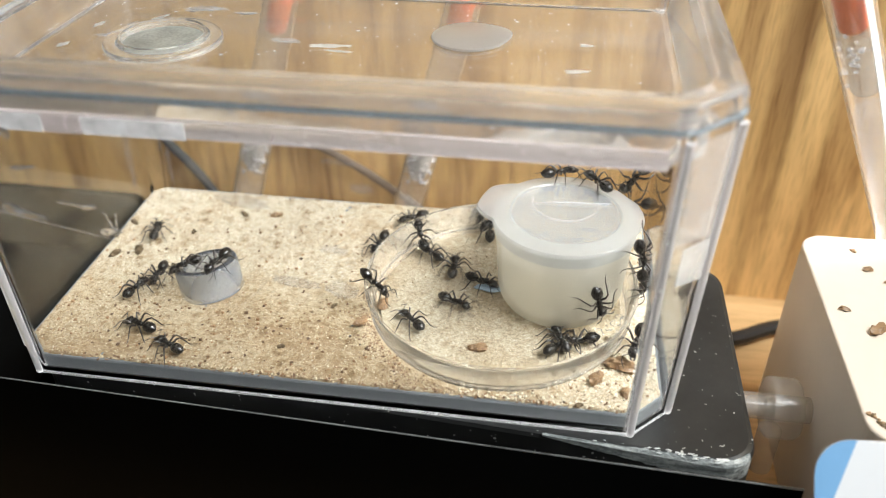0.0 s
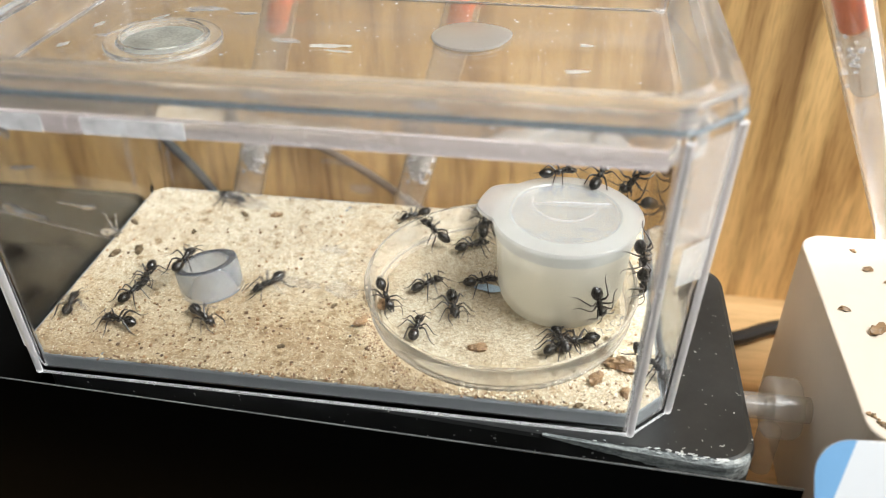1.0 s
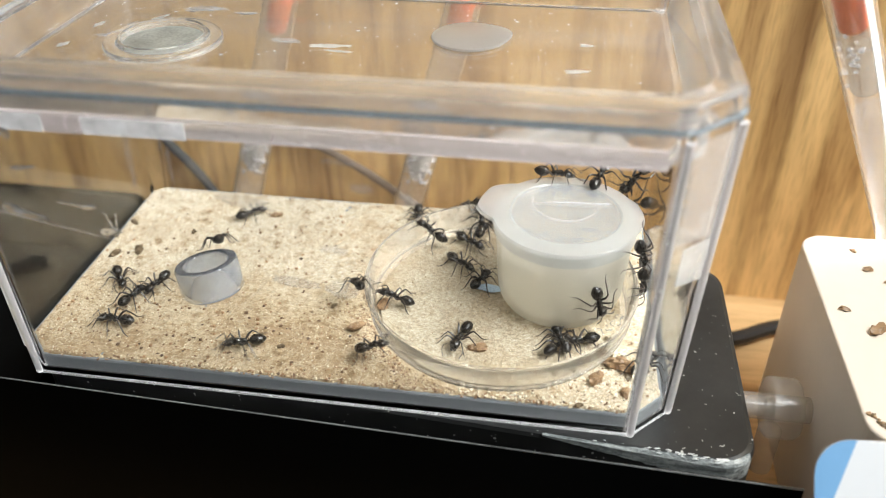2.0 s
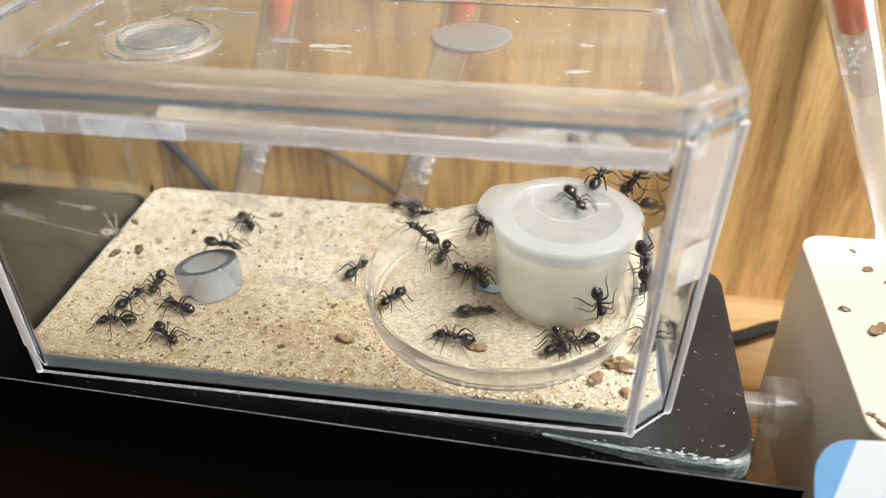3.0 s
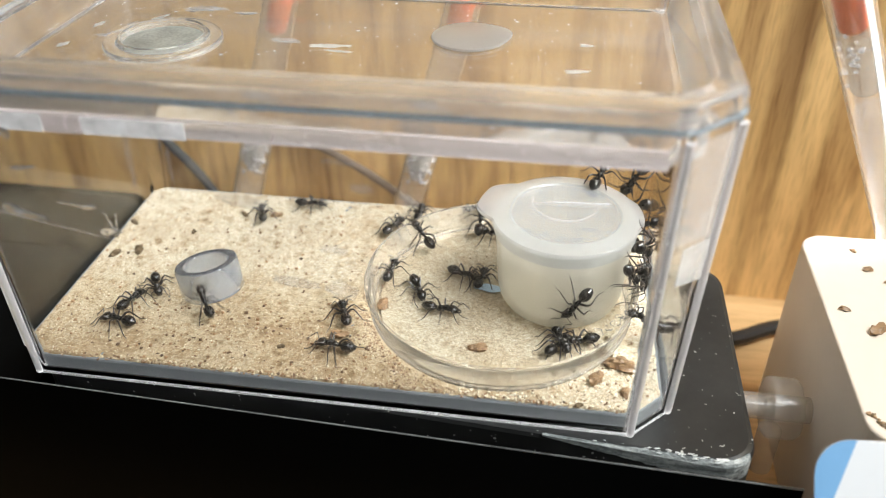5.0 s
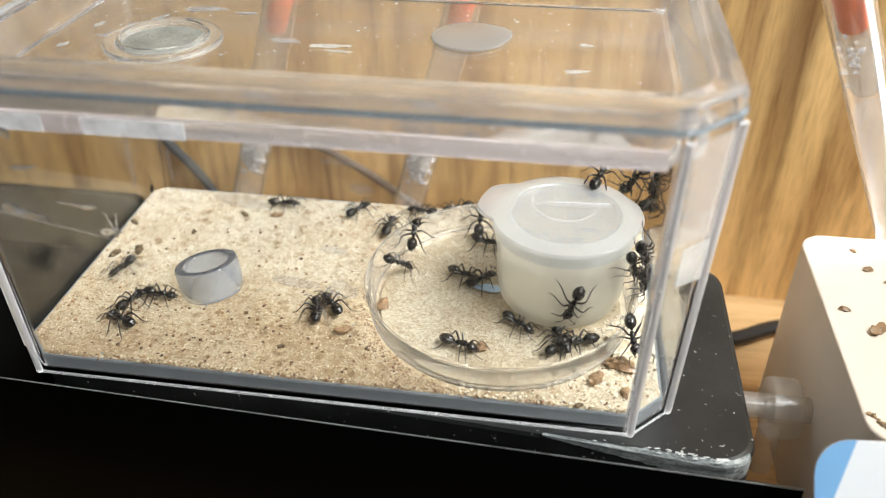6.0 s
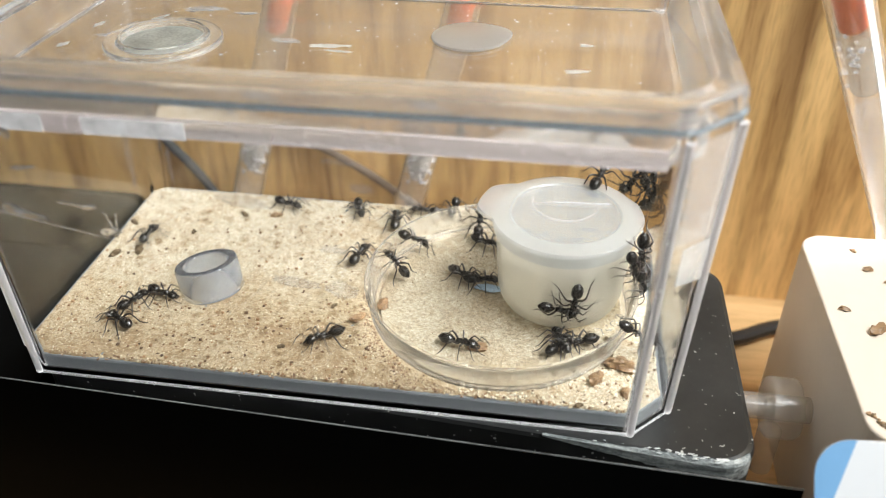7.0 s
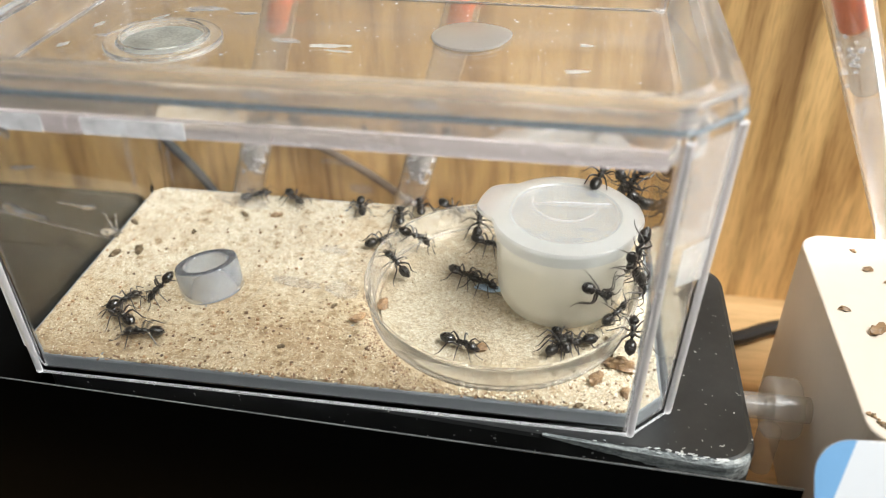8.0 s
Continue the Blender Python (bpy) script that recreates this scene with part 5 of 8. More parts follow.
    walk(ANTS[4], [(0, at(5.5, 47.3, 4.9, 0, 0, 105)), (0.1, at(4.4, 51.5, 4.9, 0, 0, 107)), (0.2, at(3.1, 54.7, 4.9, 0, 0, 104)), (0.3, at(2.1, 57.4, 4.9, 0, 0, 92)), (0.4, at(2.3, 60.4, 4.9, 0, 0, 69)), (0.5, at(4, 63.1, 4.9, 0, 0, 43)), (0.6, at(7.5, 64.6, 4.9, 0, 0, 22)), (0.7, at(11.8, 65.2, 4.9, 0, 0, 10)), (0.8, at(15.5, 65.4, 4.9, 0, 0, 4)), (0.9, at(17.6, 65.5, 4.9, 0, 0, -3)), (1, at(18.8, 65.6, 4.9, 0, 0, -15)), (1.1, at(20.2, 65, 4.9, 0, 0, -26)), (1.2, at(21.7, 63.6, 4.9, 0, 0, -14)), (1.3, at(22.7, 62.4, 4.9, 0, 0, 26)), (1.4, at(23.2, 61.8, 4.9, 0, 0, 67)), (1.5, at(23.7, 61.4, 4.9, 0, 0, 84)), (1.6, at(24.6, 60.9, 4.9, 0, 0, 80)), (1.7, at(25.6, 60.2, 4.9, 0, 0, 71)), (1.8, at(26.1, 59.7, 4.9, 0, 0, 62)), (1.9, at(26.3, 59.2, 4.9, 0, 0, 54)), (2, at(26.5, 58.7, 4.9, 0, 0, 45)), (2.1, at(26.6, 58.2, 4.9, 0, 0, 36)), (2.2, at(26.8, 57.7, 4.9, 0, 0, 27)), (2.3, at(27, 57.2, 4.9, 0, 0, 18)), (2.4, at(27.1, 56.7, 4.9, 0, 0, 10)), (2.5, at(27.3, 56.2, 4.9, 0, 0, 1)), (2.6, at(27.4, 55.7, 4.9, 0, 0, -8)), (2.7, at(27.5, 55.2, 4.9, 0, 0, -17)), (2.8, at(27.5, 54.9, 4.9, 0, 0, -26)), (2.9, at(27.2, 54.8, 4.9, 0, 0, -34)), (3, at(26.8, 54.6, 4.9, 0, 0, -46)), (3.1, at(26.6, 54, 4.9, 0, 0, -64)), (3.2, at(26.4, 53, 4.9, 0, 0, -84)), (3.3, at(26, 51, 4.9, 0, 0, -93)), (3.4, at(25.5, 47.5, 4.9, 0, 0, -90)), (3.5, at(25.9, 42.5, 4.9, 0, 0, -85)), (3.6, at(27.2, 36.8, 8.3, 0, -32, -85)), (3.7, at(27.7, 32.6, 11.7, 0, -1, -90)), (3.8, at(27.2, 30.4, 11.7, 0, 0, -88)), (3.9, at(26.8, 29.5, 11.7, 0, 0, -71)), (4, at(27.3, 28.9, 11.7, 0, 0, -50)), (4.1, at(28.8, 27.9, 11.7, 0, 0, -40)), (4.2, at(30.9, 26.4, 11.7, 0, 13, -42)), (4.3, at(33, 24.5, 11.5, 0, 32, -51)), (4.4, at(35, 21.5, 7.3, 0, 32, -64)), (4.5, at(36.6, 17, 4.9, 0, 0, -83)), (4.6, at(37.3, 13, 4.9, 0, 0, -122)), (4.7, at(36.5, 12.1, 4.9, 0, 0, -173)), (4.8, at(34.6, 14, 4.9, 0, 0, -213)), (4.9, at(32.3, 16.8, 4.9, 0, 0, -227)), (5, at(30.1, 19.4, 7.6, 0, -32, -228)), (5.1, at(27.8, 21.8, 10.2, 0, -32, -226)), (5.2, at(25.7, 23.9, 11.7, 0, -17, -225)), (5.3, at(23.4, 26.1, 11.7, 0, 0, -225)), (5.4, at(20.6, 29, 10.3, 0, 32, -226)), (5.5, at(17, 32.8, 5.1, 0, 4, -226)), (5.6, at(12.9, 37.2, 4.9, 0, 0, -220)), (5.7, at(9.1, 41.1, 4.9, 0, 0, -196)), (5.8, at(6.5, 42.3, 4.9, 0, 0, -156)), (5.9, at(5.4, 38.9, 4.9, 0, 0, -121)), (6, at(4.4, 32, 4.9, 0, 0, -106)), (6.1, at(2.6, 24.4, 4.9, 0, 0, -110)), (6.2, at(0.8, 18.7, 4.9, 0, 0, -138)), (6.3, at(-0.1, 16.3, 4.9, 0, 0, -190)), (6.4, at(-0.2, 17, 4.9, 0, 0, -241)), (6.5, at(0.1, 19.4, 4.9, 0, 0, -275)), (6.6, at(1, 23.1, 4.9, 0, 0, -281)), (6.7, at(2.2, 28.3, 4.9, 0, 0, -280)), (6.8, at(3.1, 34, 4.9, 0, 0, -278)), (6.9, at(3.8, 39.6, 4.9, 0, 0, -275)), (7, at(4.2, 45.8, 4.9, 0, 0, -271)), (7.1, at(4, 52.9, 4.9, 0, 0, -271)), (7.2, at(3.4, 59, 4.9, 0, 0, -282)), (7.3, at(4.1, 62.5, 4.9, 0, 0, -306)), (7.4, at(6.7, 64, 4.9, 0, 0, -331)), (7.5, at(11.1, 64.8, 4.9, 0, 0, -348)), (7.6, at(16.1, 65.2, 4.9, 0, 0, -353)), (7.7, at(20.1, 65.4, 4.9, 0, 0, -350)), (7.8, at(22.5, 65.9, 4.9, 0, 0, -341)), (7.9, at(23.7, 66.6, 4.9, 0, 0, -331)), (8, at(24.7, 67.4, 4.9, 0, 0, -322))])
    stride(ANTS[4], 0.88, 4)
    walk(ANTS[5], [(0, at(24.4, 26, 11.7, 0, 21, -165)), (0.1, at(22.8, 27.6, 11.7, 0, 32, -193)), (0.2, at(20.5, 29.3, 10.1, 0, 32, -194)), (0.3, at(18.7, 29.8, 8.3, 0, 32, -167)), (0.4, at(17.9, 28.9, 5.6, 0, 12, -127)), (0.5, at(17.9, 27.7, 4.9, 0, 0, -88)), (0.6, at(18.3, 26.4, 4.9, 0, 0, -60)), (0.7, at(19.9, 24.9, 5.5, 0, -11, -43)), (0.8, at(22.9, 23, 8.4, 0, -7, -37)), (0.9, at(26.5, 20.6, 7.1, 0, 32, -37)), (1, at(30, 17.4, 4.9, 0, 0, -36)), (1.1, at(33.9, 14, 4.9, 0, 0, -28)), (1.2, at(38.7, 12, 4.9, 0, 0, -14)), (1.3, at(44.6, 11.8, 4.9, 0, 0, -2)), (1.4, at(51, 12.5, 4.9, 0, 0, 4)), (1.5, at(56.6, 13.3, 4.9, 0, 0, 3)), (1.6, at(60.6, 13.5, 4.9, 0, 0, -5)), (1.7, at(63.3, 13, 4.9, 0, 0, -14)), (1.8, at(65.7, 11.9, 5.4, 0, -8, -21)), (1.9, at(68.2, 10.8, 6.4, 0, -25, -21)), (2, at(70.7, 9.8, 7.6, 0, -32, -15)), (2.1, at(73.1, 9, 9.4, 0, -32, 4)), (2.2, at(75, 9.3, 11.8, 0, -25, 32)), (2.3, at(76.3, 11.2, 10.6, 0, 32, 57)), (2.4, at(77.1, 14.1, 8.5, 0, 32, 71)), (2.5, at(77.7, 17, 6, 0, 1, 74)), (2.6, at(78.3, 19.4, 6, 0, 0, 67)), (2.7, at(79.1, 21.3, 6, 0, 0, 53)), (2.8, at(80.9, 23.1, 6, 0, 0, 36)), (2.9, at(84.5, 24.8, 6, 0, 0, 21)), (3, at(89.6, 26, 6, 0, 0, 12)), (3.1, at(94.6, 26.6, 6, 0, 0, 5)), (3.2, at(97.9, 26.7, 6, 0, 0, 2)), (3.3, at(99.2, 26.6, 6, 0, 0, 0)), (3.4, at(103.6, 22.3, 11.1, 90, -29, -15)), (3.5, at(105.6, 21.9, 14.7, 90, -28, -7)), (3.6, at(107.9, 21.8, 18.4, 90, -29, 3)), (3.7, at(108.2, 21.8, 20.7, 90, -51, 4)), (3.8, at(107.8, 21.8, 22, 90, -64, 2)), (3.9, at(107.7, 19.8, 27.9, 90, -75, 2)), (4, at(109.2, 19.9, 31.4, 90, -70, 7)), (4.15, at(112.8, 27.3, 28.2, 0, 0, 58)), (4.3, at(115.9, 28.3, 28.2, 0, 0, 33)), (4.5, at(120.4, 27, 29.9, 90, 31, 58)), (4.7, at(120.4, 27.1, 29.7, 90, 30, 58)), (5.2, at(128.3, 65.5, 9.8, 90, -46, -45)), (5.8, at(129.8, 64, 20, -90, -88, 135)), (6.5, at(129.5, 64.3, 19.9, -90, -83, 135)), (7, at(129.3, 64.6, 19.6, -90, -76, 135)), (7.5, at(128.5, 65.3, 18.3, -90, -80, 135)), (8, at(125.8, 68, 15.2, -90, -21, 135))])
    stride(ANTS[5], 0.92, 5)
    walk(ANTS[6], [(0, at(30.5, 28.3, 11.7, 0, 0, -108)), (0.1, at(30.9, 28.7, 11.7, 0, 0, -125)), (0.2, at(31.2, 29.1, 11.7, 0, 0, -141)), (0.3, at(30.9, 29.3, 11.7, 0, 0, -157)), (0.4, at(29.7, 29.2, 11.7, 0, 0, -168)), (0.5, at(28, 29, 11.7, 0, 0, -172)), (0.6, at(26.2, 28.8, 11.7, 0, 0, -174)), (0.7, at(24.5, 28.6, 11.7, 0, 0, -178)), (0.8, at(23.1, 28.4, 11.7, 0, 29, -191)), (0.9, at(22.5, 28.2, 11.7, 0, 24, -226)), (1, at(23, 27.7, 11.7, 0, -3, -278)), (1.1, at(24.2, 27.3, 11.7, 0, -12, -329)), (1.2, at(26, 27, 11.7, 0, 0, -350)), (1.3, at(27.9, 27.5, 11.7, 0, 0, -342)), (1.4, at(29.6, 28.4, 11.7, 0, 0, -330)), (1.5, at(30.5, 29, 11.7, 0, 0, -315)), (1.6, at(31, 29.2, 11.7, 0, 0, -294)), (1.7, at(31.2, 29.7, 11.7, 0, 0, -271)), (1.8, at(30.7, 31.1, 11.7, 0, 0, -251)), (1.9, at(29.4, 33.3, 11.7, 0, 10, -242)), (2, at(27.9, 35.7, 11.7, 0, 32, -239)), (2.1, at(26.4, 38, 8.3, 0, 32, -238)), (2.2, at(25, 40.4, 4.9, 0, 0, -237)), (2.3, at(23.5, 42.6, 4.9, 0, 0, -230)), (2.4, at(22.3, 44.2, 4.9, 0, 0, -210)), (2.5, at(21.4, 44.9, 4.9, 0, 0, -171)), (2.6, at(20.8, 45, 4.9, 0, 0, -123)), (2.7, at(20.6, 44.2, 4.9, 0, 0, -83)), (2.8, at(22.2, 41.5, 4.9, 0, 0, -57)), (2.9, at(25.7, 37.2, 8.3, 0, -32, -36)), (3, at(29.1, 34.6, 11.7, 0, 0, -8)), (3.1, at(31.1, 35.6, 9.8, 0, 32, 17)), (3.2, at(32.7, 37.9, 6.4, 0, 25, 21)), (3.3, at(35.5, 38.4, 4.9, 0, 0, 11)), (3.4, at(40.2, 37.6, 4.9, 0, 0, 8)), (3.5, at(46, 38.2, 4.9, 0, 0, 18)), (3.6, at(52, 41.5, 4.9, 0, 0, 32)), (3.7, at(57.3, 46, 4.9, 0, 0, 43)), (3.8, at(61.1, 50.3, 4.9, 0, 0, 52)), (3.9, at(63.5, 53.9, 4.9, 0, 0, 59)), (4, at(64.8, 56.7, 4.9, 0, 0, 63)), (4.1, at(65.4, 58.3, 4.9, 0, 0, 64)), (4.2, at(65.6, 58.8, 4.9, 0, 0, 62)), (4.4, at(65.6, 58.6, 4.9, 0, 0, 59)), (4.5, at(65.5, 58.4, 4.9, 0, 0, 59)), (4.6, at(65.4, 58.2, 4.9, 0, 0, 60)), (4.8, at(65.1, 58, 4.9, 0, 0, 63)), (5, at(64.9, 57.9, 4.9, 0, 0, 67)), (5.2, at(64.6, 57.9, 4.9, 0, 0, 70)), (5.4, at(64.4, 57.8, 4.9, 0, 0, 74)), (5.6, at(64.1, 57.8, 4.9, 0, 0, 78)), (5.9, at(63.8, 57.8, 4.9, 0, 0, 83)), (6.2, at(63.6, 58, 4.9, 0, 0, 89)), (6.4, at(63.5, 58.2, 4.9, 0, 0, 93)), (6.5, at(63.6, 58.4, 4.9, 0, 0, 94)), (6.6, at(63.8, 58.8, 4.9, 0, 0, 95)), (6.7, at(64, 59.4, 4.9, 0, 0, 95)), (6.8, at(64.3, 60, 4.9, 0, 0, 96)), (6.9, at(64.6, 60.5, 4.9, 0, 0, 96)), (7, at(64.8, 60.9, 4.9, 0, 0, 97)), (7.2, at(65.1, 60.9, 4.9, 0, 0, 98)), (7.6, at(65.4, 61.1, 4.9, 0, 0, 99)), (7.7, at(65.5, 61.5, 4.9, 0, 0, 100)), (7.8, at(65.5, 62, 4.9, 0, 0, 100)), (7.9, at(65.5, 62.4, 4.9, 0, 0, 101)), (8, at(65.5, 62.8, 4.9, 0, 0, 101))])
    stride(ANTS[6], 0.97, 6)
    walk(ANTS[7], [(0, at(63, 50.2, 4.9, 0, 0, -99)), (0.1, at(61.5, 50.7, 4.9, 0, 0, -105)), (0.2, at(60.7, 50.5, 4.9, 0, 0, -110)), (0.3, at(60.1, 49.3, 4.9, 0, 0, -117)), (0.4, at(59.2, 47.4, 4.9, 0, 0, -124)), (0.5, at(57.4, 45.2, 4.9, 0, 0, -133)), (0.6, at(54.9, 43, 4.9, 0, 0, -140)), (0.7, at(51.7, 40.9, 4.9, 0, 0, -141)), (0.8, at(48.2, 38.1, 4.9, 0, 0, -138)), (0.9, at(44.4, 34.5, 4.9, 0, 0, -132)), (1, at(41.1, 30.6, 4.9, 0, 0, -123)), (1.1, at(39.2, 27.1, 4.9, 0, 0, -113)), (1.2, at(38.6, 24.4, 4.9, 0, 0, -101)), (1.3, at(38.3, 22, 4.9, 0, 0, -90)), (1.4, at(38.5, 18.6, 4.9, 0, 0, -78)), (1.5, at(39.7, 14.7, 4.9, 0, 0, -66)), (1.6, at(41.8, 11.3, 4.9, 0, 0, -56)), (1.7, at(43.6, 9.7, 4.9, 0, 0, -60)), (1.8, at(44, 9.5, 4.9, 0, 0, -85)), (1.9, at(43.4, 9.8, 4.9, 0, 0, -123)), (2, at(42.5, 10.3, 4.9, 0, 0, -162)), (2.1, at(41.3, 10.9, 4.9, 0, 0, -190)), (2.2, at(39.8, 11.6, 4.9, 0, 0, -203)), (2.3, at(38, 12.4, 4.9, 0, 0, -205)), (2.4, at(36.2, 13.3, 4.9, 0, 0, -205)), (2.5, at(34.3, 14.2, 4.9, 0, 0, -205)), (2.6, at(32.4, 15.1, 4.9, 0, 0, -205)), (2.7, at(30.4, 16.1, 4.9, 0, 0, -206)), (2.8, at(28.1, 17.1, 4.9, 0, 0, -207)), (2.9, at(25.6, 18.4, 4.9, 0, 0, -209)), (3, at(23.9, 19.5, 4.9, 0, 0, -199)), (3.1, at(23.5, 20, 5.9, 0, 17, -164)), (3.2, at(24, 20.1, 8.3, 0, 32, -112)), (3.3, at(25.1, 20, 7, 0, 32, -60)), (3.4, at(26.7, 19.2, 5, 0, 2, -36)), (3.5, at(28.8, 17.4, 4.9, 0, 0, -33)), (3.6, at(32.1, 14.7, 4.9, 0, 0, -27)), (3.7, at(37.5, 12.3, 4.9, 0, 0, -16)), (3.8, at(44.8, 11.3, 4.9, 0, 0, -7)), (3.9, at(52.7, 11.4, 4.9, 0, 0, -2)), (4, at(59.4, 11.6, 4.9, 0, 0, 11)), (4.1, at(63.3, 11.4, 4.9, 0, 0, 51)), (4.2, at(64.2, 11.5, 4.9, 0, 0, 101)), (4.3, at(63.8, 12.5, 4.9, 0, 0, 120)), (4.4, at(63.1, 14.4, 4.9, 0, 0, 111)), (4.5, at(62.4, 16.7, 4.9, 0, 0, 102)), (4.6, at(62.1, 18.9, 4.9, 0, 0, 98)), (4.7, at(62, 20.7, 5.2, 0, -5, 98)), (4.8, at(61.8, 21.7, 5, 0, -3, 102)), (4.9, at(61.4, 22.2, 4.9, 0, 0, 108)), (5, at(60.9, 22.5, 4.9, 0, 0, 115)), (5.1, at(60.4, 22.9, 4.9, 0, 0, 122)), (5.2, at(59.9, 23.2, 4.9, 0, 0, 129)), (5.3, at(59.4, 23.6, 4.9, 0, 0, 136)), (5.4, at(58.9, 23.8, 4.9, 0, 0, 143)), (5.5, at(58.5, 24.1, 4.9, 0, 0, 150)), (5.6, at(58.2, 24.3, 4.9, 0, 0, 157)), (5.7, at(57.8, 24.5, 4.9, 0, 0, 162)), (5.8, at(57.5, 24.6, 4.9, 0, 0, 161)), (5.9, at(57.3, 24.8, 4.9, 0, 0, 150)), (6, at(57.3, 25.2, 4.9, 0, 0, 132)), (6.1, at(57.5, 25.7, 4.9, 0, 0, 113)), (6.2, at(57.8, 26.4, 4.9, 0, 0, 95)), (6.3, at(58.1, 27.6, 4.9, 0, 0, 83)), (6.4, at(58.6, 29.3, 4.9, 0, 0, 80)), (6.5, at(59, 31.9, 4.9, 0, 0, 84)), (6.6, at(59.3, 35.4, 4.9, 0, 0, 89)), (6.7, at(59.2, 39.1, 4.9, 0, 0, 92)), (6.8, at(58.9, 41.9, 4.9, 0, 0, 91)), (6.9, at(58.8, 43.6, 4.9, 0, 0, 86)), (7, at(59, 44.5, 4.9, 0, 0, 79)), (7.1, at(59.6, 45.3, 4.9, 0, 0, 72)), (7.2, at(60.1, 46.3, 4.9, 0, 0, 68)), (7.3, at(60.6, 47.5, 4.9, 0, 0, 65)), (7.4, at(61.2, 48.7, 4.9, 0, 0, 62)), (7.5, at(61.8, 49.7, 4.9, 0, 0, 58)), (7.6, at(62.2, 50.2, 4.9, 0, 0, 53)), (7.7, at(62.4, 50.5, 4.9, 0, 0, 49)), (7.8, at(62.6, 50.6, 4.9, 0, 0, 45)), (7.9, at(62.8, 50.8, 4.9, 0, 0, 41)), (8, at(63, 51, 4.9, 0, 0, 40))])
    stride(ANTS[7], 0.96, 7)
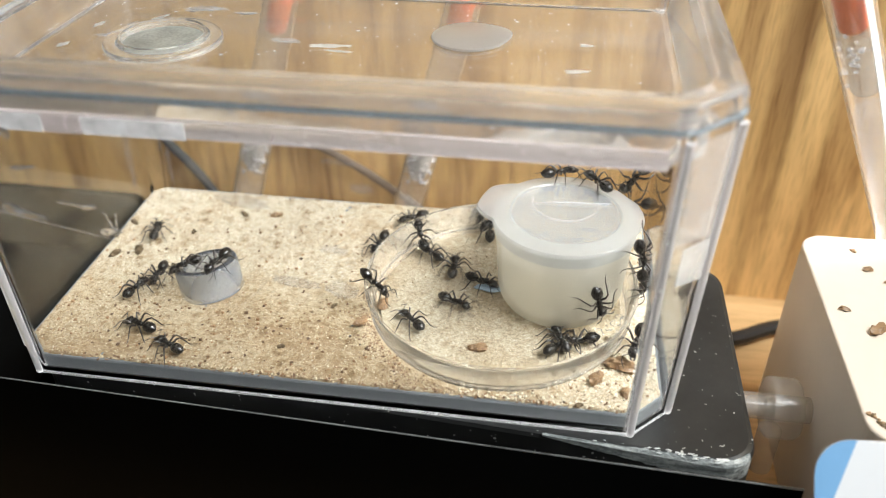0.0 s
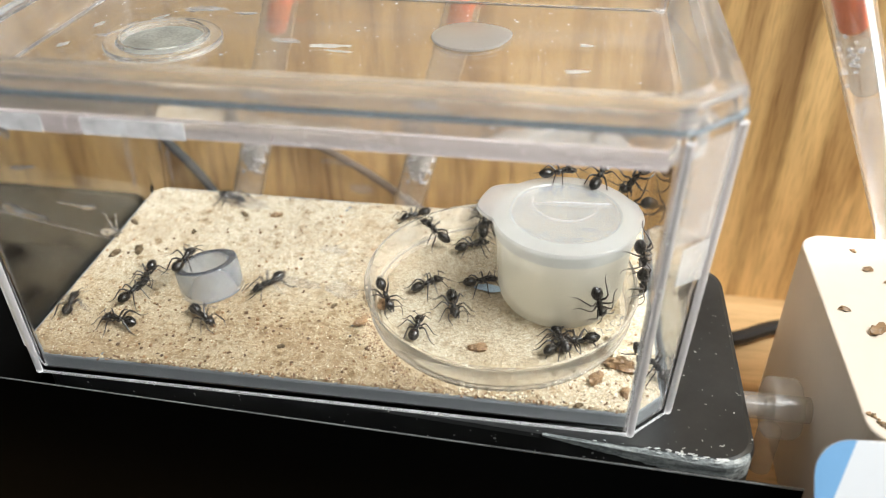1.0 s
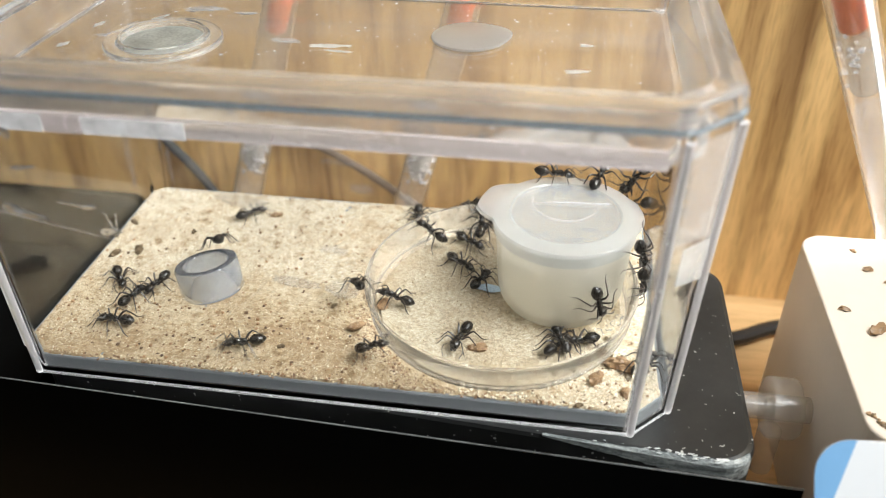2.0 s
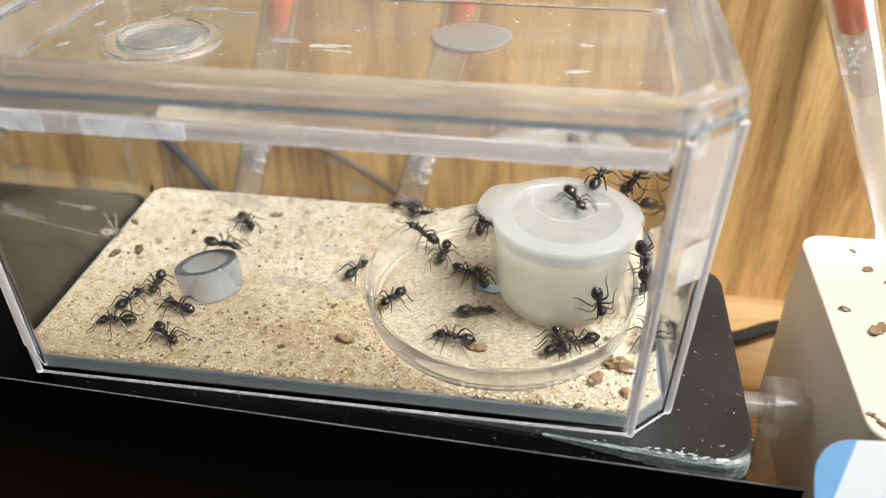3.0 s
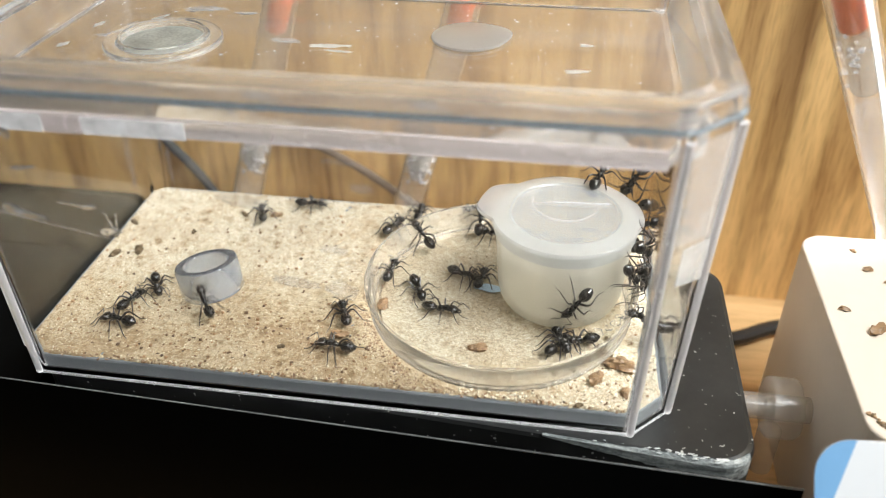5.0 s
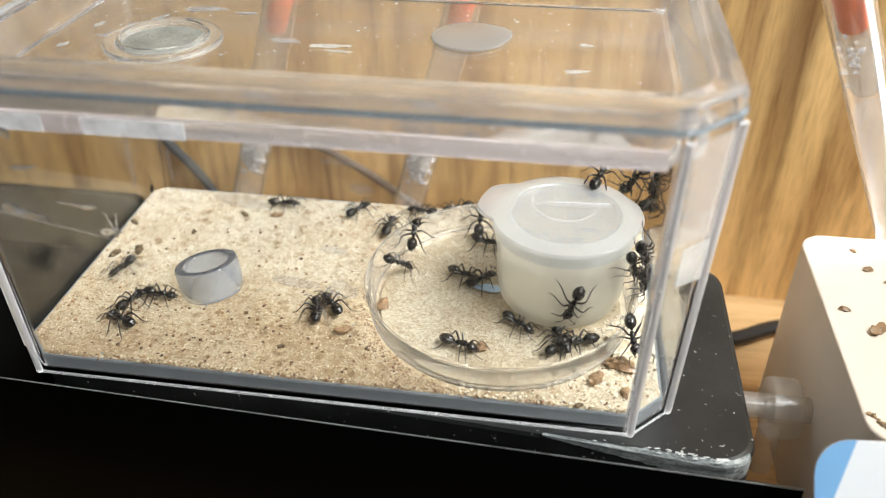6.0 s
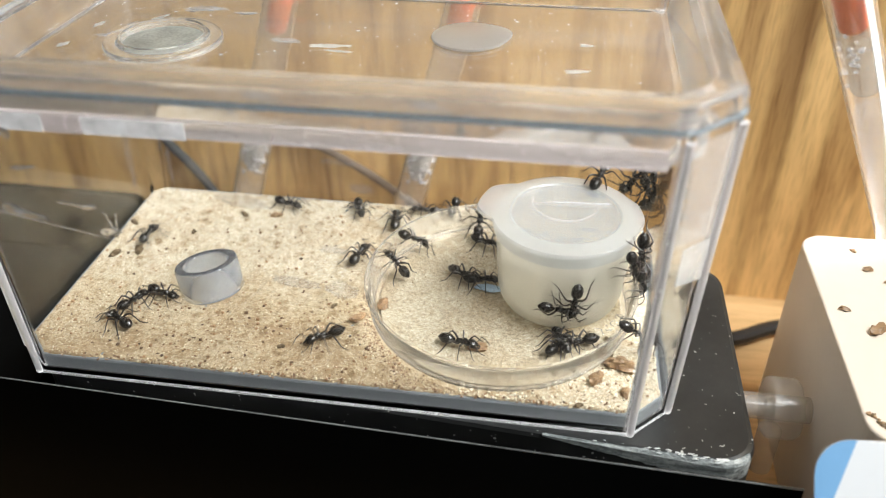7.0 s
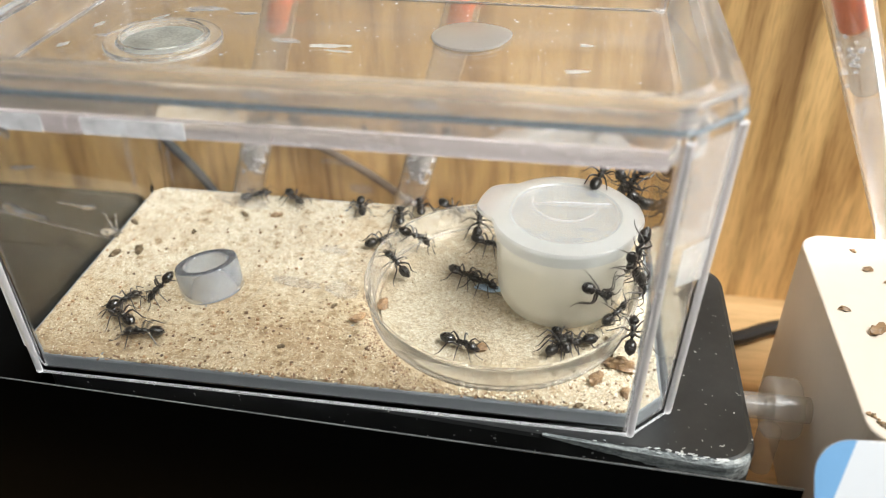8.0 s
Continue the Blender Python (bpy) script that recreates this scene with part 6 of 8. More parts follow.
    walk(ANTS[8], [(0, at(82.7, 41.1, 6, 0, 0, 89)), (0.1, at(82.4, 40.5, 6, 0, 0, 38)), (0.2, at(82.5, 39.8, 6, 0, 0, -10)), (0.3, at(83, 38.7, 6, 0, 0, -50)), (0.4, at(83.6, 37.5, 6, 0, 0, -77)), (0.5, at(83.7, 36.3, 6, 0, 0, -92)), (0.6, at(83.1, 35.1, 6, 0, 0, -90)), (0.7, at(82.6, 33.7, 6, 0, 0, -78)), (0.8, at(82.8, 32.2, 6, 0, 0, -71)), (0.9, at(83.5, 30.2, 6, 0, 0, -73)), (1, at(84.3, 27.7, 6, 0, 0, -77)), (1.1, at(84.8, 25.2, 6, 0, 0, -80)), (1.2, at(85, 22.8, 6, 0, 0, -80)), (1.3, at(85.2, 20.4, 6, 0, 0, -76)), (1.4, at(85.9, 18.5, 6, 0, 0, -71)), (1.5, at(86.6, 17.4, 6, 0, 0, -70)), (1.6, at(87.2, 17, 6, 0, 0, -74)), (1.7, at(87.6, 17.1, 6, 0, 0, -82)), (1.8, at(87.7, 17.2, 6, 0, 0, -91)), (1.9, at(87.6, 17.3, 6, 0, 0, -100)), (2, at(87.5, 17.4, 6, 0, 0, -110)), (2.1, at(87.5, 17.5, 6, 0, 0, -119)), (2.2, at(87.4, 17.6, 6, 0, 0, -129)), (2.3, at(87.3, 17.7, 6, 0, 0, -138)), (2.4, at(87.2, 17.8, 6, 0, 0, -147)), (2.5, at(87.1, 17.8, 6, 0, 0, -157)), (2.6, at(87.1, 17.9, 6, 0, 0, -166)), (2.7, at(87, 18, 6, 0, 0, -176)), (2.8, at(86.9, 17.8, 6, 0, 0, -185)), (2.9, at(86.8, 17.3, 6, 0, 0, -192)), (3, at(86.4, 16.8, 6, 0, 0, -192)), (3.1, at(85.3, 16.5, 6, 0, 0, -185)), (3.2, at(83.7, 16.6, 6, 0, 0, -179)), (3.3, at(81.9, 16.6, 6, 0, 0, -172)), (3.4, at(80.3, 16.3, 6, 0, 0, -161)), (3.5, at(79.1, 15.8, 6.3, 0, -4, -143)), (3.6, at(78.2, 15.2, 7.3, 0, -23, -129)), (3.7, at(77.6, 13.5, 8.8, 0, -32, -129)), (3.8, at(77.1, 10.6, 10.6, 0, -32, -136)), (3.9, at(76.5, 8.3, 11.9, 0, 21, -140)), (4, at(75.8, 7.4, 10.2, 0, 32, -147)), (4.1, at(75.1, 7.2, 9.2, 0, 32, -156)), (4.2, at(74.8, 7.1, 8.9, 0, 32, -167)), (4.3, at(74.4, 7.3, 8.7, 0, 32, -183)), (4.4, at(73.3, 7.9, 8.3, 0, 32, -199)), (4.5, at(71.5, 8.9, 7.4, 0, 32, -205)), (4.6, at(69.3, 10.1, 6.5, 0, 27, -204)), (4.7, at(67, 11, 5.8, 0, 16, -199)), (4.8, at(65, 11.5, 4.9, 0, 0, -194)), (4.9, at(63.4, 11.8, 4.9, 0, 0, -190)), (5, at(61.9, 12, 4.9, 0, 0, -191)), (5.1, at(60.5, 12.2, 4.9, 0, 0, -195)), (5.2, at(59.1, 12.6, 4.9, 0, 0, -202)), (5.3, at(57.9, 13.3, 4.9, 0, 0, -210)), (5.4, at(56.8, 14.1, 4.9, 0, 0, -216)), (5.5, at(55.6, 15, 4.9, 0, 0, -220)), (5.6, at(54.5, 15.9, 4.9, 0, 0, -229)), (5.7, at(53.6, 16.9, 4.9, 0, 0, -243)), (5.8, at(53.2, 18.6, 4.9, 0, 0, -259)), (5.9, at(53.6, 20.9, 4.9, 0, 0, -264)), (6, at(54.5, 22.9, 4.9, 0, 0, -256)), (6.1, at(55.5, 23.9, 4.9, 0, 0, -243)), (6.2, at(56.3, 24, 4.9, 0, 0, -237)), (6.3, at(56.9, 23.6, 4.9, 0, 0, -235)), (6.4, at(57.5, 22.8, 4.9, 0, 0, -234)), (6.5, at(58.3, 21.7, 4.9, 0, 0, -233)), (6.6, at(59.2, 20.5, 4.9, 0, 0, -229)), (6.7, at(60, 19.5, 4.9, 0, 0, -220)), (6.8, at(60.4, 18.4, 4.9, 0, 0, -204)), (6.9, at(59.9, 17, 4.9, 0, 0, -176)), (7, at(58.7, 14.7, 4.9, 0, 0, -147)), (7.1, at(56.8, 11.8, 4.9, 0, 0, -136)), (7.2, at(54.4, 9.3, 4.9, 0, 0, -146)), (7.3, at(51.7, 7.9, 4.9, 0, 0, -164)), (7.4, at(48.5, 7.8, 4.9, 0, 0, -178)), (7.5, at(44.1, 8.4, 4.9, 0, 0, -186)), (7.6, at(38.6, 9.4, 4.9, 0, 0, -188)), (7.7, at(32.9, 10.3, 4.9, 0, 0, -186)), (7.8, at(27.8, 10.7, 4.9, 0, 0, -182)), (7.9, at(23.6, 10.6, 4.9, 0, 0, -178)), (8, at(20, 10.3, 4.9, 0, 0, -175))])
    stride(ANTS[8], 0.96, 8)
    walk(ANTS[9], [(0, at(84.5, 28.7, 6, 0, 0, -23)), (0.1, at(82.9, 28.6, 6, 0, 0, -75)), (0.2, at(81, 28.9, 6, 0, 0, -126)), (0.3, at(79, 29.4, 6, 0, 0, -178)), (0.4, at(77.3, 29.8, 6, 0, 0, -201)), (0.5, at(76.3, 30.3, 6, 0, 0, -216)), (0.6, at(75.8, 30.9, 6, 0, 0, -239)), (0.7, at(75.8, 31.7, 6, 0, 0, -267)), (0.8, at(76.1, 32.8, 6, 0, 0, -295)), (0.9, at(76.6, 33.5, 6, 0, 0, -313)), (1, at(77.4, 34, 6, 0, 0, -315)), (1.1, at(78.5, 35, 6, 0, 0, -305)), (1.2, at(79.5, 37.2, 6, 0, 0, -293)), (1.3, at(80.3, 39.9, 6, 0, 0, -289)), (1.4, at(80.7, 42.2, 6, 0, 0, -305)), (1.5, at(81.1, 43.6, 6, 0, 0, -340)), (1.6, at(81.9, 44.2, 6, 0, 0, -376)), (1.7, at(82.8, 44.4, 6, 0, 0, -394)), (1.8, at(83.3, 44.3, 6, 0, 0, -396)), (1.9, at(83.6, 43.9, 6, 0, 0, -395)), (2, at(83.8, 43.5, 6, 0, 0, -395)), (2.1, at(84, 43.1, 6, 0, 0, -394)), (2.2, at(84.2, 42.6, 6, 0, 0, -393)), (2.3, at(84.4, 42.2, 6, 0, 0, -392)), (2.4, at(84.7, 41.8, 6, 0, 0, -391)), (2.5, at(85, 41.3, 6, 0, 0, -390)), (2.6, at(85.3, 40.9, 6, 0, 0, -389)), (2.7, at(85.5, 40.4, 6, 0, 0, -388)), (2.8, at(85.8, 40.1, 6, 0, 0, -387)), (2.9, at(85.9, 39.9, 6, 0, 0, -387)), (3.1, at(86.1, 39.6, 6, 0, 0, -385)), (3.4, at(86.4, 39.3, 6, 0, 0, -384)), (3.8, at(86.1, 39.1, 6, 0, 0, -382)), (4, at(85.8, 39.1, 6, 0, 0, -381)), (4.2, at(85.6, 39, 6, 0, 0, -380)), (4.5, at(85.2, 39, 6, 0, 0, -379)), (7.2, at(85.2, 39, 6, 0, 0, -385)), (8, at(85.2, 39, 6, 0, 0, -387))])
    stride(ANTS[9], 0.89, 9)
    walk(ANTS[10], [(0, at(76.4, 46.2, 6, 0, 0, 140)), (0.1, at(76.9, 46.8, 6, 0, 0, 112)), (0.2, at(77.4, 47.4, 6, 0, 0, 84)), (0.3, at(78.1, 48.1, 6, 0, 0, 57)), (0.4, at(79.1, 48.7, 6, 0, 0, 36)), (0.5, at(80.4, 49.3, 6, 0, 0, 24)), (0.6, at(81.7, 49.7, 6, 0, 0, 18)), (0.7, at(83, 50.1, 6, 0, 0, 17)), (0.8, at(84.1, 50.3, 6, 0, 0, 20)), (0.9, at(85, 50.4, 6, 0, 0, 26)), (1, at(85.6, 50.6, 6, 0, 0, 32)), (1.1, at(85.9, 50.8, 6, 0, 0, 37)), (1.2, at(86.2, 51.2, 6, 0, 0, 38)), (1.3, at(86.4, 51.5, 6, 0, 0, 33)), (1.4, at(86.6, 51.9, 6, 0, 0, 25)), (1.5, at(86.8, 52.3, 6, 0, 0, 15)), (1.6, at(86.8, 52.6, 6, 0, 0, 5)), (1.7, at(86.6, 52.8, 6, 0, 0, -4)), (1.8, at(86.1, 52.8, 6, 0, 0, -14)), (1.9, at(85.5, 52.6, 6, 0, 0, -23)), (2, at(84.9, 52.4, 6, 0, 0, -33)), (2.1, at(84.2, 52.2, 6, 0, 0, -42)), (2.2, at(83.6, 52, 6, 0, 0, -52)), (2.3, at(82.9, 51.8, 6, 0, 0, -61)), (2.4, at(82.3, 51.6, 6, 0, 0, -71)), (2.5, at(81.6, 51.4, 6, 0, 0, -81)), (2.6, at(81, 51.2, 6, 0, 0, -90)), (2.7, at(80.4, 50.8, 6, 0, 0, -98)), (2.8, at(79.9, 50, 6, 0, 0, -102)), (2.9, at(79.6, 48.6, 6, 0, 0, -100)), (3, at(79.4, 47, 6, 0, 0, -94)), (3.1, at(79.3, 46.1, 6, 0, 0, -84)), (3.2, at(79.1, 45.6, 6, 0, 0, -72)), (3.3, at(79, 45.2, 6, 0, 0, -60)), (3.4, at(78.9, 44.8, 6, 0, 0, -47)), (3.5, at(78.7, 44.5, 6, 0, 0, -37)), (3.6, at(78.5, 44.4, 6, 0, 0, -29)), (3.7, at(78.2, 44.4, 6, 0, 0, -22)), (3.8, at(77.9, 44.4, 6, 0, 0, -16)), (3.9, at(77.6, 44.4, 6, 0, 0, -10)), (4, at(77.1, 44.3, 6, 0, 0, -3)), (4.1, at(76.2, 44, 6, 0, 0, 3)), (4.2, at(75.3, 43.5, 6, 0, 0, 9)), (4.3, at(74.5, 43, 6, 0, 0, 15)), (4.4, at(73.9, 42.4, 6, 0, 0, 21)), (4.5, at(73.3, 41.5, 6, 0, 0, 20)), (4.6, at(72.8, 40.4, 6.2, 0, 3, -4)), (4.7, at(72.7, 38.9, 6, 0, 0, -41)), (4.8, at(73.4, 36.9, 6, 0, 0, -64)), (4.9, at(74.4, 34.7, 6, 0, 0, -66)), (5, at(75.6, 32.4, 6, 0, 0, -63)), (5.1, at(76.9, 30, 6, 0, 0, -62)), (5.2, at(78.2, 27.5, 6, 0, 0, -62)), (5.3, at(79.5, 25, 6, 0, 0, -61)), (5.4, at(80.9, 22.6, 6, 0, 0, -60)), (5.5, at(82.2, 20.3, 6, 0, 0, -59)), (5.6, at(83.4, 18.2, 6, 0, 0, -55)), (5.7, at(84.6, 16.5, 6, 0, 0, -47)), (5.8, at(85.8, 15.4, 6, 0, 0, -36)), (5.9, at(86.7, 15, 6, 0, 0, -25)), (6, at(87.3, 15.1, 6, 0, 0, -16)), (6.1, at(87.5, 15.1, 6, 0, 0, -13)), (6.3, at(87.8, 15.2, 6, 0, 0, -11)), (6.8, at(87.7, 15.5, 6, 0, 0, -9)), (7, at(87.3, 15.6, 6, 0, 0, -9)), (7.2, at(87, 15.5, 6, 0, 0, -10)), (7.4, at(86.7, 15.4, 6, 0, 0, -12)), (7.8, at(87.1, 15.3, 6, 0, 0, -16)), (8, at(87.4, 15.3, 6, 0, 0, -18))])
    stride(ANTS[10], 0.93, 10)
    walk(ANTS[11], [(0, at(76.4, 21, 6, 0, 0, 136)), (0.1, at(76.9, 20.7, 6, 0, 0, 144)), (0.2, at(77.4, 20.4, 6, 0, 0, 153)), (0.3, at(77.8, 20.1, 6, 0, 0, 162)), (0.4, at(77.9, 19.9, 6, 0, 0, 171)), (0.5, at(78, 19.7, 6, 0, 0, 177)), (0.6, at(78.1, 19.5, 6, 0, 0, 174)), (0.7, at(78.3, 19.3, 6, 0, 0, 156)), (0.8, at(78.4, 19.1, 6, 0, 0, 129)), (0.9, at(78.2, 18.8, 6, 0, 0, 102)), (1, at(77.8, 18.7, 6, 0, 0, 87)), (1.1, at(77.5, 19, 6, 0, 0, 88)), (1.2, at(77.3, 20, 6, 0, 0, 97)), (1.3, at(76.9, 21.4, 6, 0, 0, 103)), (1.4, at(76.6, 22.7, 6, 0, 0, 109)), (1.5, at(76.1, 23.9, 6, 0, 0, 120)), (1.6, at(75.1, 25.2, 6, 0, 0, 133)), (1.7, at(73.7, 26.4, 6, 0, 0, 144)), (1.8, at(72.5, 27, 6, 0, 0, 154)), (1.9, at(71.8, 27.1, 6.3, 0, -5, 163)), (2, at(71.4, 27.2, 6.9, 0, -16, 172)), (2.1, at(71.2, 27.2, 7.2, 0, -21, 181)), (2.2, at(71.1, 27.2, 7.4, 0, -23, 189)), (2.3, at(71, 27.2, 7.4, 0, -24, 198)), (2.4, at(70.9, 27.2, 7.4, 0, -24, 207)), (2.5, at(70.9, 27.2, 7.4, 0, -23, 216)), (2.6, at(70.8, 27.1, 7.2, 0, -21, 225)), (2.7, at(70.8, 27.1, 7.1, 0, -18, 233)), (2.8, at(70.8, 27.2, 6.9, 0, -15, 239)), (3, at(70.9, 27.3, 6.6, 0, -10, 243)), (3.2, at(71.1, 27.4, 6.3, 0, -6, 243)), (3.7, at(71.3, 27.5, 6, 0, 0, 249)), (3.9, at(71.3, 27.3, 6, 0, 0, 254)), (4, at(71.4, 27.3, 6, 0, 0, 257)), (4.1, at(71.7, 27.4, 6, 0, 0, 261)), (4.2, at(72.1, 27.5, 6, 0, 0, 272)), (4.3, at(72.6, 27.3, 6, 0, 0, 292)), (4.4, at(73.4, 27, 6, 0, 0, 316)), (4.5, at(74.6, 26.6, 6, 0, 0, 337)), (4.6, at(76, 26.3, 6, 0, 0, 349)), (4.7, at(77.4, 26.2, 6, 0, 0, 353)), (4.8, at(78.9, 26, 6, 0, 0, 355)), (4.9, at(80.4, 25.9, 6, 0, 0, 356)), (5, at(81.9, 25.8, 6, 0, 0, 356)), (5.1, at(83.4, 25.7, 6, 0, 0, 356)), (5.2, at(85, 25.6, 6, 0, 0, 356)), (5.3, at(86.6, 25.5, 6, 0, 0, 356)), (5.4, at(88.3, 25.4, 6, 0, 0, 356)), (5.5, at(90.1, 25.2, 6, 0, 0, 355)), (5.6, at(91.8, 25.1, 6, 0, 0, 352)), (5.7, at(93.6, 24.9, 6, 0, 0, 349)), (5.8, at(95.5, 24.3, 6, 0, 0, 344)), (5.9, at(97.4, 23.7, 6, 0, 0, 337)), (6, at(98.9, 23.4, 6, 0, 0, 323)), (6.1, at(101, 23.3, 9, 90, -37, -27)), (6.3, at(101.9, 22.9, 10.2, 90, -38, -23)), (6.5, at(104.4, 22.1, 12.8, 90, -37, -12)), (6.8, at(105.2, 21.9, 13.7, 90, -35, -8)), (7, at(107.2, 21.8, 14.5, 90, 7, 0)), (7.2, at(108.7, 21.9, 13.6, 90, 15, 6)), (7.4, at(110.6, 22.2, 11.2, 90, 14, 15)), (7.6, at(113.4, 23.3, 10.4, 90, 20, 27)), (7.8, at(114.9, 24.2, 11.3, 90, -9, 35)), (8, at(118, 27.1, 10.1, 90, -5, 52))])
    stride(ANTS[11], 0.9, 11)
    walk(ANTS[12], [(0, at(66.4, 26.7, 11.2, 0, 32, -23)), (0.1, at(66.4, 27, 11.1, 0, 32, -16)), (0.2, at(66.4, 27.3, 11, 0, 32, -9)), (0.3, at(66.5, 27.5, 10.9, 0, 32, -1)), (0.4, at(66.5, 27.7, 10.8, 0, 32, 5)), (0.6, at(66.4, 27.7, 11, 0, 32, 2)), (0.7, at(66.4, 27.4, 11.1, 0, 32, -9)), (0.8, at(66.7, 27.3, 10.6, 0, 32, -24)), (0.9, at(67.6, 27.4, 9.1, 0, 32, -39)), (1, at(68.8, 27.6, 7.7, 0, 29, -55)), (1.1, at(69.3, 27.7, 6.4, 0, 7, -70)), (1.2, at(69.4, 27.7, 6.2, 0, -3, -83)), (1.3, at(69.3, 27.2, 6.9, 0, -15, -91)), (1.4, at(69.1, 25.7, 7.8, 0, -29, -97)), (1.5, at(68.8, 23.3, 9.1, 0, -32, -106)), (1.6, at(68.3, 20.8, 11.4, 0, -31, -131)), (1.7, at(67.4, 19.8, 12.4, 0, 6, -173)), (1.8, at(66.2, 21, 11.7, 0, 24, -214)), (1.9, at(64.9, 23.4, 11.2, 0, 22, -236)), (2, at(63.6, 26.1, 10.2, 0, 23, -243)), (2.1, at(62.3, 28.7, 8.8, 0, 31, -244)), (2.2, at(61.2, 30.8, 7.2, 0, 32, -246)), (2.3, at(60.5, 32.4, 6.4, 0, 25, -248)), (2.4, at(60.1, 33.5, 5.8, 0, 16, -253)), (2.5, at(59.7, 34.5, 5.1, 0, 4, -259)), (2.6, at(59.3, 35.5, 4.9, 0, 0, -265)), (2.7, at(59, 36.3, 4.9, 0, 0, -271)), (2.8, at(58.9, 36.9, 4.9, 0, 0, -278)), (2.9, at(59.3, 37.4, 4.9, 0, 0, -284)), (3, at(59.8, 38.6, 4.9, 0, 0, -293)), (3.1, at(60.4, 40.6, 6.1, 0, -20, -316)), (3.2, at(61.2, 42, 7.7, 0, -32, -360)), (3.3, at(62.1, 40.8, 8.3, 0, -32, -407)), (3.4, at(63, 37.5, 9.9, 0, -32, -435)), (3.5, at(63.7, 34.5, 11.5, 0, -21, -437)), (3.6, at(64.3, 33.1, 12.3, 0, -11, -410)), (3.7, at(65.1, 33.1, 12, 0, 18, -368)), (3.8, at(66.1, 34.1, 10.7, 0, 32, -334)), (3.9, at(67.3, 35.3, 9.1, 0, 32, -315)), (4, at(68.3, 35.9, 7.9, 0, 30, -301)), (4.1, at(68.7, 35.9, 6.6, 0, 11, -284)), (4.2, at(68.6, 35.8, 7, 0, -17, -266)), (4.3, at(68.2, 35.8, 8.1, 0, -32, -248)), (4.4, at(68.1, 35.9, 8.7, 0, -32, -232)), (4.6, at(68.2, 36.1, 8.8, 0, -32, -227)), (4.7, at(68.3, 36.3, 8.5, 0, -32, -238)), (4.8, at(68.4, 36.4, 8, 0, -32, -251)), (4.9, at(68.5, 36.6, 7.3, 0, -23, -264)), (5, at(68.6, 36.7, 7, 0, -4, -277)), (5.1, at(68.7, 36.8, 7, 0, 18, -290)), (5.2, at(68.8, 37, 7.6, 0, 26, -303)), (5.3, at(68.8, 37.1, 8, 0, 32, -316)), (5.4, at(68.9, 37.3, 8.4, 0, 32, -328)), (5.5, at(69, 37.4, 8.6, 0, 32, -341)), (5.6, at(69.1, 37.5, 8.7, 0, 32, -354)), (5.7, at(69.2, 37.7, 8.8, 0, 32, -365)), (5.8, at(69.2, 37.8, 8.7, 0, 32, -366)), (5.9, at(69.3, 37.8, 8.6, 0, 32, -354)), (6, at(69.3, 37.8, 8.3, 0, 32, -333)), (6.1, at(69.3, 37.8, 7.4, 0, 24, -309)), (6.2, at(69.3, 37.8, 6.2, 0, 4, -285)), (6.3, at(69.3, 37.8, 7.1, 0, -19, -261)), (6.4, at(69.3, 37.8, 8, 0, -32, -239)), (6.5, at(69.3, 37.8, 8.4, 0, -32, -222)), (6.6, at(69.3, 37.8, 8.6, 0, -32, -215)), (8, at(69.3, 37.8, 8.6, 0, -32, -213))])
    stride(ANTS[12], 0.89, 12)
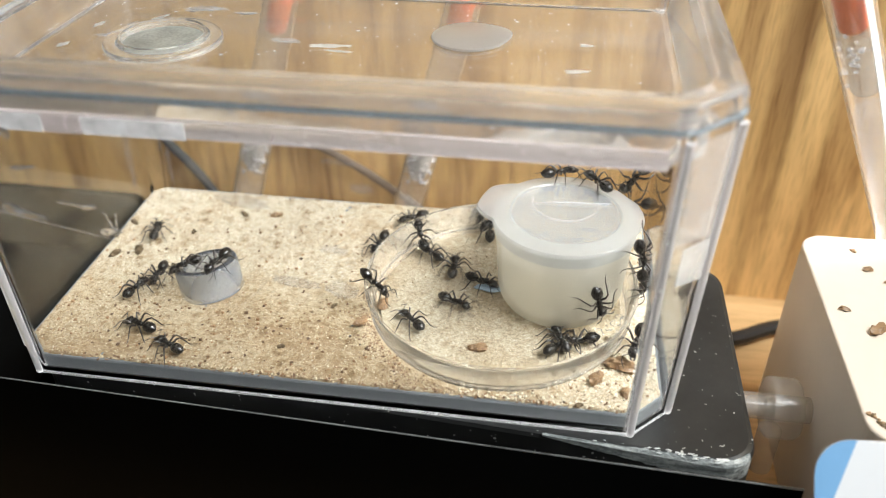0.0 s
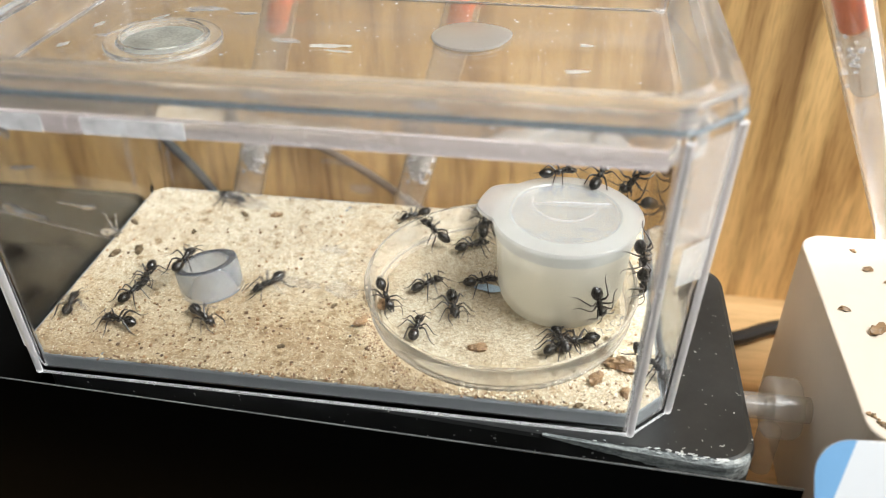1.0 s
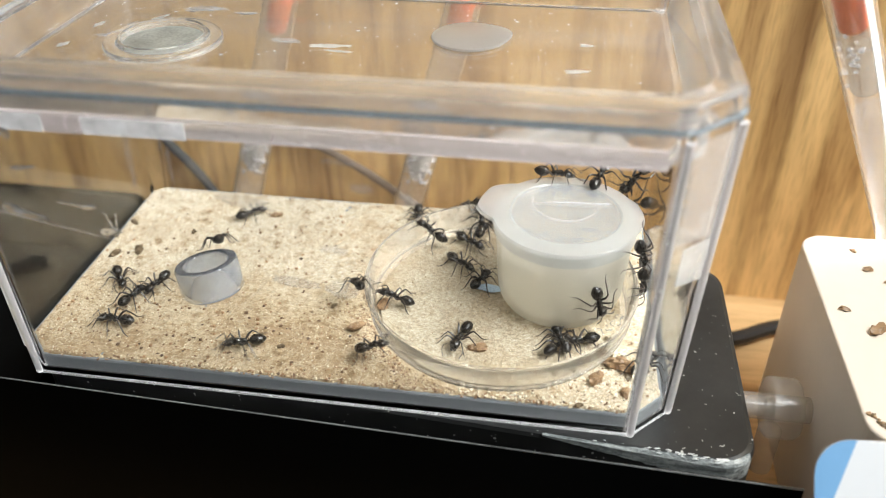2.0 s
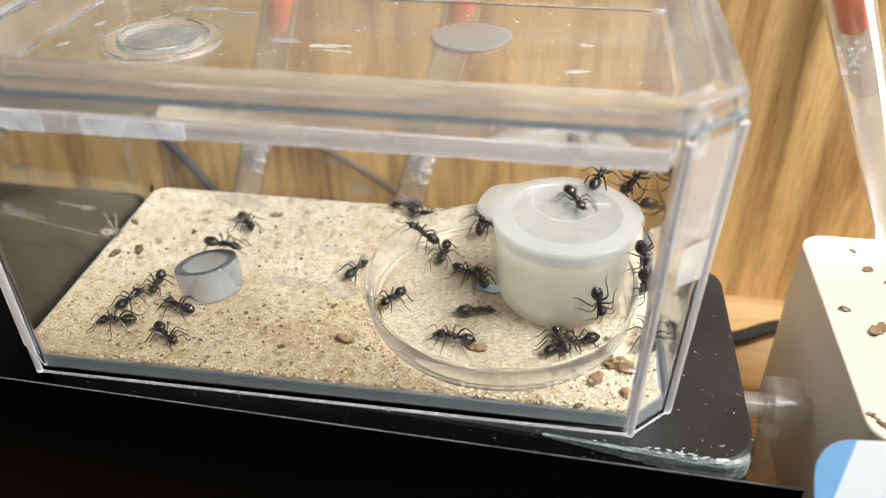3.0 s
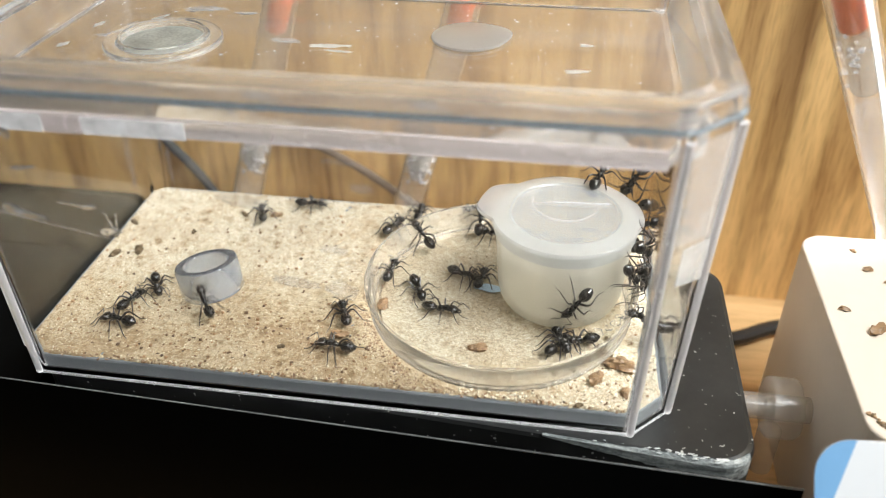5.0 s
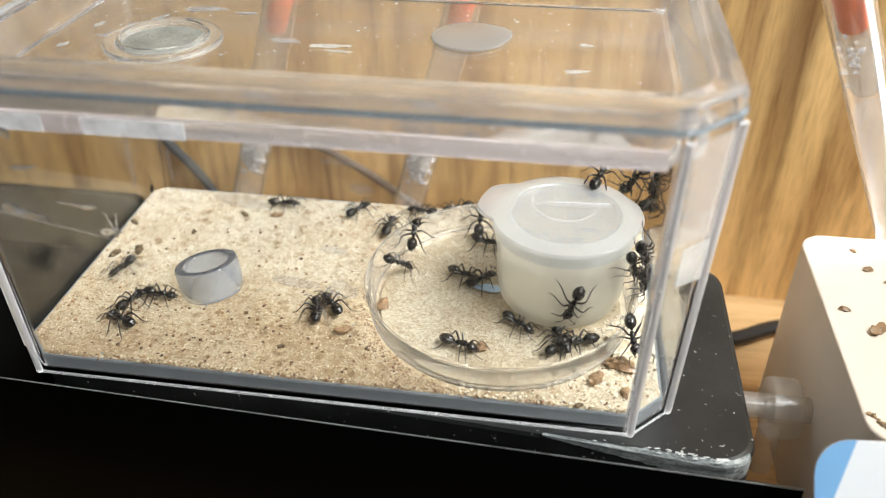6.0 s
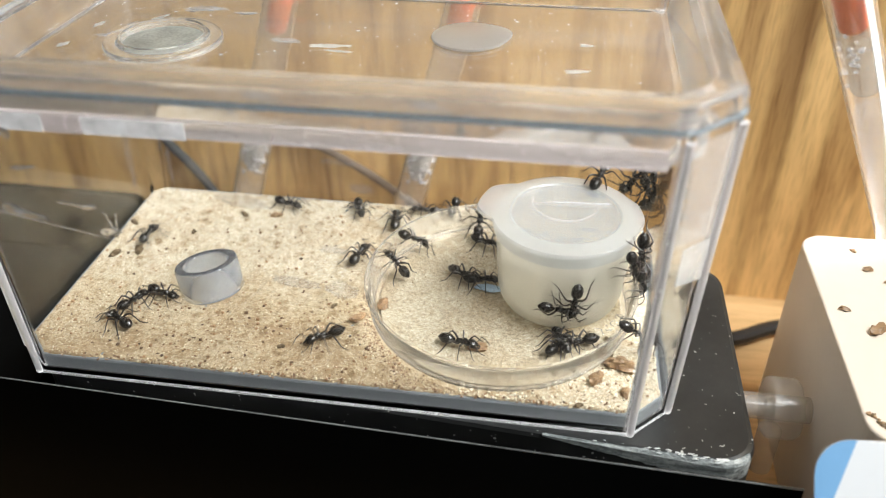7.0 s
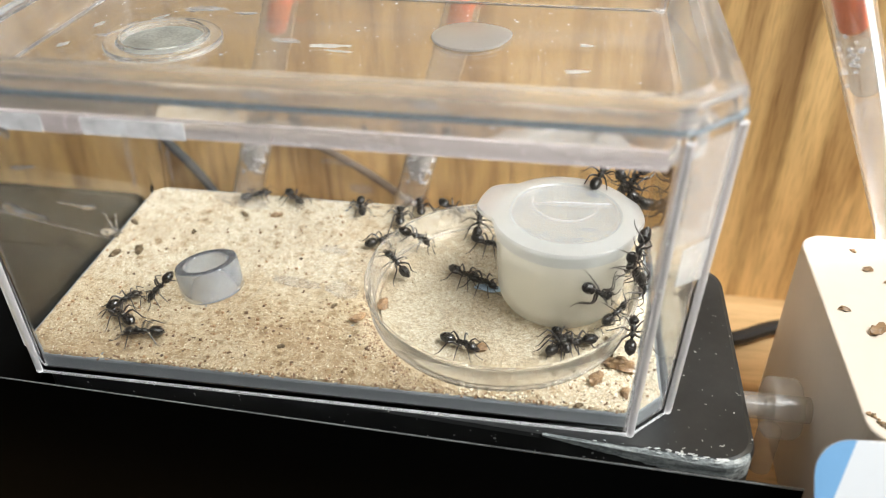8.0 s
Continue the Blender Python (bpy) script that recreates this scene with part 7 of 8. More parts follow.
    walk(ANTS[13], [(0, at(89.7, 60.2, 10.3, 0, 27, -152)), (0.1, at(89.7, 60.2, 10.3, 0, 23, -156)), (0.2, at(89.6, 60.1, 10.2, 0, 17, -160)), (0.3, at(89.6, 60, 10.1, 0, 11, -164)), (0.4, at(89.5, 59.9, 10.1, 0, 4, -168)), (0.5, at(89.4, 59.9, 10, 0, -3, -172)), (0.6, at(89.4, 59.8, 9.8, 0, -9, -175)), (0.7, at(89.3, 59.7, 9.7, 0, -16, -179)), (0.8, at(89.3, 59.6, 9.5, 0, -22, -183)), (0.9, at(89.2, 59.6, 9.4, 0, -28, -187)), (1, at(89.1, 59.5, 9.2, 0, -32, -191)), (1.1, at(89.1, 59.4, 9, 0, -32, -195)), (1.2, at(89, 59.3, 8.9, 0, -32, -199)), (1.3, at(89, 59.3, 8.9, 0, -32, -203)), (1.4, at(88.9, 59.2, 9, 0, -32, -207)), (1.5, at(88.8, 59.1, 9, 0, -32, -211)), (1.6, at(88.7, 59.1, 9.1, 0, -32, -215)), (1.7, at(88.2, 59.5, 9.4, 0, -32, -219)), (1.8, at(87.3, 60.4, 11.2, 0, -32, -221)), (1.9, at(86, 61.6, 12.2, 0, 13, -223)), (2, at(84.6, 62.9, 9.9, 0, 32, -223)), (2.1, at(83.2, 64.2, 8.3, 0, 32, -223)), (2.2, at(81.8, 65.5, 6.8, 0, 31, -220)), (2.3, at(80.4, 66.7, 5, 0, 2, -214)), (2.4, at(79.1, 67.6, 4.9, 0, 0, -203)), (2.5, at(77.7, 68, 4.9, 0, 0, -191)), (2.6, at(76.3, 68, 4.9, 0, 0, -184)), (2.7, at(74.8, 67.9, 4.9, 0, 0, -181)), (2.8, at(72.7, 68, 4.9, 0, 0, -181)), (2.9, at(69.7, 68.2, 4.9, 0, 0, -180)), (3, at(66, 68.2, 4.9, 0, 0, -176)), (3.1, at(62.1, 67.8, 4.9, 0, 0, -169)), (3.2, at(58.6, 66.9, 4.9, 0, 0, -162)), (3.3, at(55.5, 65.4, 4.9, 0, 0, -158)), (3.4, at(51.7, 63.4, 4.9, 0, 0, -159)), (3.5, at(45.9, 61.4, 4.9, 0, 0, -163)), (3.6, at(39.1, 59.8, 4.9, 0, 0, -167)), (3.7, at(33.5, 58.8, 4.9, 0, 0, -170)), (3.8, at(30.4, 58.2, 4.9, 0, 0, -177)), (3.9, at(29.4, 58, 4.9, 0, 0, -186)), (4, at(29.2, 58, 4.9, 0, 0, -193)), (4.5, at(28.9, 57.7, 4.9, 0, 0, -197)), (4.6, at(28.7, 57.5, 4.9, 0, 0, -202)), (4.7, at(28.7, 57.4, 4.9, 0, 0, -211)), (4.8, at(28.9, 57.7, 4.9, 0, 0, -223)), (4.9, at(29.2, 58.4, 4.9, 0, 0, -236)), (5, at(29.6, 59.1, 4.9, 0, 0, -249)), (5.1, at(30, 59.8, 4.9, 0, 0, -261)), (5.2, at(30.5, 60.5, 4.9, 0, 0, -274)), (5.3, at(30.9, 61.2, 4.9, 0, 0, -287)), (5.4, at(31.3, 61.9, 4.9, 0, 0, -300)), (5.5, at(31.7, 62.7, 4.9, 0, 0, -313)), (5.6, at(32.1, 63.4, 4.9, 0, 0, -326)), (5.7, at(32.5, 64, 4.9, 0, 0, -338)), (5.8, at(32.8, 64.5, 4.9, 0, 0, -348)), (5.9, at(33.1, 64.7, 4.9, 0, 0, -353)), (6, at(33.4, 64.7, 4.9, 0, 0, -356)), (6.1, at(33.6, 64.7, 4.9, 0, 0, -358)), (6.2, at(33.8, 64.7, 4.9, 0, 0, -361)), (6.3, at(34, 64.6, 4.9, 0, 0, -363)), (6.4, at(34.3, 64.6, 4.9, 0, 0, -365)), (6.6, at(34.5, 64.6, 4.9, 0, 0, -370)), (6.8, at(34.5, 64.7, 4.9, 0, 0, -374)), (7, at(34.5, 64.8, 4.9, 0, 0, -379)), (7.2, at(34.6, 64.9, 4.9, 0, 0, -384)), (7.4, at(34.6, 65, 4.9, 0, 0, -389)), (7.5, at(34.7, 65.2, 4.9, 0, 0, -392)), (7.6, at(34.8, 65.6, 4.9, 0, 0, -394)), (7.7, at(34.9, 66.2, 4.9, 0, 0, -397)), (7.8, at(35.1, 66.8, 4.9, 0, 0, -399)), (7.9, at(35.3, 67.4, 4.9, 0, 0, -402)), (8, at(35.4, 67.9, 4.9, 0, 0, -404))])
    stride(ANTS[13], 0.88, 13)
    walk(ANTS[14], [(0, at(69, 62.8, 4.9, 0, 0, -147)), (0.3, at(69.2, 63.1, 4.9, 0, 0, -147)), (0.6, at(69.3, 63.5, 4.9, 0, 0, -148)), (0.9, at(69.4, 63.8, 4.9, 0, 0, -148)), (1, at(69.4, 63.9, 4.9, 0, 0, -147)), (1.1, at(69.5, 63.9, 4.9, 0, 0, -142)), (1.2, at(69.5, 64, 4.9, 0, 0, -136)), (1.3, at(69.6, 64, 4.9, 0, 0, -129)), (1.4, at(69.6, 64, 4.9, 0, 0, -122)), (1.5, at(69.6, 64, 4.9, 0, 0, -115)), (1.6, at(69.7, 64, 4.9, 0, 0, -108)), (1.7, at(69.7, 64, 4.9, 0, 0, -101)), (1.8, at(69.8, 64, 4.9, 0, 0, -95)), (1.9, at(69.9, 64.1, 4.9, 0, 0, -88)), (2, at(70, 64.2, 4.9, 0, 0, -81)), (2.1, at(70.1, 64.2, 4.9, 0, 0, -74)), (2.2, at(70.1, 64.3, 4.9, 0, 0, -67)), (2.3, at(70.2, 64.4, 4.9, 0, 0, -61)), (2.4, at(70.3, 64.4, 4.9, 0, 0, -54)), (2.5, at(70.4, 64.5, 4.9, 0, 0, -47)), (2.6, at(70.5, 64.5, 4.9, 0, 0, -40)), (2.7, at(70.6, 64.6, 4.9, 0, 0, -33)), (2.8, at(70.7, 64.7, 4.9, 0, 0, -26)), (2.9, at(70.8, 64.8, 4.9, 0, 0, -20)), (3, at(70.9, 64.9, 4.9, 0, 0, -13)), (3.1, at(71, 65, 4.9, 0, 0, -6)), (3.2, at(71.2, 65.1, 4.9, 0, 0, 1)), (3.3, at(71.3, 65.2, 4.9, 0, 0, 8)), (3.4, at(71.4, 65.2, 4.9, 0, 0, 14)), (3.5, at(71.5, 65.3, 4.9, 0, 0, 20)), (3.6, at(71.4, 65.3, 4.9, 0, 0, 24)), (3.8, at(71.1, 65.1, 4.9, 0, 0, 29)), (4, at(70.7, 65, 4.9, 0, 0, 35)), (4.2, at(70.4, 64.8, 4.9, 0, 0, 40)), (4.4, at(70.1, 64.7, 4.9, 0, 0, 46)), (4.5, at(70, 64.6, 4.9, 0, 0, 51)), (4.6, at(70, 64.7, 4.9, 0, 0, 57)), (4.7, at(70.1, 64.8, 4.9, 0, 0, 65)), (4.8, at(70.1, 64.8, 4.9, 0, 0, 73)), (4.9, at(70.2, 64.9, 4.9, 0, 0, 81)), (5, at(70.3, 65, 4.9, 0, 0, 89)), (5.1, at(70.4, 65.1, 4.9, 0, 0, 97)), (5.2, at(70.4, 65.2, 4.9, 0, 0, 105)), (5.3, at(70.5, 65.3, 4.9, 0, 0, 113)), (5.4, at(70.6, 65.4, 4.9, 0, 0, 121)), (5.5, at(70.7, 65.5, 4.9, 0, 0, 129)), (5.6, at(70.7, 65.6, 4.9, 0, 0, 137)), (5.7, at(70.8, 65.7, 4.9, 0, 0, 145)), (5.8, at(70.9, 65.8, 4.9, 0, 0, 153)), (5.9, at(70.9, 65.8, 4.9, 0, 0, 161)), (6, at(71, 65.8, 4.9, 0, 0, 169)), (6.1, at(71, 65.8, 4.9, 0, 0, 177)), (6.2, at(71.1, 65.8, 4.9, 0, 0, 185)), (6.3, at(71.1, 65.8, 4.9, 0, 0, 193)), (6.4, at(71.1, 65.8, 4.9, 0, 0, 200)), (6.7, at(71.5, 66, 4.9, 0, 0, 195)), (6.8, at(71.6, 66.1, 4.9, 0, 0, 188)), (6.9, at(71.7, 66.2, 4.9, 0, 0, 181)), (7, at(71.7, 66.3, 4.9, 0, 0, 174)), (7.1, at(71.6, 66.4, 4.9, 0, 0, 167)), (7.2, at(71.5, 66.6, 4.9, 0, 0, 160)), (7.3, at(71.3, 66.7, 4.9, 0, 0, 153)), (7.4, at(71.1, 66.9, 4.9, 0, 0, 146)), (7.5, at(70.9, 67.1, 4.9, 0, 0, 139)), (7.6, at(70.7, 67.2, 4.9, 0, 0, 132)), (7.7, at(70.5, 67.4, 4.9, 0, 0, 125)), (7.8, at(70.3, 67.6, 4.9, 0, 0, 118)), (7.9, at(70.1, 67.7, 4.9, 0, 0, 111)), (8, at(69.9, 67.9, 4.9, 0, 0, 104))])
    stride(ANTS[14], 0.89, 14)
    walk(ANTS[15], [(0, at(73, 49.7, 9, 0, -32, 117)), (0.1, at(73.3, 50, 9, 0, -32, 121)), (0.2, at(73.7, 50.3, 9.1, 0, -32, 126)), (0.3, at(74.1, 50.6, 9.1, 0, -32, 131)), (0.4, at(74.5, 50.9, 9.1, 0, -32, 136)), (0.5, at(74.8, 51.2, 9.1, 0, -32, 140)), (0.6, at(75.1, 51.3, 9.2, 0, -32, 145)), (0.7, at(75.3, 51.4, 9.2, 0, -32, 150)), (0.8, at(75.4, 51.5, 9.2, 0, -32, 155)), (0.9, at(75.6, 51.5, 9.1, 0, -32, 159)), (1.2, at(75.8, 51.6, 9, 0, -32, 165)), (1.8, at(75.5, 51.4, 9, 0, -32, 168)), (1.9, at(75.3, 51.2, 9.1, 0, -32, 169)), (2, at(75, 51, 9.1, 0, -32, 169)), (2.1, at(74.7, 50.8, 9.1, 0, -32, 170)), (2.2, at(74.4, 50.6, 9.2, 0, -32, 170)), (2.3, at(74.1, 50.4, 9.2, 0, -32, 170)), (2.4, at(73.8, 50.3, 9.2, 0, -32, 171)), (2.5, at(73.6, 50.1, 9.2, 0, -32, 171)), (2.6, at(73.3, 49.9, 9.2, 0, -32, 172)), (2.7, at(73, 49.7, 9.1, 0, -32, 172)), (3.2, at(73.3, 49.9, 9.2, 0, -32, 175)), (3.4, at(73.5, 50.1, 9.2, 0, -32, 176)), (4.5, at(73.6, 50.2, 9.2, 0, -32, 170)), (4.6, at(73.6, 50.1, 9.2, 0, -32, 166)), (4.7, at(73.4, 50.1, 9.1, 0, -32, 161)), (4.8, at(73.3, 50, 9, 0, -32, 155)), (4.9, at(73.2, 49.9, 9, 0, -32, 150)), (5, at(73.1, 49.8, 9, 0, -32, 144)), (5.1, at(73, 49.7, 9.1, 0, -32, 139)), (5.2, at(72.8, 49.6, 9.1, 0, -32, 133)), (5.3, at(72.7, 49.6, 9.2, 0, -32, 128)), (5.4, at(72.6, 49.5, 9.3, 0, -32, 122)), (5.5, at(72.5, 49.4, 9.4, 0, -32, 117)), (5.6, at(72.3, 49.3, 9.5, 0, -32, 111)), (5.7, at(72.2, 49.2, 9.6, 0, -32, 106)), (5.8, at(72.1, 49.1, 9.6, 0, -32, 100)), (5.9, at(72, 49, 9.7, 0, -32, 95)), (6, at(71.9, 48.9, 9.8, 0, -32, 89)), (6.1, at(71.8, 48.8, 9.8, 0, -32, 84)), (6.2, at(71.6, 48.7, 9.9, 0, -32, 78)), (6.3, at(71.5, 48.6, 10.1, 0, -26, 73)), (6.4, at(71.4, 48.5, 10.2, 0, -18, 67)), (6.5, at(71.3, 48.3, 10.2, 0, -9, 61)), (6.6, at(71.3, 48.1, 10.1, 0, 3, 54)), (6.7, at(71.3, 47.8, 9.8, 0, 16, 47)), (6.8, at(71.3, 47.5, 9.4, 0, 27, 40)), (6.9, at(71.3, 47.2, 9, 0, 32, 33)), (7, at(71.3, 47, 8.8, 0, 32, 28)), (7.5, at(71.3, 47.3, 9, 0, 32, 24)), (7.9, at(71.4, 47.6, 9.2, 0, 32, 22)), (8, at(71.4, 47.7, 9.2, 0, 32, 22))])
    stride(ANTS[15], 0.97, 15)
    walk(ANTS[16], [(0, at(89.6, 57.2, 8.2, 0, -32, 92)), (0.2, at(89.3, 57.3, 8.4, 0, -32, 92)), (0.4, at(88.9, 57.5, 8.6, 0, -32, 91)), (0.6, at(88.6, 57.6, 8.7, 0, -32, 91)), (0.8, at(88.3, 57.8, 8.8, 0, -32, 91)), (1, at(88, 57.9, 8.9, 0, -32, 91)), (1.2, at(87.8, 57.8, 8.9, 0, -32, 91)), (1.5, at(87.5, 57.6, 8.8, 0, -32, 90)), (2.4, at(87.2, 57.9, 9.1, 0, -32, 89)), (2.9, at(87.2, 58.2, 9.2, 0, -32, 89)), (3.4, at(87.1, 58.5, 9.2, 0, -32, 88)), (5.1, at(87, 58.2, 9.2, 0, -32, 88)), (6.4, at(86.9, 57.9, 9.1, 0, -32, 88)), (7.3, at(86.8, 57.6, 8.9, 0, -32, 88)), (8, at(86.7, 57.3, 8.8, 0, -32, 88))])
    stride(ANTS[16], 0.96, 16)
    walk(ANTS[17], [(0, at(90.3, 59.5, 9.1, 0, -32, 50)), (0.4, at(90.3, 59.4, 8.9, 0, -32, 45)), (0.8, at(90.3, 59.3, 8.7, 0, -32, 40)), (1.2, at(90.3, 59.1, 8.4, 0, -32, 35)), (1.6, at(90.3, 59, 8.1, 0, -32, 30)), (2, at(90.3, 58.9, 7.9, 0, -28, 25)), (2.3, at(90.3, 58.8, 7.7, 0, -23, 21)), (2.5, at(90.4, 58.8, 7.6, 0, -19, 18)), (2.7, at(90.4, 58.7, 7.5, 0, -14, 16)), (2.9, at(90.4, 58.6, 7.4, 0, -10, 13)), (3.1, at(90.4, 58.6, 7.3, 0, -5, 11)), (3.3, at(90.4, 58.5, 7.2, 0, 0, 8)), (3.5, at(90.4, 58.5, 7.1, 0, 5, 6)), (3.7, at(90.4, 58.4, 7, 0, 10, 3)), (4.1, at(90.4, 58.3, 6.9, 0, 16, -2)), (4.5, at(90.4, 58.2, 7.1, 0, 18, -7)), (4.7, at(90.4, 57.9, 7, 0, 17, -9)), (4.8, at(90.3, 57.6, 6.7, 0, 13, -10)), (4.9, at(90.2, 57.1, 6.3, 0, 6, -12)), (5, at(90.1, 56.6, 6, 0, 0, -13)), (5.1, at(90, 56.1, 6, 0, 0, -14)), (5.2, at(89.9, 55.6, 6, 0, 0, -15)), (5.3, at(89.8, 55.1, 6, 0, 0, -17)), (5.4, at(89.7, 54.6, 6, 0, 0, -18)), (5.5, at(89.5, 54.1, 6, 0, 0, -19)), (5.6, at(89.4, 53.6, 6, 0, 0, -20)), (5.7, at(89.3, 53.1, 6, 0, 0, -21)), (5.8, at(89.3, 52.8, 6, 0, 0, -22)), (6.5, at(89.2, 52.5, 6, 0, 0, -23)), (8, at(89.3, 52.1, 6, 0, 0, -23))])
    stride(ANTS[17], 0.96, 17)
    walk(ANTS[18], [(0, at(88.1, 68.5, 4.9, 0, 0, -158)), (4.6, at(87.7, 68.5, 4.9, 0, 0, -163)), (4.7, at(87.5, 68.5, 4.9, 0, 0, -163)), (4.8, at(87, 68.5, 4.9, 0, 0, -164)), (4.9, at(86.4, 68.5, 4.9, 0, 0, -164)), (5, at(85.7, 68.5, 4.9, 0, 0, -164)), (5.1, at(85, 68.5, 4.9, 0, 0, -164)), (5.2, at(84.3, 68.5, 4.9, 0, 0, -164)), (5.3, at(83.6, 68.5, 4.9, 0, 0, -164)), (5.4, at(83, 68.5, 4.9, 0, 0, -164)), (5.5, at(82.3, 68.5, 4.9, 0, 0, -164)), (5.6, at(81.6, 68.5, 4.9, 0, 0, -164)), (5.7, at(80.9, 68.5, 4.9, 0, 0, -164)), (5.8, at(80.4, 68.5, 4.9, 0, 0, -162)), (5.9, at(80.1, 68.5, 4.9, 0, 0, -158)), (6, at(79.8, 68.5, 4.9, 0, 0, -153)), (6.1, at(79.7, 68.5, 4.9, 0, 0, -147)), (6.2, at(79.5, 68.5, 4.9, 0, 0, -141)), (6.3, at(79.3, 68.5, 4.9, 0, 0, -135)), (6.4, at(79.1, 68.5, 4.9, 0, 0, -129)), (6.5, at(78.9, 68.5, 4.9, 0, 0, -123)), (6.6, at(78.9, 68.5, 4.9, 0, 0, -117)), (6.7, at(78.8, 68.5, 4.9, 0, 0, -111)), (6.8, at(78.8, 68.5, 4.9, 0, 0, -105)), (6.9, at(78.7, 68.5, 4.9, 0, 0, -99)), (7, at(78.7, 68.5, 4.9, 0, 0, -93)), (7.1, at(78.6, 68.5, 4.9, 0, 0, -87)), (7.2, at(78.5, 68.5, 4.9, 0, 0, -81)), (7.3, at(78.5, 68.5, 4.9, 0, 0, -75)), (7.4, at(78.4, 68.5, 4.9, 0, 0, -69)), (7.5, at(78.3, 68.5, 4.9, 0, 0, -63)), (7.6, at(78.3, 68.5, 4.9, 0, 0, -58)), (7.7, at(78.2, 68.5, 4.9, 0, 0, -52)), (7.8, at(78.1, 68.5, 4.9, 0, 0, -46)), (7.9, at(78, 68.5, 4.9, 0, 0, -40)), (8, at(78, 68.5, 4.9, 0, 0, -34))])
    stride(ANTS[18], 0.96, 18)
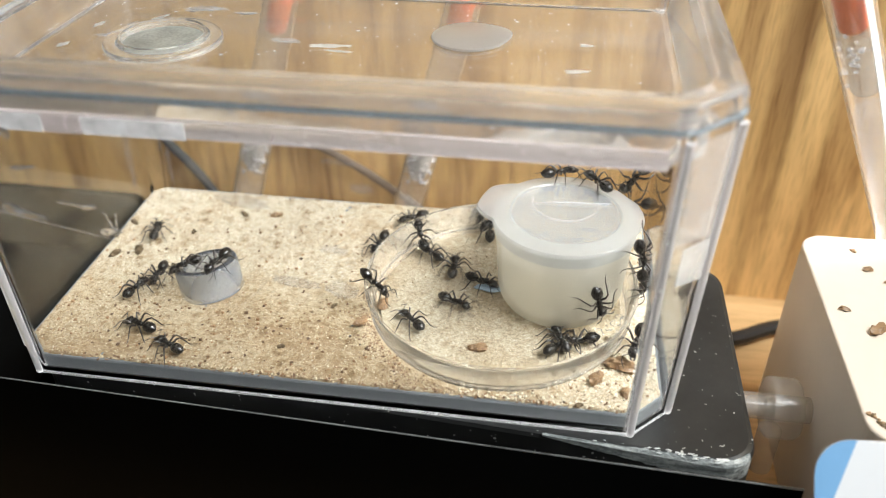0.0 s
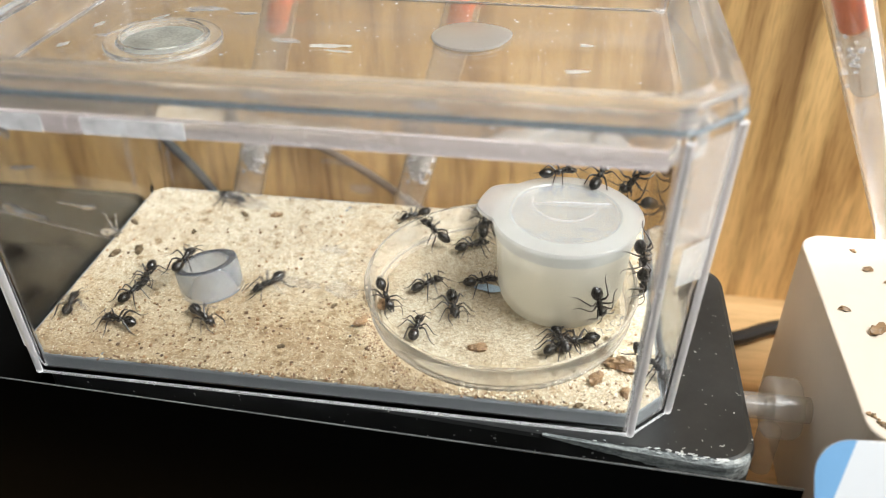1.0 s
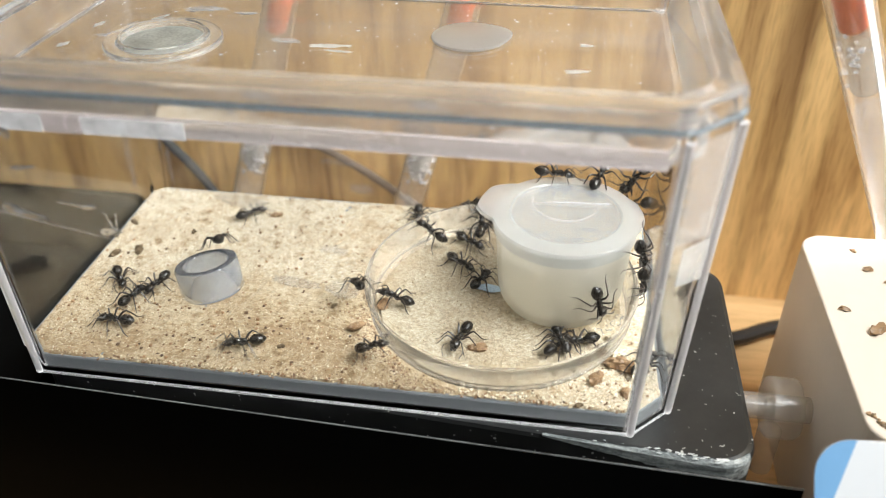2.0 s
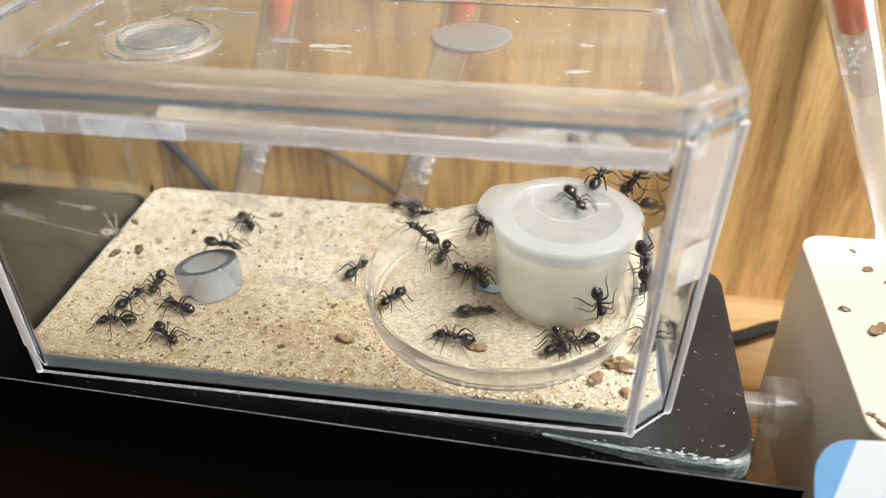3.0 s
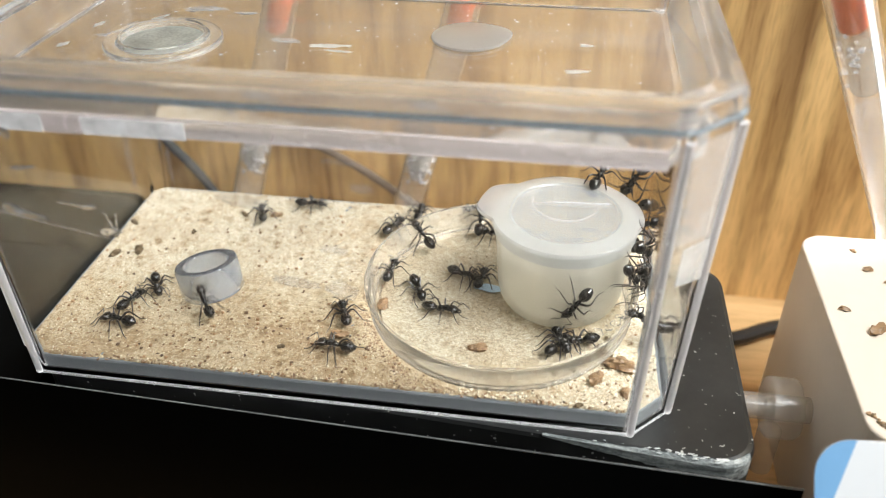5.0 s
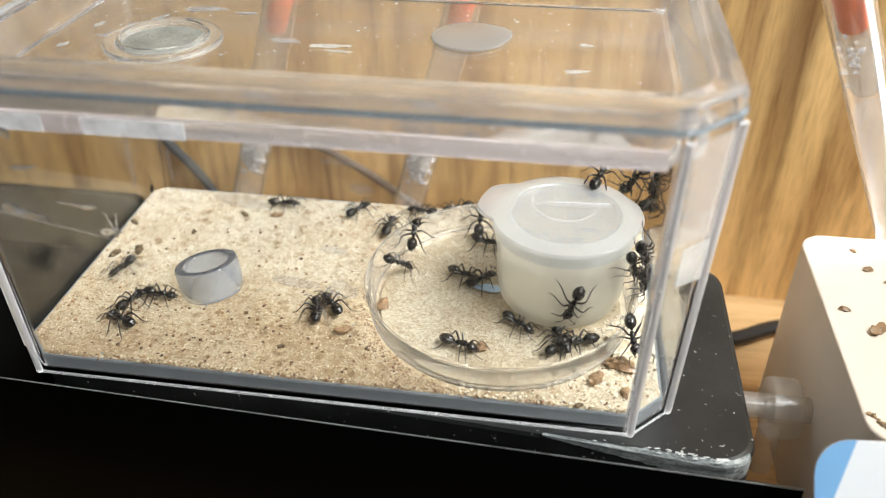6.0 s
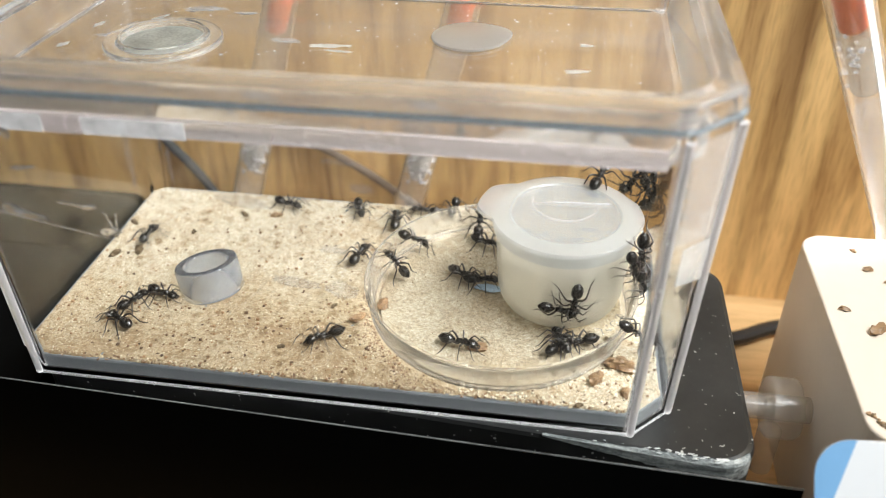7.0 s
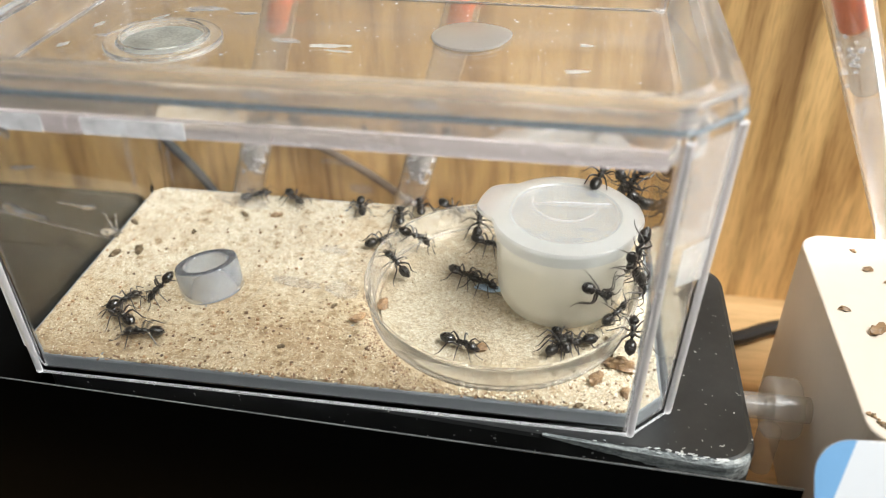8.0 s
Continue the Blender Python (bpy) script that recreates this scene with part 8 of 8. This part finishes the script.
    walk(ANTS[19], [(0, at(89.6, 37, 6, 0, 0, -21)), (0.1, at(89.6, 37, 6, 0, 0, -17)), (0.2, at(89.6, 36.9, 6, 0, 0, -12)), (0.3, at(89.6, 36.9, 6, 0, 0, -8)), (0.4, at(89.5, 36.9, 6, 0, 0, -3)), (0.5, at(89.5, 36.9, 6, 0, 0, 1)), (0.6, at(89.5, 36.8, 6, 0, 0, 5)), (0.7, at(89.5, 36.8, 6, 0, 0, 10)), (0.8, at(89.4, 36.8, 6, 0, 0, 14)), (0.9, at(89.4, 36.8, 6, 0, 0, 19)), (1, at(89.4, 36.8, 6, 0, 0, 23)), (1.1, at(89.4, 36.8, 6, 0, 0, 27)), (1.2, at(89.4, 36.9, 6, 0, 0, 32)), (1.3, at(89.4, 37, 6, 0, 0, 36)), (1.4, at(89.4, 37.1, 6, 0, 0, 41)), (1.5, at(89.4, 37.1, 6, 0, 0, 45)), (1.6, at(89.4, 37.2, 6, 0, 0, 49)), (1.7, at(89.4, 37.3, 6, 0, 0, 54)), (1.8, at(89.4, 37.4, 6, 0, 0, 58)), (1.9, at(89.4, 37.4, 6, 0, 0, 63)), (2, at(89.4, 37.5, 6, 0, 0, 67)), (2.1, at(89.4, 37.6, 6, 0, 0, 71)), (2.2, at(89.4, 37.7, 6, 0, 0, 76)), (2.3, at(89.4, 37.8, 6, 0, 0, 80)), (2.4, at(89.4, 37.8, 6, 0, 0, 85)), (2.5, at(89.4, 37.9, 6, 0, 0, 89)), (2.6, at(89.4, 38, 6, 0, 0, 93)), (2.7, at(89.4, 38.1, 6, 0, 0, 98)), (2.8, at(89.4, 38.2, 6, 0, 0, 102)), (2.9, at(89.4, 38.2, 6, 0, 0, 107)), (3, at(89.4, 38.3, 6, 0, 0, 111)), (3.1, at(89.4, 38.4, 6, 0, 0, 115)), (3.2, at(89.4, 38.5, 6, 0, 0, 120)), (3.3, at(89.4, 38.5, 6, 0, 0, 124)), (3.9, at(89.4, 38.5, 6, 0, 0, 118)), (4, at(89.4, 38.5, 6, 0, 0, 115)), (4.1, at(89.4, 38.5, 6, 0, 0, 111)), (4.2, at(89.5, 38.4, 6, 0, 0, 108)), (4.3, at(89.5, 38.4, 6, 0, 0, 104)), (4.4, at(89.5, 38.4, 6, 0, 0, 100)), (4.5, at(89.5, 38.3, 6, 0, 0, 97)), (4.6, at(89.5, 38.3, 6, 0, 0, 93)), (4.7, at(89.5, 38.2, 6, 0, 0, 89)), (4.8, at(89.5, 38.2, 6, 0, 0, 86)), (4.9, at(89.5, 38.2, 6, 0, 0, 82)), (5, at(89.5, 38.1, 6, 0, 0, 79)), (5.1, at(89.5, 38.1, 6, 0, 0, 75)), (5.2, at(89.5, 38.1, 6, 0, 0, 71)), (5.3, at(89.5, 38, 6, 0, 0, 68)), (5.4, at(89.5, 38, 6, 0, 0, 64)), (5.5, at(89.5, 37.9, 6, 0, 0, 60)), (5.6, at(89.5, 37.9, 6, 0, 0, 57)), (5.7, at(89.5, 37.9, 6, 0, 0, 53)), (5.8, at(89.5, 37.8, 6, 0, 0, 50)), (5.9, at(89.5, 37.8, 6, 0, 0, 46)), (6, at(89.5, 37.7, 6, 0, 0, 42)), (6.1, at(89.5, 37.7, 6, 0, 0, 39)), (6.2, at(89.5, 37.7, 6, 0, 0, 35)), (6.3, at(89.5, 37.6, 6, 0, 0, 32)), (6.4, at(89.6, 37.6, 6, 0, 0, 28)), (6.5, at(89.6, 37.6, 6, 0, 0, 24)), (6.6, at(89.6, 37.5, 6, 0, 0, 21)), (6.7, at(89.6, 37.5, 6, 0, 0, 17)), (6.8, at(89.6, 37.4, 6, 0, 0, 13)), (6.9, at(89.6, 37.4, 6, 0, 0, 10)), (7, at(89.6, 37.4, 6, 0, 0, 6)), (7.1, at(89.6, 37.3, 6, 0, 0, 3)), (7.2, at(89.6, 37.3, 6, 0, 0, -1)), (7.3, at(89.6, 37.3, 6, 0, 0, -5)), (7.4, at(89.6, 37.2, 6, 0, 0, -8)), (7.5, at(89.6, 37.2, 6, 0, 0, -12)), (7.6, at(89.6, 37.1, 6, 0, 0, -16)), (7.7, at(89.6, 37.1, 6, 0, 0, -19)), (7.8, at(89.6, 37.1, 6, 0, 0, -23)), (7.9, at(89.6, 37, 6, 0, 0, -26)), (8, at(89.6, 37, 6, 0, 0, -30))])
    stride(ANTS[19], 0.89, 19)
    walk(ANTS[20], [(0, at(107.9, 17.4, 6, 0, 0, 47)), (8, at(108.1, 17.6, 6, 0, 0, 53))])
    stride(ANTS[20], 0.9, 20)
    walk(ANTS[21], [(0, at(112.2, 19.5, 6, 0, 0, -160)), (6.8, at(112, 19.2, 6, 0, 0, -160)), (8, at(111.8, 19, 6, 0, 0, -160))])
    stride(ANTS[21], 0.94, 21)
    walk(ANTS[22], [(0, at(108.2, 19.6, 6, 0, 0, 113)), (7.8, at(108.3, 19.2, 6, 0, 0, 113)), (8, at(108.3, 19.2, 6, 0, 0, 113))])
    stride(ANTS[22], 0.95, 22)
    walk(ANTS[23], [(0, at(123.7, 19.1, 8.1, 0, 13, -108)), (0.1, at(123.6, 18.7, 8, 0, 15, -108)), (0.2, at(123.6, 18.4, 7.8, 0, 18, -107)), (0.3, at(123.6, 18.1, 7.6, 0, 20, -106)), (0.4, at(123.8, 18.1, 7.1, 0, 21, -106)), (0.5, at(124.4, 18.4, 6.3, 0, 20, -105)), (0.6, at(125.2, 18.9, 5.5, 0, 10, -104)), (0.7, at(125.8, 18.9, 4.9, 0, 0, -104)), (0.8, at(125.9, 18, 5.1, 0, 4, -93)), (0.9, at(125.7, 16.7, 6.2, 0, 22, -63)), (1, at(125.3, 15.2, 6.4, 0, 25, -47)), (1.1, at(124.6, 13.8, 5.5, 0, 10, -75)), (1.2, at(123.8, 12.5, 4.9, 0, 0, -114)), (1.3, at(123.1, 11.5, 4.9, 0, 0, -133)), (1.4, at(122.7, 11, 4.9, 0, 0, -152)), (1.5, at(122.8, 11.2, 6.2, 0, -23, -197)), (1.6, at(123.4, 12.1, 5.8, 0, -16, -249)), (1.7, at(124.3, 13.2, 4.9, 0, 0, -295)), (1.8, at(124.8, 14.1, 4.9, 0, 0, -303)), (1.9, at(125, 14.8, 4.9, 0, 0, -301)), (2, at(125.1, 15.5, 4.9, 0, 0, -298)), (2.1, at(125.2, 16.2, 4.9, 0, 0, -296)), (2.2, at(125.4, 16.9, 4.9, 0, 0, -293)), (2.3, at(125.5, 17.6, 4.9, 0, 0, -291)), (2.4, at(125.7, 18.3, 4.9, 0, 0, -289)), (2.5, at(125.8, 19, 4.9, 0, 0, -286)), (2.6, at(125.9, 19.7, 5, 0, -2, -284)), (2.7, at(126.1, 20.4, 5.2, 0, -6, -282)), (2.8, at(126.1, 21.2, 5.5, 0, -10, -280)), (2.9, at(126.2, 22.2, 5.7, 0, -14, -279)), (3, at(126.2, 23.2, 6.4, 0, -17, -278)), (3.1, at(126.2, 24.2, 6.9, 0, -14, -278)), (3.2, at(126.2, 25.1, 7.4, 0, -12, -277)), (3.3, at(126.2, 25.8, 7.7, 0, -10, -277)), (3.4, at(126.2, 26.5, 8, 0, -9, -277)), (3.5, at(126.2, 27.1, 8.2, 0, -8, -276)), (3.6, at(126.2, 27.4, 8.4, 0, -8, -276)), (3.8, at(126, 27.3, 8.6, 0, -10, -275)), (3.9, at(125.9, 27, 8.7, 0, -11, -274)), (4, at(125.8, 26.8, 8.8, 0, -13, -274)), (4.1, at(125.7, 26.6, 8.9, 0, -16, -273)), (4.2, at(125.7, 26.3, 8.9, 0, -23, -269)), (4.3, at(125.6, 26.1, 9, 0, -32, -261)), (4.4, at(125.5, 25.9, 9.1, 0, -32, -250)), (4.5, at(125.4, 25.6, 9.1, 0, -32, -239)), (4.6, at(125.3, 25.4, 9.2, 0, -32, -228)), (4.7, at(125.1, 25, 9.3, 0, -32, -217)), (4.8, at(124.9, 24.6, 9.5, 0, -32, -206)), (4.9, at(124.7, 24, 9.7, 0, -32, -195)), (5, at(124.4, 23.5, 9.8, 0, -32, -183)), (5.1, at(124.2, 22.9, 10, 0, -32, -172)), (5.2, at(123.9, 22.4, 10.1, 0, -32, -161)), (5.3, at(123.6, 21.8, 10.2, 0, -32, -150)), (5.4, at(123.4, 21.3, 10.3, 0, -32, -139)), (5.5, at(123.1, 20.7, 10.3, 0, -23, -127)), (5.6, at(122.8, 20.2, 10.4, 0, -4, -116)), (5.7, at(122.6, 19.6, 10.4, 0, 16, -105)), (5.8, at(122.4, 19.2, 10.4, 0, 30, -95)), (5.9, at(122.3, 19, 10.4, 0, 32, -86)), (6, at(122.2, 18.9, 10.3, 0, 32, -78)), (6.1, at(122.2, 18.8, 10.3, 0, 32, -70)), (6.2, at(122.2, 18.7, 10.3, 0, 32, -62)), (6.3, at(122.1, 18.6, 10.3, 0, 32, -54)), (6.4, at(122.1, 18.5, 10.3, 0, 32, -46)), (6.5, at(122.1, 18.5, 10.2, 0, 32, -38)), (6.6, at(122.2, 18.6, 10.2, 0, 32, -30)), (6.7, at(122.3, 18.6, 10.1, 0, 32, -22)), (6.8, at(122.4, 18.8, 10, 0, 32, -14)), (6.9, at(122.5, 18.8, 10, 0, 32, -6)), (7, at(122.5, 18.9, 9.9, 0, 32, 2)), (7.1, at(122.6, 19, 9.9, 0, 32, 10)), (7.2, at(122.6, 19, 9.9, 0, 32, 18)), (7.3, at(122.6, 19, 9.9, 0, 32, 26)), (7.4, at(122.6, 19, 9.9, 0, 32, 34)), (7.5, at(122.6, 19, 9.9, 0, 32, 42)), (7.6, at(122.6, 19, 9.9, 0, 23, 50)), (7.7, at(122.6, 19, 9.9, 0, 10, 58)), (7.8, at(122.6, 19, 9.9, 0, -4, 66)), (7.9, at(122.6, 19, 9.9, 0, -17, 74)), (8, at(122.6, 19, 9.9, 0, -28, 82))])
    stride(ANTS[23], 0.96, 23)
    walk(ANTS[24], [(0, at(114.5, 23.1, 16.1, 90, 72, 30)), (3.5, at(114.5, 23.1, 16.1, 90, 72, 30)), (3.8, at(114.2, 22.8, 17.4, -90, 81, -151)), (4.1, at(113.3, 22.4, 17.5, 90, 86, 25)), (4.4, at(112.3, 22, 17.6, -90, 60, -159)), (4.6, at(110.5, 21.4, 16.9, -90, 45, -167)), (4.7, at(110.5, 21.4, 16.8, -90, 46, -167)), (5.8, at(109.9, 21.4, 16.7, -90, 71, -169)), (6.5, at(109.6, 21.3, 16.7, -90, 71, -170)), (7, at(110, 21.4, 17.1, -90, 83, -169)), (7.4, at(110.7, 21.5, 17.4, -90, 86, -166)), (7.7, at(113.5, 22.5, 16.6, 90, 71, 26)), (8, at(114, 22.7, 19.1, 90, 35, 28))])
    stride(ANTS[24], 0.97, 24)
    walk(ANTS[25], [(0, at(105.3, 49.8, 28.2, 0, 0, 25)), (1, at(104.9, 49.7, 28.2, 0, 0, 23)), (1.7, at(104.1, 49.6, 28.2, 0, 0, 19)), (2.3, at(104, 48.4, 28.2, 0, 0, -40)), (2.8, at(105.2, 43.6, 28.2, 0, 0, -48)), (3, at(108.7, 39.4, 28.2, 0, 0, -66)), (3.2, at(114.2, 34.2, 28.2, 0, 0, -67)), (3.4, at(116.1, 21.7, 33.3, 90, 72, 33)), (3.5, at(115.8, 21.5, 30.9, 90, 69, 32)), (3.8, at(116.3, 21.9, 28.9, 90, 72, 34)), (4.1, at(118, 23.1, 25.8, 90, 60, 41)), (4.5, at(120.1, 25.3, 20.5, 90, 46, 52)), (5.8, at(120, 25.2, 24.3, 90, 64, 52)), (8, at(120, 25.2, 24.3, 90, 64, 52))])
    stride(ANTS[25], 0.95, 25)
    walk(ANTS[26], [(0, at(113.6, 46.9, 28.3, 0, -4, 130)), (0.5, at(113.7, 48.8, 28.3, 0, -10, 100)), (1, at(114.4, 49.6, 28.5, 0, -18, 68)), (4.5, at(114.4, 49.6, 28.5, 0, -18, 67)), (8, at(114.5, 49.6, 28.5, 0, -18, 68))])
    stride(ANTS[26], 1, 26)
    walk(ANTS[27], [(0, at(124.1, 71.7, 18.6, 90, 125, 0)), (3, at(124.2, 71.7, 18.7, 90, 122, 0)), (4.6, at(124.0, 71.7, 18.4, 90, 118, 0)), (6.5, at(124.2, 71.7, 18.7, 90, 126, 0)), (8, at(124.1, 71.7, 18.6, 90, 124, 0))])
    stride(ANTS[27], 1.28, 27)
    walk(ANTS[28], [(0, at(125.0, 71.7, 10.5, 90, 165, 0)), (1.5, at(124.9, 71.7, 10.6, 90, 162, 0)), (4.7, at(124.6, 71.7, 10.3, 90, 166, 0)), (6, at(124.4, 71.7, 9.6, 90, 160, 0)), (8, at(124.8, 71.7, 9.9, 90, 158, 0))])
    stride(ANTS[28], 1.25, 28)
    walk(ANTS[29], [(0, at(116, 61, 4.9, 0, 0, 20)), (3.6, at(117, 61.2, 4.9, 0, 0, 15)), (4, at(122.5, 60.5, 4.9, 0, 0, 30)), (4.5, at(124.8, 60.5, 4.9, 0, 0, 80)), (4.8, at(124.9, 61.5, 5.2, 0, -10, 86)), (5.2, at(125.2, 64.2, 6.4, 4, -50, 90)), (5.8, at(127.5, 68.2, 13.3, 90, -99, 0)), (6.0, at(129.0, 68.2, 14.6, 90, -101, 0)), (6.5, at(128.9, 68.2, 15.3, 90, -106, 0)), (7.0, at(127.5, 68.2, 16.1, 90, -112, 0)), (7.4, at(125.1, 68.2, 15.1, 90, -123, 0)), (7.7, at(122.3, 68.2, 17.4, 90, -122, 0)), (8, at(122.1, 68.2, 17.5, 90, -123, 0))])
    stride(ANTS[29], 1.18, 29)
    walk(ANTS[30], [(0, at(121.2, 27.1, 25.9, 90, 60, 59)), (3.5, at(121.5, 27.4, 25.7, 90, 57, 61)), (4.5, at(121.6, 27.5, 27.1, 90, 35, 61)), (5.8, at(121.6, 27.5, 25.7, 90, 50, 61)), (8, at(120.4, 25.8, 27.7, -90, 63, -126))])
    stride(ANTS[30], 1.05, 30)
    walk(ANTS[31], [(0, at(122.6, 30.1, 16.5, 90, 61, 71)), (3.5, at(122.8, 30.5, 16.3, 90, 66, 72)), (4.5, at(122.7, 30.1, 17.6, 90, 62, 71)), (8, at(122.4, 29.4, 16.4, 90, 59, 68))])
    stride(ANTS[31], 1.02, 31)


motions()
